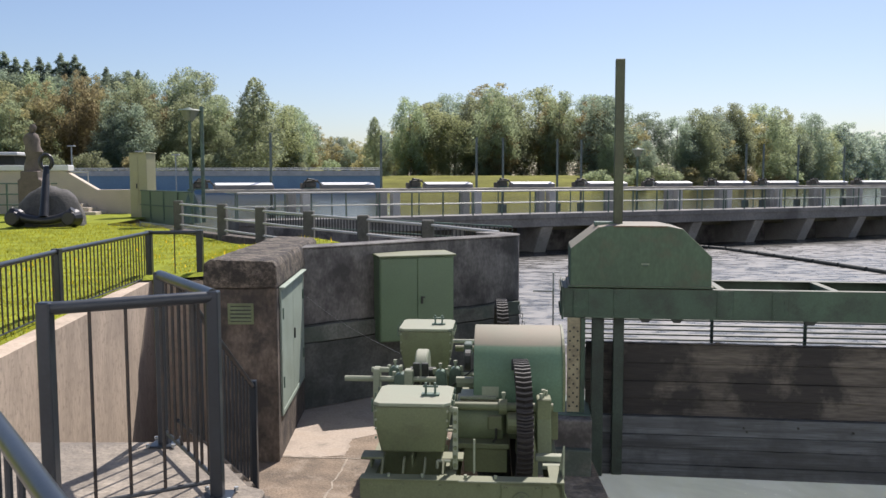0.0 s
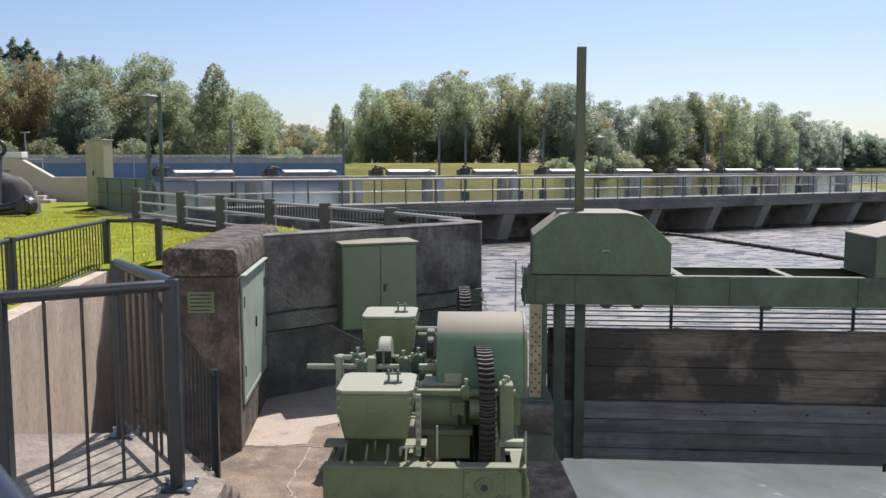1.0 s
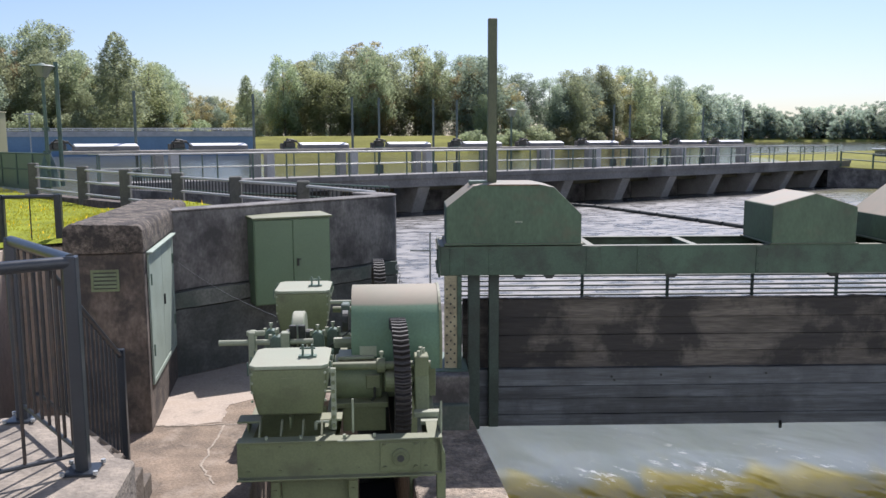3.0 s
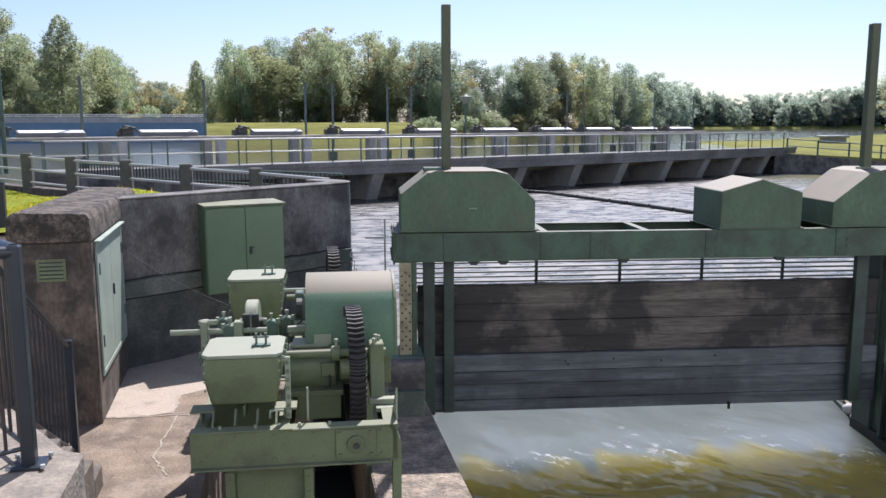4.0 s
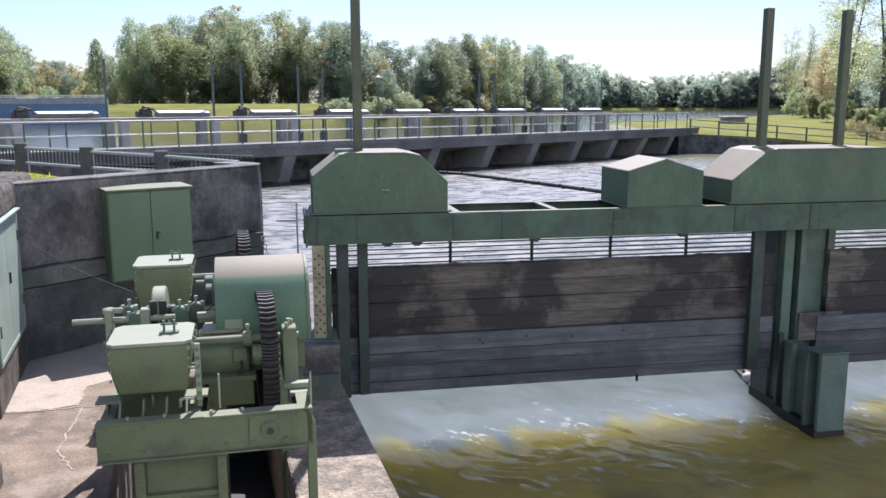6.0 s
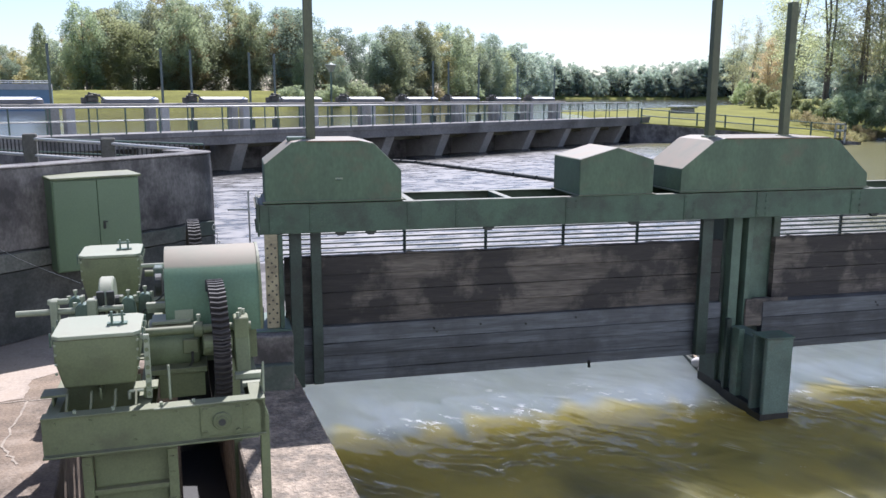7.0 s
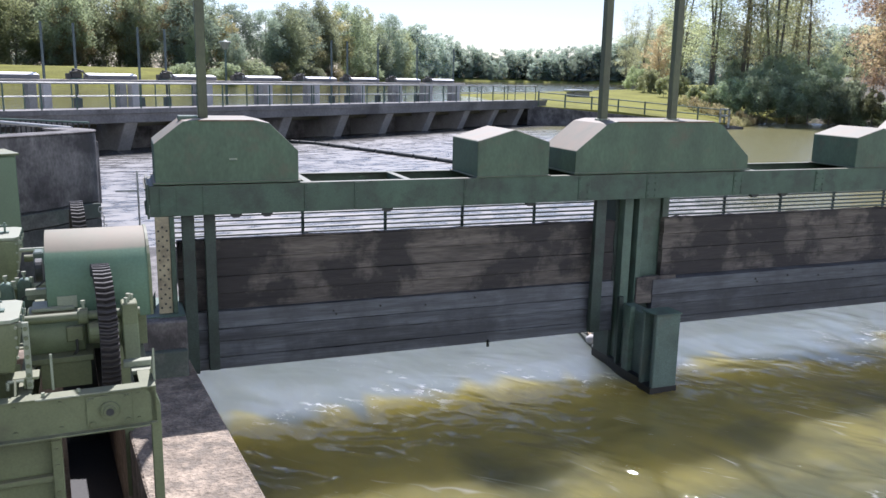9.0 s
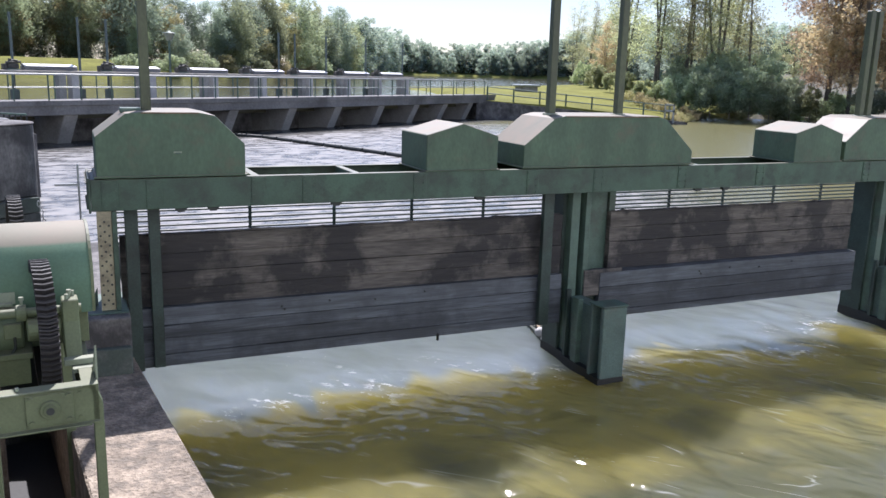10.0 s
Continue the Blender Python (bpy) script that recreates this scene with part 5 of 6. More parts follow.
def post(parent, p, h=1.05, w=0.031, plate=True):
    x, y, z = p
    o = part("post", bxs((x - w, x + w, y - w, y + w, z, z + h)), M_RAIL, parent, bevel=0.006)
    if plate:
        part("foot_plate", bxs((x - 0.075, x + 0.075, y - 0.075, y + 0.075, z + 0.001, z + 0.014)), M_RAIL, o, bevel=0.003)
        part("bolts", bolt_heads([(x + i, y + j, z + 0.014) for i in (-0.075, 0.075) for j in (-0.075, 0.075)], 0.012, "z", 0.014), M_GALV, o)
    return o


rail = thing("railing", pose(0, 0, 0), "dark grey painted steel railing round the landing", "railing", "landing railings")
PA, PB, PL = (-1.135, 4.03, 0.0), (-1.68, 4.86, 0.0), (-1.785, 3.66, 0.0)
post(rail, PA), post(rail, PB), post(rail, PL)
panel(rail, PL, PA, 1.02, 0.09, 0, 0.030)
for u in (0.245, 0.455, 0.665, 0.87):
    q = Vector(PL).lerp(Vector(PA), u)
    part("bar", rods((q + Vector((0, 0, 0.09)), q + Vector((0, 0, 1.0)), 0.0085, 8)), M_BAR, rail)
panel(rail, PA, PB, 1.03, 0.09, 7, 0.030)
st = thing("stair_railing", pose(0, 0, 0), "dark grey steel railing sloping down the steps", "railing", "landing railings")
a, b = Vector((-1.62, 4.93, 1.0)), Vector((-1.62, 6.86, -0.15))
part("top_rail", rods((a, b, 0.022, 12)), M_RAIL, st, smooth=True)
part("bottom_rail", rods((a - Vector((0, 0, 0.87)), b - Vector((0, 0, 0.87)), 0.012, 8)), M_RAIL, st)
for i in range(17):
    p = a.lerp(b, (i + 0.7) / 17.5)
    part("bar", rods((p - Vector((0, 0, 0.87)), p, 0.009, 8)), M_RAIL, st)
part("post", bxs((-1.65, -1.59, 6.87, 6.93, -1.225, -0.11)), M_RAIL, st, bevel=0.005)
fr = thing("railing", pose(0, 0, 0), "dark blue-grey steel railing beside the viewing platform", "railing", "landing railings")
fa, fb = Vector((-1.60, 2.64, 0)), Vector((-0.20, 0.78, 0))
part("top_rail", rods((fa + Vector((0, 0, 1.012)), fb + Vector((0, 0, 1.012)), 0.024, 16)), M_RAIL, fr, smooth=True)
for i in range(15):
    p = fa.lerp(fb, (i + 0.5) / 15)
    part("bar", rods((p + Vector((0, 0, 0.09)), p + Vector((0, 0, 0.995)), 0.009, 8)), M_RAIL, fr)
part("bottom_rail", rods((fa + Vector((0, 0, 0.09)), fb + Vector((0, 0, 0.09)), 0.012, 8)), M_RAIL, fr)
post(fr, (-1.60, 2.64, 0)), post(fr, (-0.20, 0.78, 0))

# lawn fence
lf = thing("lawn_fence", pose(0, 0, 0), "dark grey steel picket fence along the lawn edge", "fence")
pts = [(-4.62, 5.6), (-4.94, 8.2), (-5.22, 11.1), (-5.36, 15.0), (-4.45, 15.05)]
for (x, y) in pts:
    post(lf, (x, y, -0.24), 0.90, 0.055, False)
for (p, q), nb in zip(zip(pts[:-1], pts[1:]), (17, 19, 26, 1)):
    panel(lf, (*p, -0.24), (*q, -0.24), 0.86, 0.06, nb, 0.034, 0.011)


# ---- weir ----
structure("weir_abutment", bxs((34.3, 35.7, -0.4, 7.0, -3.4, -0.464)), M_CONCD, "dark concrete abutment at the weir's end", "wall", at=W, bevel=0.03)
structure("weir_deck", bxs((-10.6, 35.6, -0.6, 1.4, -0.46, 0.06)), M_WEIR, "long grey concrete weir deck", "weir", at=W, bevel=0.02)
structure("weir_kerb", bxs((-10.6, 35.6, -0.66, -0.602, -0.10, 0.10)), M_WEIR, "concrete kerb along the weir deck", "kerb", at=W, bevel=0.01)
PIERS = (-10.4, -6.2, -2.0, 2.2, 6.4, 10.6, 14.6, 18.2, 22.1, 25.7, 29.0, 32.2)
for x in PIERS:
    structure("weir_pier", pri([(0.35, -3.4), (0.16, -1.7), (-0.5, -0.464), (6.4, -0.464), (6.4, -3.4)], x, x + 0.6, "x"), M_PIER, "pale concrete weir pier with a sloping nose", "pier", at=W, bevel=0.03)
for a, b in zip(PIERS[:-1], PIERS[1:]):
    structure("weir_flap", bxs((a + 0.62, b - 0.02, 2.2, 2.6, -3.4, -0.52)), M_CONCD, "dark wet weir flap between the piers", "weir", at=W)
    structure("weir_sill", bxs((a + 0.62, b - 0.02, 2.62, 4.6, -3.4, -0.62)), M_CONCD, "dark sill behind the weir flap", "weir", at=W)
wr = thing("weir_railing", W, "pale grey steel railing along the weir deck", "railing")
for z, r in ((1.07, 0.034), (0.58, 0.018)):
    part("rail", rods(((-10.6, -0.45, z), (34.4, -0.45, z), r, 8)), M_RAILW, wr)
for x in np.arange(-10.6, 34.5, 1.36):
    part("post", bxs((x - 0.022, x + 0.022, -0.472, -0.428, 0.062, 1.05)), M_STEEL, wr)
wb = thing("weir_railing", W, "thin grey steel railing on the pond side of the weir", "railing")
for z in (1.05, 0.55):
    part("rail", rods(((-10.6, 1.3, z), (34.4, 1.3, z), 0.018, 6)), M_STEEL, wb)
for x in np.arange(-10.3, 34.5, 1.9):
    part("post", bxs((x - 0.02, x + 0.02, 1.28, 1.32, 0.062, 1.05)), M_STEEL, wb)
# pier heads, flap girders, drives and masts
for i, x in enumerate(PIERS[1:]):
    for u, mat, lab in ((-0.62, M_PIER, "grey stained concrete pier post above the pond"), (0.02, M_PIERW, "white concrete pier post above the pond")):
        tagged(part("pier_head", bxs((x - 0.6 + u, x - 0.6 + u + 0.36, 4.4, 4.8, -0.46, 1.0)), mat, None, at=W, bevel=0.02), lab, "pier", "weir pier posts")
structure("crest_beam", bxs((-10.8, 33.2, 4.82, 5.6, 1.005, 1.14)), M_CREST, "pale beige concrete crest beam carried by the weir piers", "beam", at=W, bevel=0.02)
BARS = (-10.3, -5.65, -0.6, 4.1, 8.7, 13.2, 17.63, 21.5, 25.8, 29.7)
girder = thing("flap_girder", W @ pose(0, 5, 0), "white weir girder on grey brackets", "girder", "weir girders")
part("beam", pri([(0, 1.31), (0, 1.33), (0.34, 1.42), (0.5, 1.42), (0.5, 1.31)], 0, 2.42, "x"), M_WHITE, girder, bevel=0.03)
part("skirt", bxs((-0.05, 2.47, 0.05, 0.45, 1.145, 1.308)), M_SKIRT, girder, bevel=0.02)
drive = thing("weir_drive", W @ pose(0, 5, 0), "dark hydraulic weir drive with hoses", "machine", "weir drives")
part("housing", bxs((-0.80, -0.30, 0.05, 0.4, 1.201, 1.42)), M_MOTOR, drive, bevel=0.05, seg=2)
part("cylinder", rods(((-0.85, 0.1, 1.45), (-0.22, 0.1, 1.49), 0.055, 10)), M_MOTOR, drive)
part("motor", rods(((-0.66, 0.2, 1.40), (-0.60, 0.2, 1.60), 0.08, 10)), M_MOTOR, drive)
part("hose", rods(((-0.24, 0.1, 1.48), (0.0, 0.2, 1.25), 0.03, 6)), M_MOTOR, drive)
part("stand", bxs((-0.86, -0.26, 0.05, 0.4, 1.145, 1.2)), M_STEEL, drive)
part("valve_block", bxs((-0.98, -0.82, 0.05, 0.3, 1.15, 1.40)), M_MOTOR, drive, bevel=0.02)
part("terminal_box", bxs((-0.50, -0.36, 0.05, 0.25, 1.425, 1.56)), M_MOTOR, drive, bevel=0.02)
part("hose", rods(((-0.92, 0.0, 1.38), (-0.70, 0.0, 1.58), 0.025, 6), ((-0.70, 0.0, 1.58), (-0.40, 0.0, 1.54), 0.025, 6)), M_DARK, drive)
for x in BARS:
    copy_thing(girder, W @ pose(x, 5, 0)), copy_thing(drive, W @ pose(x, 5, 0))
for o in (girder, drive):
    for c in list(o.children_recursive) + [o]:
        bpy.data.objects.remove(c)
mast = thing("mast", W, "thin grey steel mast on the weir", "mast", "weir masts")
part("tube", rods(((0, 0, -0.464), (0, 0, 3.6), 0.06, 8)), M_MAST, mast)
part("shoe", bxs((-0.14, 0.14, -0.14, 0.14, -0.464, 0.3)), M_MAST, mast)
for x in (-7.75, -2.55, 2.5, 4.0, 7.25, 8.75, 20.5, 21.9, 24.8, 28.9, 33.2):
    copy_thing(mast, W @ pose(x, 5.9, 0))
for c in list(mast.children) + [mast]:
    bpy.data.objects.remove(c)


def street_lamp(at, h, label, base=True, head=0.42):
    t = thing("street_lamp", at, label, "lamp", "street lamps")
    part("pole", rods(((0, 0, 0.0), (0, 0, h), 0.07, 10, 0.05)), M_STEEL, t)
    if base:
        part("base", rods(((0, 0, 0.0), (0, 0, 0.75), 0.36, 14, 0.22), ((0, 0, 0.75), (0, 0, 1.15), 0.22, 14, 0.09)), M_STEEL, t, "flared cast base")
        part("ring", rods(((0, 0, 1.9), (0, 0, 2.0), 0.12, 12), ((0, 0, 1.15), (0, 0, 1.22), 0.13, 12)), M_STEEL, t)
    part("hat", rods(((0, 0, h + 0.02), (0, 0, h + 0.07), head, 24, head * 0.8)), M_STEEL, t)
    part("cap", rods(((0, 0, h + 0.071), (0, 0, h + 0.14), head * 0.45, 16, head * 0.1)), M_STEEL, t)
    part("glass", rods(((0, 0, h - 0.34), (0, 0, h + 0.018), head * 0.35, 14, head * 0.85)), M_LAMP, t, "pale lamp glass")
    part("bracket", rods(*[((0.05 * math.cos(a), 0.05 * math.sin(a), h - 0.42), (head * 0.9 * math.cos(a), head * 0.9 * math.sin(a), h + 0.015), 0.012, 6) for a in (0.4, 1.97, 3.54, 5.1)]), M_STEEL, t)
    return t


street_lamp(W @ pose(11.9, 5.2, -0.464), 3.55, "grey street lamp with a flat hat on the weir", False, 0.34)
street_lamp(pose(-9.1, 29.9, 0), 4.0, "grey-green street lamp with flared base and flat hat", True, 0.42)
p2 = thing("mast", pose(-8.75, 30.2, 0), "plain grey-green steel pole beside the street lamp", "mast")
part("tube", rods(((0, 0, 0), (0, 0, 4.2), 0.07, 10)), M_STEEL, p2)

# floating boom on the tailwater
bm = bmesh.new()
pts = [Vector((10.0, 40.2, TAIL_Z + 0.06)), Vector((12.6, 36.6, TAIL_Z + 0.05)), Vector((14.0, 31.0, TAIL_Z + 0.06)), Vector((15.5, 24.0, TAIL_Z + 0.06))]
boom = thing("floating_boom", pose(0, 0, 0), "dark floating boom lying on the white water", "boom")
for a, b in zip(pts[:-1], pts[1:]):
    for k in range(5):
        part("float", rods((a.lerp(b, k / 5 + 0.01), a.lerp(b, (k + 1) / 5 - 0.01), 0.085, 10)), M_DARK, boom)

# ---- lock wall fence and picket fence ----
pf = thing("pipe_fence", pose(0, 0, 0), "weathered concrete posts with three pale pipe rails", "fence")
PP = [(-8.2, 25.6), (-6.2, 23.2), (-4.75, 21.5), (-3.2, 19.7), (-1.75, 18.1), (-0.3, 16.5), (1.0, 14.7)]
def top_z(i):
    return 0.92 - 0.03 * i
for i, (x, y) in enumerate(PP[:-1]):
    part("post", bxs((x - 0.125, x + 0.125, y - 0.125, y + 0.125, -0.25, top_z(i))), M_POST, pf, bevel=0.02)
for i in range(len(PP) - 1):
    for dz in (0.10, 0.42, 0.74):
        a, b = PP[i], PP[i + 1]
        part("pipe", rods(((*a, top_z(i) - dz), (*b, top_z(i + 1) - dz), 0.03, 8)), M_RAILW, pf)
structure("lock_wall", pri([(-8.6, 25.9), (1.0, 14.6), (1.25, 14.8), (-8.3, 26.2)], -3.5, 0.02, "z"), M_CONC, "weathered concrete lock wall under the pipe fence", "wall", bevel=0.02)
structure("channel_wall", pri([(-7.0, 30.0), (1.7, 21.3), (2.0, 21.5), (-6.7, 30.2)], -3.5, -0.1, "z"), M_CONCD, "dark far wall of the lock channel", "wall", bevel=0.02)
pk = thing("picket_fence", pose(0, 0, 0), "dark steel picket fence on the far channel wall", "fence")
a, b = Vector((-6.8, 30.0, -0.1)), Vector((1.8, 21.4, -0.1))
part("rail", rods((a + Vector((0, 0, 0.44)), b + Vector((0, 0, 0.44)), 0.025, 8)), M_STEEL, pk)
part("rail", rods((a + Vector((0, 0, 0.08)), b + Vector((0, 0, 0.08)), 0.02, 6)), M_STEEL, pk)
for i in range(79):
    p = a.lerp(b, i / 78)
    part("picket", bxs((p.x - 0.018, p.x + 0.018, p.y - 0.018, p.y + 0.018, -0.1, 0.32)), M_DARK, pk)

# ---- the square with kiosk, steps and monument ----
gp = thing("panel_fence", pose(0, 0, 0), "solid green metal panel fence along the square", "fence")
a, b = Vector((-12.6, 34.2, 0)), Vector((-8.9, 29.5, 0))
for i in range(4):
    p, q = a.lerp(b, i / 4 + 0.005), a.lerp(b, (i + 1) / 4 - 0.005)
    ang = math.degrees(math.atan2(q.y - p.y, q.x - p.x))
    part("panel", bxs((0, (q - p).length, -0.02, 0.02, -0.25, 1.02)), M_PANEL, gp, at=pose(p.x, p.y, 0.1, 0, 0, ang), bevel=0.005)
    part("post", bxs((-0.04, 0.04, -0.05, 0.05, 0.0, 1.12)), M_STEEL, gp, at=pose(p.x, p.y, 0.0, 0, 0, ang))
    part("rail", rods(((0, -0.03, 0.55), ((q - p).length, -0.03, 0.55), 0.025, 6), ((0, -0.03, 1.12), ((q - p).length, -0.03, 1.12), 0.025, 6)), M_STEEL, gp, at=pose(p.x, p.y, 0.0, 0, 0, ang))
kiosk = thing("kiosk_cabinet", pose(-12.86, 34.0, 0, 0, 0, -14), "tall yellowish metal service cabinet on the square", "cabinet")
part("body", bxs((0, 0.80, 0, 0.66, 0.0, 2.62)), M_KIOSK, kiosk, bevel=0.02)
part("roof", bxs((-0.03, 0.83, -0.03, 0.69, 2.622, 2.66)), M_KIOSK, kiosk, bevel=0.01)
part("door", bxs((0.04, 0.40, -0.02, -0.002, 0.1, 2.55)), M_KIOSK, kiosk, bevel=0.006)
part("handle", bxs((0.32, 0.36, -0.05, -0.021, 1.2, 1.4)), M_DARK, kiosk)
bm = pri([(-24, -0.4), (-13.6, -0.4), (-13.6, 1.12), (-15.3, 1.12), (-16.7, 1.95), (-24, 1.95)], 36.6, 37.0, "y")
structure("wall_terrace", bm, M_PLASTER, "beige rendered terrace wall with sloping stair edge", "wall", bevel=0.02)
structure("terrace_coping", bxs((-24, -16.5, 36.5, 37.1, 1.955, 2.2)), M_WHITE, "white coping slab on the terrace wall", "coping", bevel=0.02)
bm = bmesh.new()
for i in range(4):
    box(bm, -16.9 + 0.1 * i, -14.9 - 0.42 * i, 35.4 + 0.3 * i, 36.6, -0.3, 0.18 + 0.17 * i)
structure("terrace_steps", bm, M_PLASTER, "beige stone steps at the terrace wall", "stairs", bevel=0.015)
tr = thing("hoop_rail", pose(-16.1, 37.6, 0.0), "pale steel hoop rail at the steps", "railing")
part("hoop", rods(((0, 0, 0), (0, 0, 1.9), 0.03, 8), ((0, 0, 1.9), (-1.4, 0, 1.9), 0.03, 8), ((-1.4, 0, 1.9), (-1.4, 0, 0), 0.03, 8)), M_GALV, tr)
gr = thing("terrace_railing", pose(0, 0, 0), "grey-green steel railing beside the terrace", "railing")
for z in (0.5, 0.95, 1.4):
    part("rail", rods(((-24, 35.0, z), (-16.4, 35.2, z), 0.03, 6)), M_STEEL, gr)
for x in np.arange(-24, -16.3, 0.55):
    part("bar", bxs((x - 0.03, x + 0.03, 35.06, 35.12, -0.3, 1.4)), M_STEEL, gr)

# boulder with anchor
bm = bmesh.new()
bmesh.ops.create_icosphere(bm, subdivisions=4, radius=1.0)
for v in bm.verts:
    n = noise.noise(v.co * 1.3) * 0.22 + noise.noise(v.co * 4) * 0.06
    v.co = Vector((v.co.x * 1.15, v.co.y * 0.85, max(-0.2, v.co.z) * 1.3)) * (1 + n)
tagged(part("boulder", bm, M_ROCK, None, at=pose(-13.6, 28.9, 0.02), smooth=True), "dark rough granite boulder on the lawn", "boulder")
an = thing("anchor", pose(-13.45, 27.7, 0.0), "large black iron ship anchor leaning on the boulder", "anchor")
part("shank", rods(((0.05, 0.0, 0.3), (-0.22, 0.9, 2.0), 0.16, 12, 0.10)), M_IRON, an, smooth=True)


part("ring", bent_bar([(-0.25 + 0.2 * math.cos(a), 0.95, 2.18 + 0.24 * math.sin(a)) for a in np.arange(24) * math.pi / 12], 0.07, True), M_IRON, an, smooth=True)
part("arms", bent_bar([(1.15 * math.cos(a), 0, 0.75 + 0.55 * math.sin(a)) for a in np.linspace(1.12, 1.88, 16) * math.pi], 0.15), M_IRON, an, smooth=True)
for s in (-1, 1):
    part("fluke", rods(((s * 0.95, 0.25, 0.28), (s * 0.95, -0.22, 0.28), 0.33, 16, 0.24)), M_IRON, an, bevel=0.04)

# statue on its pedestal: one plain shape
bm = bmesh.new()
rings = []
for z, rx, ry, ox in ((0.0, 0.34, 0.30, 0.0), (0.25, 0.32, 0.28, 0.0), (0.5, 0.26, 0.25, 0.02), (0.72, 0.33, 0.30, 0.05), (0.95, 0.27, 0.24, 0.0), (1.2, 0.31, 0.22, -0.04), (1.38, 0.24, 0.19, -0.03), (1.46, 0.09, 0.09, 0.0), (1.55, 0.12, 0.12, 0.03), (1.68, 0.13, 0.13, 0.04), (1.78, 0.07, 0.07, 0.04)):
    rings.append([bm.verts.new((ox + rx * math.cos(2 * math.pi * k / 16) * (1 + 0.14 * noise.noise((k * 0.8, z * 3, 0))), ry * math.sin(2 * math.pi * k / 16), z)) for k in range(16)])
for r0, r1 in zip(rings[:-1], rings[1:]):
    for k in range(16):
        bm.faces.new((r0[k], r0[(k + 1) % 16], r1[(k + 1) % 16], r1[k]))
bm.faces.new(rings[0][::-1]), bm.faces.new(rings[-1])
tagged(part("statue", bm, M_STONE, None, at=pose(-15.75, 31.9, 1.905), smooth=True), "dark stone statue on a tall pedestal", "statue")
structure("statue_pedestal", pri([(-16.2, -0.3), (-15.3, -0.3), (-15.3, 1.55), (-15.42, 1.62), (-15.42, 1.9), (-16.08, 1.9), (-16.08, 1.62), (-16.2, 1.55)], 31.5, 32.3), M_STONE, "stone pedestal of the statue", "pedestal", bevel=0.03)

# far side: pavilion roof, blue flood wall, road railing
pv = thing("pavilion", pose(-40, 62, 0), "low pavilion with a white flat roof", "building")
part("roof", bxs((-6, 8.2, 0, 5, 3.35, 3.6)), M_WHITE, pv, bevel=0.05)
part("wall", bxs((-5.5, 7.7, 0.6, 4.6, 0.0, 3.345)), M_DARK, pv)
structure("wall_blue", bxs((-75, -8, 108, 109, -3.0, 1.95)), M_BLUE, "long blue-painted flood wall across the pond", "wall")
structure("wall_coping", bxs((-75, -8, 107.9, 109.1, 1.955, 2.6)), M_PIERW, "pale concrete coping on the blue wall", "coping")
rr = thing("road_railing", pose(0, 0, 0), "grey steel railing on the blue wall", "railing")
for z in (2.75, 2.95):
    part("rail", rods(((-75, 108.5, z), (-8.2, 108.5, z), 0.05, 6)), M_GALV, rr)
for x in np.arange(-75, -8, 2.5):
    part("post", bxs((x - 0.05, x + 0.05, 108.45, 108.55, 2.2, 3.0)), M_GALV, rr)
for x, y, h in ((-46.5, 104, 5.6), (-41, 112, 5.2), (-33.5, 104, 4.5)):
    t = thing("street_lamp", pose(x, y, 0), "slim grey street lamp across the pond", "lamp", "street lamps")
    part("pole", rods(((0, 0, -0.5), (0, 0, h), 0.09, 8)), M_GALV, t)
    part("head", bxs((-0.5, 0.5, -0.2, 0.2, h, h + 0.15)), M_GALV, t, bevel=0.04)


# ---- banks ----
def bank(name, rows_xy, label, mat, nseg=24):
    """A sloped strip between polylines, each a list of (x, y, z)."""
    bm = bmesh.new()
    grid = []
    for line in rows_xy:
        out = []
        for i in range(nseg + 1):
            u = i / nseg * (len(line) - 1)
            k = min(int(u), len(line) - 2)
            p = Vector(line[k]).lerp(Vector(line[k + 1]), u - k)
            p.z += 0.06 * noise.noise((p.x * 0.3, p.y * 0.3, 1))
            out.append(bm.verts.new(p))
        grid.append(out)
    for r0, r1 in zip(grid[:-1], grid[1:]):
        for i in range(nseg):
            bm.faces.new((r0[i], r0[i + 1], r1[i + 1], r1[i]))
    return structure(name, bm, mat, label, "ground", smooth=True)


def polar(az, dist, z):
    return (dist * math.sin(radians(az)), dist * math.cos(radians(az)), z)


# far shore: azimuth and distance of the waterline
SHORE = [(-60, 225), (-35, 136), (-25, 123), (-15, 115.5), (-4.5, 112), (4, 108), (10, 112), (12, 118), (16, 135), (20, 165), (24, 250), (28, 400), (36, 410), (44, 410), (52, 420)]
bank("bank_far", [[polar(a, r, -1.2) for a, r in SHORE], [polar(a, r + 2, 0.3) for a, r in SHORE], [polar(a, r + 16, 2.0 if a < 14 else 1.4) for a, r in SHORE], [polar(a, r + 45, 2.0 if a < 14 else 1.4) for a, r in SHORE],
                  [polar(a, r + 150, 22 if a < -12 else 1.4) for a, r in SHORE], [polar(a, r + 900, 40 if a < -12 else 1.4) for a, r in SHORE]], "grassy far bank behind the pond", M_GRASS2, 120)
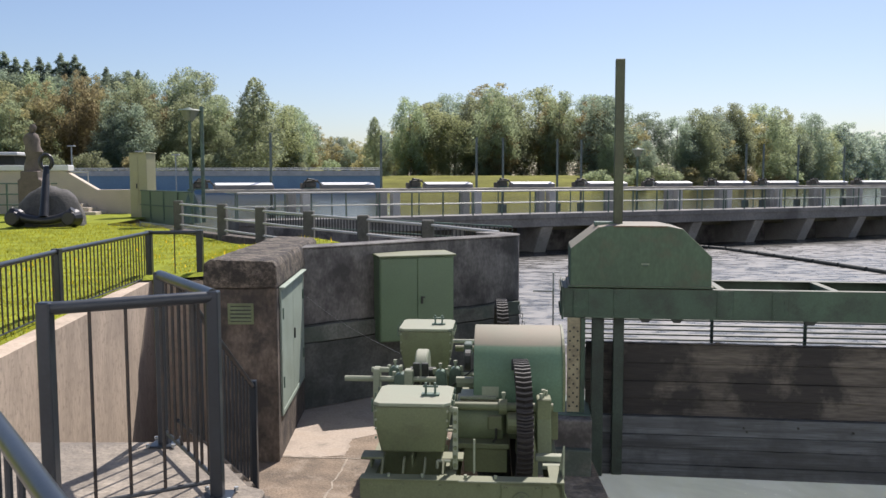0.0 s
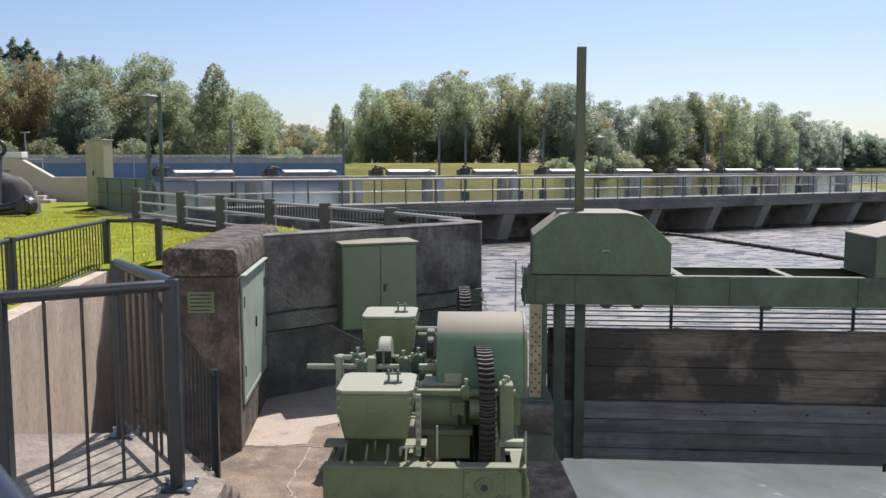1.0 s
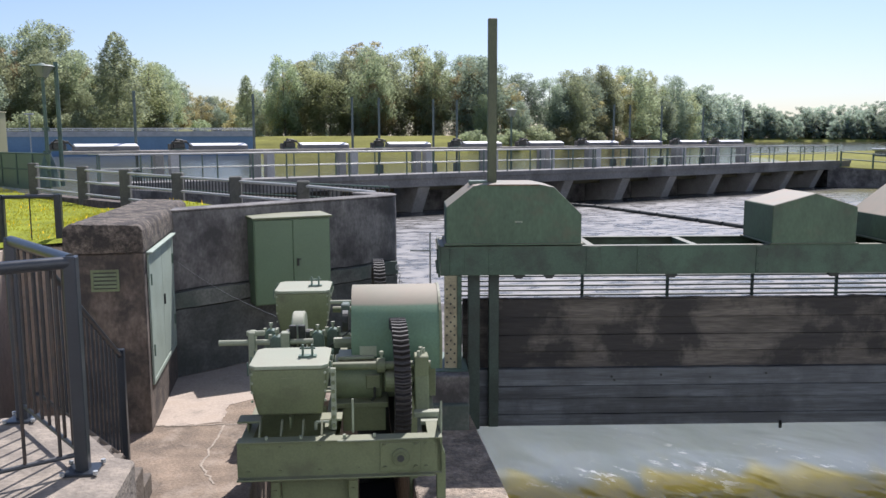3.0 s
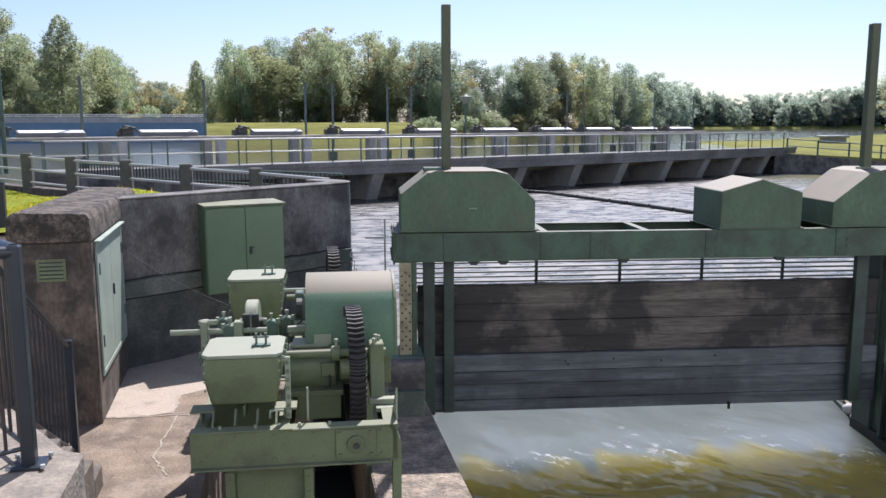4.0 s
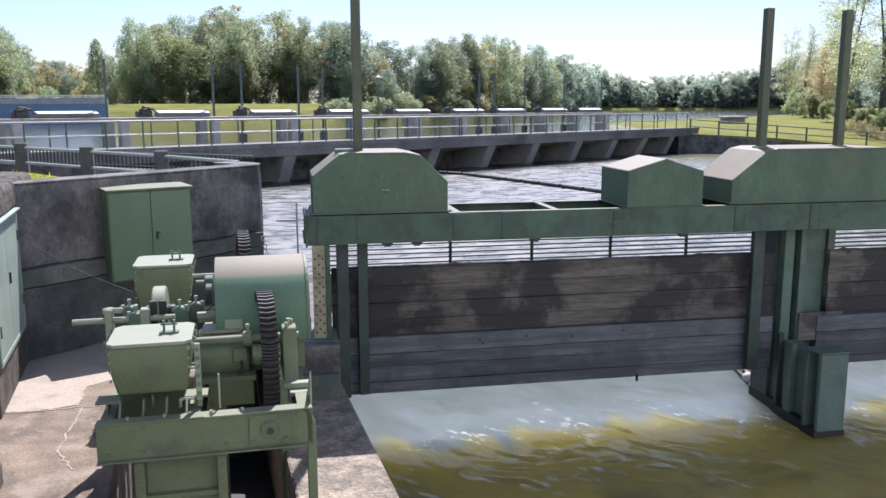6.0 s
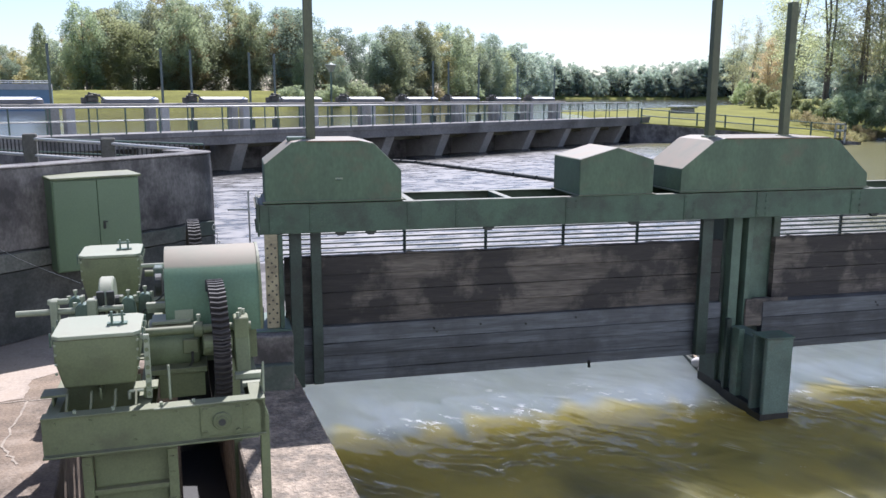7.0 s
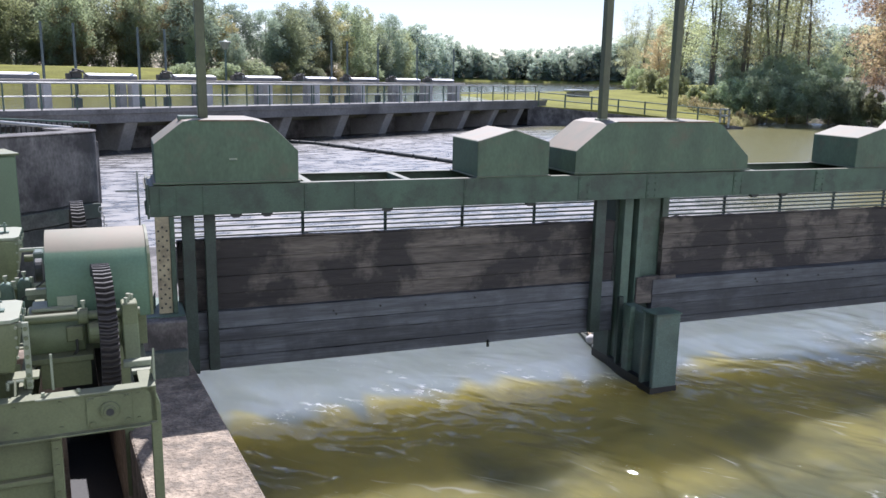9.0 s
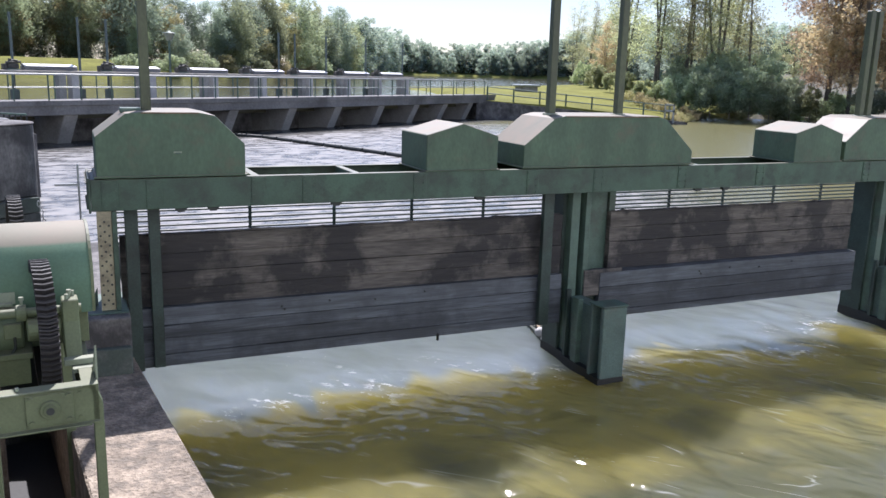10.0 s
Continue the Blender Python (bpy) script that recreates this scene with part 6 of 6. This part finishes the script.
bank("bank_tongue", [[(32.9, 48.7, -2.4), (33.0, 48.6, -2.4), (38, 45.6, -2.4), (45.2, 42.0, -2.4), (52, 46, -2.4), (59, 47.5, -2.4)],
                     [(32.8, 49.2, -1.2), (33.0, 48.8, -0.25), (38, 45.9, -0.6), (45.0, 42.4, -1.25), (51, 48.0, -1.4), (59, 49.0, -1.5)],
                     [(32, 55, -1.3), (35, 55, -0.1), (42, 56, -0.1), (50, 56, -0.4), (56, 56, -0.6), (66, 56, -0.2)],
                     [(41, 76, -1.3), (45, 76, -0.1), (52, 76, 0.2), (60, 76, 0.3), (70, 74, 0.6), (82, 72, 1.0)],
                     [(43, 87, -1.3), (47, 86, -0.2), (64, 91, -0.1), (82, 95, 0.4), (95, 96, 0.9), (110, 95, 1.5)],
                     [(43, 90, -1.3), (47, 91, -1.3), (66, 97, -1.3), (88, 108, -0.4), (112, 116, 1.0), (150, 120, 1.5)]], "sunlit grass tongue at the weir's end", M_GRASS2, 40)
bank("bank_right", [[(58.5, 49, -2.4), (60, 40, -2.4), (60, 30, -2.4), (58, 15, -2.4), (56, -20, -2.4)],
                    [(60, 49.5, -1.3), (62, 40, -1.3), (62, 30, -1.3), (60, 15, -1.3), (58, -20, -1.3)],
                    [(70, 56, 0.2), (72, 42, 0.2), (72, 30, 0.2), (70, 12, 0.2), (68, -20, 0.2)],
                    [(150, 120, 3), (180, 60, 4), (180, 30, 4), (180, 0, 4), (180, -40, 4)]], "shaded earth bank under trees", M_EARTH, 30)
bm = bmesh.new()
lo = [(32.2, 48.8), (38, 45.35), (45.3, 41.7), (46.0, 42.2)]
for (p, q), (z0, z1) in zip(zip(lo[:-1], lo[1:]), ((-0.26, -0.78), (-0.78, -1.42), (-1.42, -1.5))):
    vs = [bm.verts.new(v) for v in ((*p, -3), (*q, -3), (*q, z1), (*p, z0), (p[0] + 0.15, p[1] + 0.3, -3), (q[0] + 0.15, q[1] + 0.3, -3), (q[0] + 0.15, q[1] + 0.3, z1), (p[0] + 0.15, p[1] + 0.3, z0))]
    for f in ((0, 1, 2, 3), (5, 4, 7, 6), (3, 2, 6, 7), (1, 5, 6, 2), (4, 0, 3, 7)):
        bm.faces.new([vs[k] for k in f])
structure("bank_wall", bm, M_CONCD, "dark concrete bank wall at the weir's end", "wall")
tf = thing("bank_fence", pose(0, 0, 0), "low grey steel railing along the grass tongue", "railing")
a, b = Vector((33.2, 49.0, -0.25)), Vector((44.6, 42.7, -1.22))
for z in (0.45, 0.9):
    part("rail", rods((a + Vector((0, 0, z)), b + Vector((0, 0, z)), 0.035, 6)), M_STEEL, tf)
for i in range(8):
    p = a.lerp(b, i / 7)
    part("post", bxs((p.x - 0.04, p.x + 0.04, p.y - 0.04, p.y + 0.04, p.z - 0.3, p.z + 0.95)), M_STEEL, tf)
part("end_panel", bxs((44.3, 44.4, 42.0, 42.9, -0.75, -0.62), (44.3, 44.4, 42.0, 42.08, -1.5, -0.2), (44.3, 44.4, 42.82, 42.9, -1.5, -0.2), (44.3, 44.4, 42.0, 42.9, -0.3, -0.2)), M_RAILW, tf)
hb = thing("manhole_box", pose(47, 63, -0.1), "low pale concrete shaft box on the grass", "box")
part("body", bxs((-0.9, 0.9, -0.6, 0.6, -0.2, 0.55)), M_PIER, hb, bevel=0.05)
part("lid", bxs((-1.1, 1.1, -0.75, 0.75, 0.552, 0.75)), M_GALV, hb, bevel=0.05)


# ---- trees and grass ----
def leaf_mesh(name, centres, size, mat, rng, fold=0.5, out=None):
    """Leaf sprays as small three-cornered blades, each an island of its own."""
    n = len(centres)
    face = rng.normal(size=(n, 3))
    if out is not None:
        face = face * 0.42 + out * np.array([1.0, 1.0, 0.6])
    u = np.cross(face, rng.normal(size=(n, 3)))
    u /= np.linalg.norm(u, axis=1)[:, None]
    v = np.cross(face, u)
    v /= np.linalg.norm(v, axis=1)[:, None]
    k = np.cross(u, v)
    s = size * rng.uniform(0.55, 1.25, size=(n, 1))
    p = np.empty((n, 3, 3))
    for i, (a, b, c) in enumerate(((-0.55, -0.42, 0), (0.62, -0.30, fold * 0.3), (-0.05, 0.66, fold * 0.2))):
        p[:, i] = centres + s * (a * u + b * v + c * k)
    faces = np.arange(n * 3).reshape(-1, 3)
    me = bpy.data.meshes.new(name)
    me.from_pydata(p.reshape(-1, 3).tolist(), [], faces.tolist())
    me.materials.append(mat)
    return me


def crown_points(rng, n, h, r, z0, lobes, shape, spread=(0.28, 0.55)):
    """Leaf places in many uneven lobes that fill the crown up to its outline."""
    cs = []
    for i in range(lobes):
        z = (i + rng.random()) / lobes
        rad = max(0.12 * r, shape(z) * r)
        lr = rad * rng.uniform(*spread) if rad > 0.3 * r else rad * 0.8
        a, d = rng.uniform(0, 2 * math.pi), max(0.0, rad - lr * 0.8) * math.sqrt(rng.uniform(0.1, 1.0))
        cs.append((d * math.cos(a), d * math.sin(a), z0 + z * (h - z0 - 0.5 * lr), lr, lr ** 2))
    cs = np.array(cs)
    pick = rng.choice(lobes, size=n, p=cs[:, 4] / cs[:, 4].sum())
    v = rng.normal(size=(n, 3))
    v /= np.linalg.norm(v, axis=1)[:, None]
    q = cs[pick, 3] * (1.0 - 0.75 * rng.random(n) ** 1.6 + 0.45 * rng.random(n) ** 3)
    p = cs[pick, :3] + v * q[:, None] * np.array([1, 1, 0.9])
    p[:, 2] = np.clip(p[:, 2], 0.01 * h, h * 1.02)
    return p, v


def column_points(rng, n, h, r, z0, shape, ragged=0.35, tiers=0.0):
    """Leaf places of a slender crown: drawn in rings whose radius follows the outline, ragged by direction."""
    out = np.empty((0, 3))
    while len(out) < n:
        z, a = rng.random(n), rng.uniform(0, 2 * math.pi, n)
        rad = np.array([shape(v) for v in z])
        keep = rng.random(n) < rad
        z, a, rad = z[keep], a[keep], rad[keep]
        lump = np.array([noise.noise((math.cos(b) * 1.6, math.sin(b) * 1.6, v * h * 0.45)) + 0.5 * noise.noise((math.cos(b) * 3, math.sin(b) * 3, v * h * 1.1 + 9)) for b, v in zip(a, z)])
        q = rad * r * (1 + ragged * lump) * (1 - 0.45 * rng.random(len(z)) ** 2)
        if tiers > 0:
            q *= 1 - 0.4 * ((z * tiers) % 1.0)
        out = np.concatenate([out, np.stack([q * np.cos(a), q * np.sin(a), z0 + z * (h - z0) - 0.15 * q], 1)])
    out = out[:n]
    d = out * np.array([1, 1, 0])
    return out, d / np.maximum(1e-6, np.linalg.norm(d, axis=1))[:, None] + np.array([0, 0, 0.3])


def make_tree(label, h, r, z0, n, size, mat, seed, lobes=16, kind="broad", trunk=0.25, limbs=6, group="trees"):
    rng = np.random.default_rng(seed)
    shapes = {"broad": lambda z: math.sin(math.pi * min(1, 0.12 + 0.80 * z)) ** 0.6, "tall": lambda z: (1 - z) ** 0.45 * (0.55 + 0.45 * min(1, z * 4)),
              "conifer": lambda z: (1.0 - z) ** 0.8 * (0.8 + 0.2 * math.cos(z * 70)), "sparse": lambda z: 0.5 + 0.5 * math.sin(math.pi * z)}
    t = thing("tree", Matrix.Identity(4), label, "tree", group)
    bm = bmesh.new()
    lean = rng.normal(size=2) * 0.02 * h
    rod(bm, (0, 0, -0.6), (lean[0] * 0.5, lean[1] * 0.5, h * 0.45), trunk, 8, trunk * 0.6)
    rod(bm, (lean[0] * 0.5, lean[1] * 0.5, h * 0.45), (lean[0], lean[1], h * 0.88), trunk * 0.6, 7, trunk * 0.15)
    for i in range(limbs):
        z = h * rng.uniform(0.25, 0.7)
        a = rng.uniform(0, 6.28)
        e = r * rng.uniform(0.5, 0.9)
        rod(bm, (lean[0] * z / h, lean[1] * z / h, z), (e * math.cos(a), e * math.sin(a), z + h * rng.uniform(0.08, 0.2)), trunk * 0.3, 5, trunk * 0.08)
    part("trunk", bm, M_BARK, t)
    if kind in ("tall", "conifer"):
        pts, way = column_points(rng, n, h, r, z0, shapes[kind], 0.75 if kind == "tall" else 0.3, 9.0 if kind == "conifer" else 0.0)
    else:
        pts, way = crown_points(rng, n, h, r, z0, lobes, shapes[kind], (0.12, 0.28) if kind == "sparse" else (0.17, 0.36))
    me = leaf_mesh("crown", pts, size, mat, rng, 0.5, way)
    c = new("crown", me)
    c.parent = t
    return t


def make_grove_tree(label, h, r, n, size, mat, seed, branches=46, stems=2, low=0.22, trunk=0.13, group="bank trees"):
    """A slender bank tree: thin stems, limbs that carry separate sprays of leaves, sky between them."""
    rng = np.random.default_rng(seed)
    t = thing("tree", Matrix.Identity(4), label, "tree", group)
    bm, tips = bmesh.new(), []
    for k in range(stems):
        top = Vector((rng.normal() * 0.05 * h, rng.normal() * 0.05 * h, h * rng.uniform(0.82, 1.0)))
        foot = Vector((rng.normal() * 0.25, rng.normal() * 0.25, -0.6))
        mid = foot.lerp(top, 0.5) + Vector((rng.normal() * 0.25, rng.normal() * 0.25, 0))
        rod(bm, foot, mid, trunk, 7, trunk * 0.65)
        rod(bm, mid, top, trunk * 0.65, 6, trunk * 0.12)
        for i in range(branches // stems):
            u = low + (1 - low) * (i + rng.random()) / (branches // stems)
            p = foot.lerp(mid, u * 2) if u < 0.5 else mid.lerp(top, u * 2 - 1)
            a, reach = rng.uniform(0, 6.28), r * (0.35 + 0.65 * math.sin(math.pi * min(1.0, 0.2 + 0.75 * u))) * rng.uniform(0.45, 1.1)
            q = p + Vector((reach * math.cos(a), reach * math.sin(a), reach * rng.uniform(0.1, 0.6)))
            rod(bm, p, q, trunk * 0.22, 4, trunk * 0.05)
            tips.append((*p, *q, reach))
    part("trunk", bm, M_BARK, t)
    tips = np.array(tips)
    pick = rng.choice(len(tips), size=n, p=tips[:, 6] / tips[:, 6].sum())
    u = rng.uniform(0.3, 1.12, n)[:, None]
    pts = tips[pick, :3] * (1 - u) + tips[pick, 3:6] * u + rng.normal(size=(n, 3)) * np.array([0.42, 0.42, 0.30]) * (0.5 + 0.12 * h / 4)
    pts[:, 2] = np.clip(pts[:, 2], 0.15, h * 1.03)
    c = new("crown", leaf_mesh("crown", pts, size, mat, rng, 0.5))
    c.parent = t
    return t


KINDS = [make_tree("broad green deciduous tree on the far bank", 18, 5.6, 0.3, 14000, 0.34, M_LEAF[0], 1, 90, group="far trees"),
         make_tree("dark green deciduous tree on the far bank", 18, 6.0, 0.3, 14000, 0.34, M_LEAF[1], 2, 80, group="far trees"),
         make_tree("light green willow-like tree on the far bank", 16, 5.4, 0.2, 13500, 0.315, M_LEAF[2], 3, 100, group="far trees"),
         make_tree("tall slender green tree on the far bank", 20, 3.6, 0.4, 11500, 0.32, M_LEAF[0], 4, 60, "tall", group="far trees"),
         make_tree("dark conifer on the hill", 18, 3.6, 0.6, 6000, 0.42, M_LEAF[1], 5, 90, "conifer", group="far trees"),
         make_tree("olive green deciduous tree with uneven crown", 17, 5.0, 0.3, 13500, 0.325, M_LEAF[4], 6, 70, group="far trees"),
         make_tree("low green shrub at the wood's foot", 8, 4.5, 0.1, 5000, 0.40, M_LEAF[0], 7, 40, group="shore shrubs"),
         make_tree("low olive shrub at the wood's foot", 8, 4.5, 0.1, 5000, 0.40, M_LEAF[4], 8, 40, group="shore shrubs"),
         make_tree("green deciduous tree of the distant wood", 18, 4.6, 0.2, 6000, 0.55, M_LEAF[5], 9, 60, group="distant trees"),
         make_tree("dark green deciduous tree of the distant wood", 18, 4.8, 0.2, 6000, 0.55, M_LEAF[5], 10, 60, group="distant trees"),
         make_tree("tall light green tree with open crown on the far bank", 20, 5.0, 1.5, 11000, 0.305, M_LEAF[2], 12, 80, "sparse", 0.2, 10, group="far trees")]


def table(v, pairs):
    for (a, p), (b, q) in zip(pairs[:-1], pairs[1:]):
        if a <= v <= b:
            return p + (q - p) * (v - a) / (b - a)
    return pairs[-1][1] if v > pairs[-1][0] else pairs[0][1]


# outline of the woods: azimuth and elevation of the tree tops, and how far off they stand
SKY_L = [(-34, 7.2), (-26.4, 6.0), (-22, 6.2), (-20.4, 6.5), (-17.6, 6.6), (-15.8, 5.6), (-14.2, 5.0), (-11, 5.0), (-9.3, 4.2), (-7.6, 3.4), (-5.8, 2.9), (-3.4, 2.9), (-2.4, 5.3), (-0.5, 5.3), (1.0, 4.9), (3.6, 6.0),
         (5.7, 5.6), (8.4, 5.8), (10.7, 5.2), (12.6, 4.6), (14.6, 3.8), (16.4, 3.9), (18.9, 4.7), (20.9, 4.4), (22.9, 3.9), (25.4, 3.6), (27.1, 2.5), (30.4, 1.7), (33.9, 1.8), (37, 2.0), (39, 2.6), (44, 3.2), (50, 3.4), (56, 3.6), (66, 5.0)]
FAR = [(-34, 138), (-14, 140), (-8, 205), (-4.4, 215), (-2.6, 142), (10, 140), (12, 134), (16, 150), (20, 180), (24, 265), (28, 415), (44, 425), (47, 300), (66, 220)]
random.seed(11)


def plant(kind, az, dist, top_el, base, widen=1.0):
    a = radians(az)
    h = dist * math.tan(radians(top_el)) + 1.6 - base
    src = KINDS[kind]
    h0 = (18, 18, 16, 20, 18, 17, 8, 8, 18, 18, 20)[kind]
    s = h / h0
    copy_thing(src, pose(dist * math.sin(a), dist * math.cos(a), base, 0, 0, random.uniform(0, 360)) @ Matrix.Diagonal((s * widen, s * widen, s, 1)))


az = -33.0
while az < 64:
    d = table(az, FAR)
    wide = 0.86
    for row, (dd, f) in enumerate(((0, 1.0), (9, 1.06), (-5, 0.72))):
        if row == 2 and random.random() < 0.35:
            continue
        off = (0.5 if row == 1 else 0.0) * 5.6 / d * 57.3
        jit = random.uniform(-0.4, 0.4) * 300 / d + off
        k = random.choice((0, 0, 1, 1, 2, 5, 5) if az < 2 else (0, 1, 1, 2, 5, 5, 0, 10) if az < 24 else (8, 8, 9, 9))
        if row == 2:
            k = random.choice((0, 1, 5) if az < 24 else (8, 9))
        e2 = table(az + jit, SKY_L)
        plant(k, az + jit, d + dd + random.uniform(-3, 3), e2 * f * (random.uniform(0.8, 1.09) if az < 24 else random.uniform(0.8, 1.1)), 1.4 if az < 22 else -0.4 if az < 40 else -1.6, wide * (1.3 if k == 3 else random.uniform(1.2, 1.7) if k > 7 and k < 10 else random.uniform(1.0, 1.6)))
    az += (3.9 if d < 200 else 4.2) / d * 57.3
# single shapes that stand out of the outline
plant(3, -12.7, 130, 6.7, 1.5, 1.5), plant(3, -4.7, 132, 4.2, 1.5, 1.15), plant(0, -2.2, 136, 5.5, 1.5), plant(0, 3.6, 136, 6.1, 1.5, 1.0)
for a, e in ((-28.2, 7.9), (-27.6, 7.4), (-27.0, 7.1), (-26.4, 7.0), (-25.7, 7.2), (-25.2, 6.9), (-24.5, 7.5), (-24.1, 7.0), (-23.7, 7.45), (-23.2, 6.8), (-21.9, 6.8), (-20.6, 6.6), (-20.0, 6.7)):
    plant(4, a, 190, e + 0.25, 8.0, 1.9)
for a in np.arange(-30, -19, 1.6):
    plant(1, a + random.uniform(-0.4, 0.4), 185, table(a, SKY_L) + 0.35, 6.0, 1.2)

# low growth along the far shore and at the wood's foot
az = 11.0
while az < 23:
    d = table(az, SHORE) + 4
    plant(random.choice((6, 7)), az + random.uniform(-0.3, 0.3) * 150 / d, d, random.uniform(0.5, 1.0), -0.2, 1.5)
    az += 4.2 / d * 57.3

az = -30.5
while az < -4:
    plant(random.choice((6, 7)), az, table(az, FAR) - 16 + random.uniform(-3, 3), random.uniform(1.3, 1.8), 1.0 if az > -27 else -0.4, 1.2)
    az += 5.5 / 125 * 57.3

# trees on the near right bank
NEAR = [make_grove_tree("tall sunlit ash tree with open crown on the bank", 17, 2.8, 9000, 0.16, M_LEAF[6], 21, 60, 3),
        make_grove_tree("tall green tree with several thin stems on the bank", 18, 2.5, 9000, 0.16, M_LEAF[6], 22, 64, 3),
        make_grove_tree("rust-brown autumn tree on the bank", 15, 3.8, 16000, 0.19, M_LEAF[3], 23, 70, 2, 0.12, 0.17),
        make_grove_tree("bare thin tree with few leaves", 15, 2.2, 2200, 0.14, M_LEAF[4], 24, 40, 2, 0.3, 0.10)]
BUSH = [make_tree("dense dark green bush at the water's edge", 4.2, 2.4, 0.2, 9000, 0.18, M_LEAF[7], 31, 34, "broad", 0.06, 4, "bank bushes"),
        make_tree("light green bush on the grass", 3.4, 1.8, 0.2, 8000, 0.15, M_LEAF[2], 32, 30, "broad", 0.05, 4, "bank bushes"),
        make_tree("dry olive-brown reeds and shrubs at the bank edge", 1.8, 1.5, 0.05, 2200, 0.12, M_LEAF[4], 33, 26, "broad", 0.03, 4, "bank bushes")]


def near(src, az, dist, base, s):
    a = radians(az)
    copy_thing(src, pose(dist * math.sin(a), dist * math.cos(a), base, 0, 0, random.uniform(0, 360)) @ Matrix.Diagonal((s, s, s * random.uniform(0.95, 1.08), 1)))


for a, d, k, s in ((43.2, 86, 1, 1.0), (45.2, 77, 1, 1.05), (47.1, 76, 1, 0.95), (48.1, 78, 3, 1.15), (49.0, 75, 1, 1.0), (49.9, 79, 0, 0.95),
                   (50.2, 92, 3, 1.1), (51.0, 74, 3, 0.9), (52.4, 84, 1, 0.36), (53.6, 80, 0, 0.36), (54.6, 84, 3, 0.9), (55.6, 72, 2, 1.0), (57.4, 70, 2, 1.1),
                   (59.2, 72, 2, 1.0), (61.0, 74, 0, 1.0), (63.0, 76, 1, 1.0), (41.9, 112, 2, 0.6), (40.8, 130, 0, 0.75), (42.4, 118, 1, 0.8), (39.8, 150, 1, 0.8)):
    near(NEAR[k], a, d, 0.0, s)
for a, d, k, s, b in ((46.4, 72, 0, 0.9, -0.8), (47.6, 71, 0, 1.0, -0.9), (48.8, 70, 0, 1.15, -1.0), (50.0, 70, 0, 1.1, -1.0), (51.2, 70, 0, 1.1, -1.0), (52.4, 71, 0, 1.0, -1.0), (53.6, 70, 0, 0.9, -1.0),
                      (54.8, 69, 1, 0.9, -1.0), (49.4, 74, 0, 1.5, -0.5), (51.8, 75, 0, 1.5, -0.5), (47.0, 76, 0, 1.4, -0.5), (41.4, 96, 1, 1.2, 0.2), (42.3, 88, 1, 0.8, 0.2), (40.5, 104, 1, 1.3, 0.2), (43.4, 80, 1, 0.9, 0.0),
                      (44.5, 74, 1, 0.8, -0.4), (45.4, 72, 1, 0.8, -0.6), (56.2, 68, 1, 0.8, -1.0), (58.0, 67, 0, 0.8, -1.0), (60.0, 67, 0, 0.9, -1.0),
                      (43.6, 72, 2, 1.0, -0.3), (44.3, 69, 2, 1.2, -0.5), (45.0, 67, 2, 1.1, -0.8), (45.7, 66, 2, 1.2, -0.9), (46.3, 66, 2, 1.0, -1.1), (47.2, 67, 2, 0.8, -1.1)):
    near(BUSH[k], a, d, b, s * (0.45 if k == 2 else 0.72))
edge = [(44.8, 42.6), (52, 46.6), (59.2, 48.2), (61, 40), (61, 30), (60, 20)]
for (x0, y0), (x1, y1) in zip(edge[:-1], edge[1:]):
    steps = int(math.hypot(x1 - x0, y1 - y0) / 1.3)
    for i in range(steps):
        u = (i + random.uniform(0.2, 0.8)) / steps
        x, y = x0 + (x1 - x0) * u, y0 + (y1 - y0) * u
        k = 2 if x < 55 else random.choice((0, 0, 2))
        h = random.uniform(0.3, 0.5) if k == 2 else random.uniform(0.4, 0.65)
        copy_thing(BUSH[k], pose(x, y, -1.75 + random.uniform(0.0, 0.15), 0, 0, random.uniform(0, 360)) @ Matrix.Diagonal((h * 1.2, h * 1.2, h, 1)))
for o in KINDS + NEAR + BUSH:
    for c in list(o.children) + [o]:
        bpy.data.objects.remove(c)


def tufts(name, n, area, height, mat, label, seed, zf):
    rng = np.random.default_rng(seed)
    x = rng.uniform(area[0], area[1], n)
    y = area[2] + (area[3] - area[2]) * rng.random(n) ** 1.3
    keep = np.array([ok_lawn(a, b) for a, b in zip(x, y)])
    x, y = x[keep], y[keep]
    n = len(x)
    z = np.array([zf(a, b) for a, b in zip(x, y)]) - 0.005
    a, hgt, w = rng.uniform(0, 6.28, n), height * rng.uniform(0.4, 1.2, n), rng.uniform(0.006, 0.016, n)
    p = np.empty((n, 3, 3))
    p[:, 0] = np.stack([x - w * np.cos(a), y - w * np.sin(a), z], 1)
    p[:, 1] = np.stack([x + w * np.cos(a), y + w * np.sin(a), z], 1)
    p[:, 2] = np.stack([x + rng.normal(size=n) * 0.02, y + rng.normal(size=n) * 0.02, z + hgt], 1)
    me = bpy.data.meshes.new(name)
    me.from_pydata(p.reshape(-1, 3).tolist(), [], (np.arange(n)[:, None] * 3 + np.arange(3)[None]).tolist())
    me.materials.append(mat)
    tagged(new(name, me), label, "grass", "", "stuff")


def ok_lawn(x, y):
    right = -4.3 - (y - 4.2) * 0.11 if y < 14.9 else -2.05 if y < 16 else -2.05 - (y - 16) * 0.62
    return x < right - 0.02


tufts("grass_blades", 60000, (-14, -2.0, 8, 30), 0.05, M_BLADE, "short bright grass blades of the lawn", 5, lawn_z)
tufts("lawn_flowers", 420, (-9, -2.0, 12, 24), 0.09, M_FLOWER, "small yellow flowers along the lawn edge", 6, lawn_z)
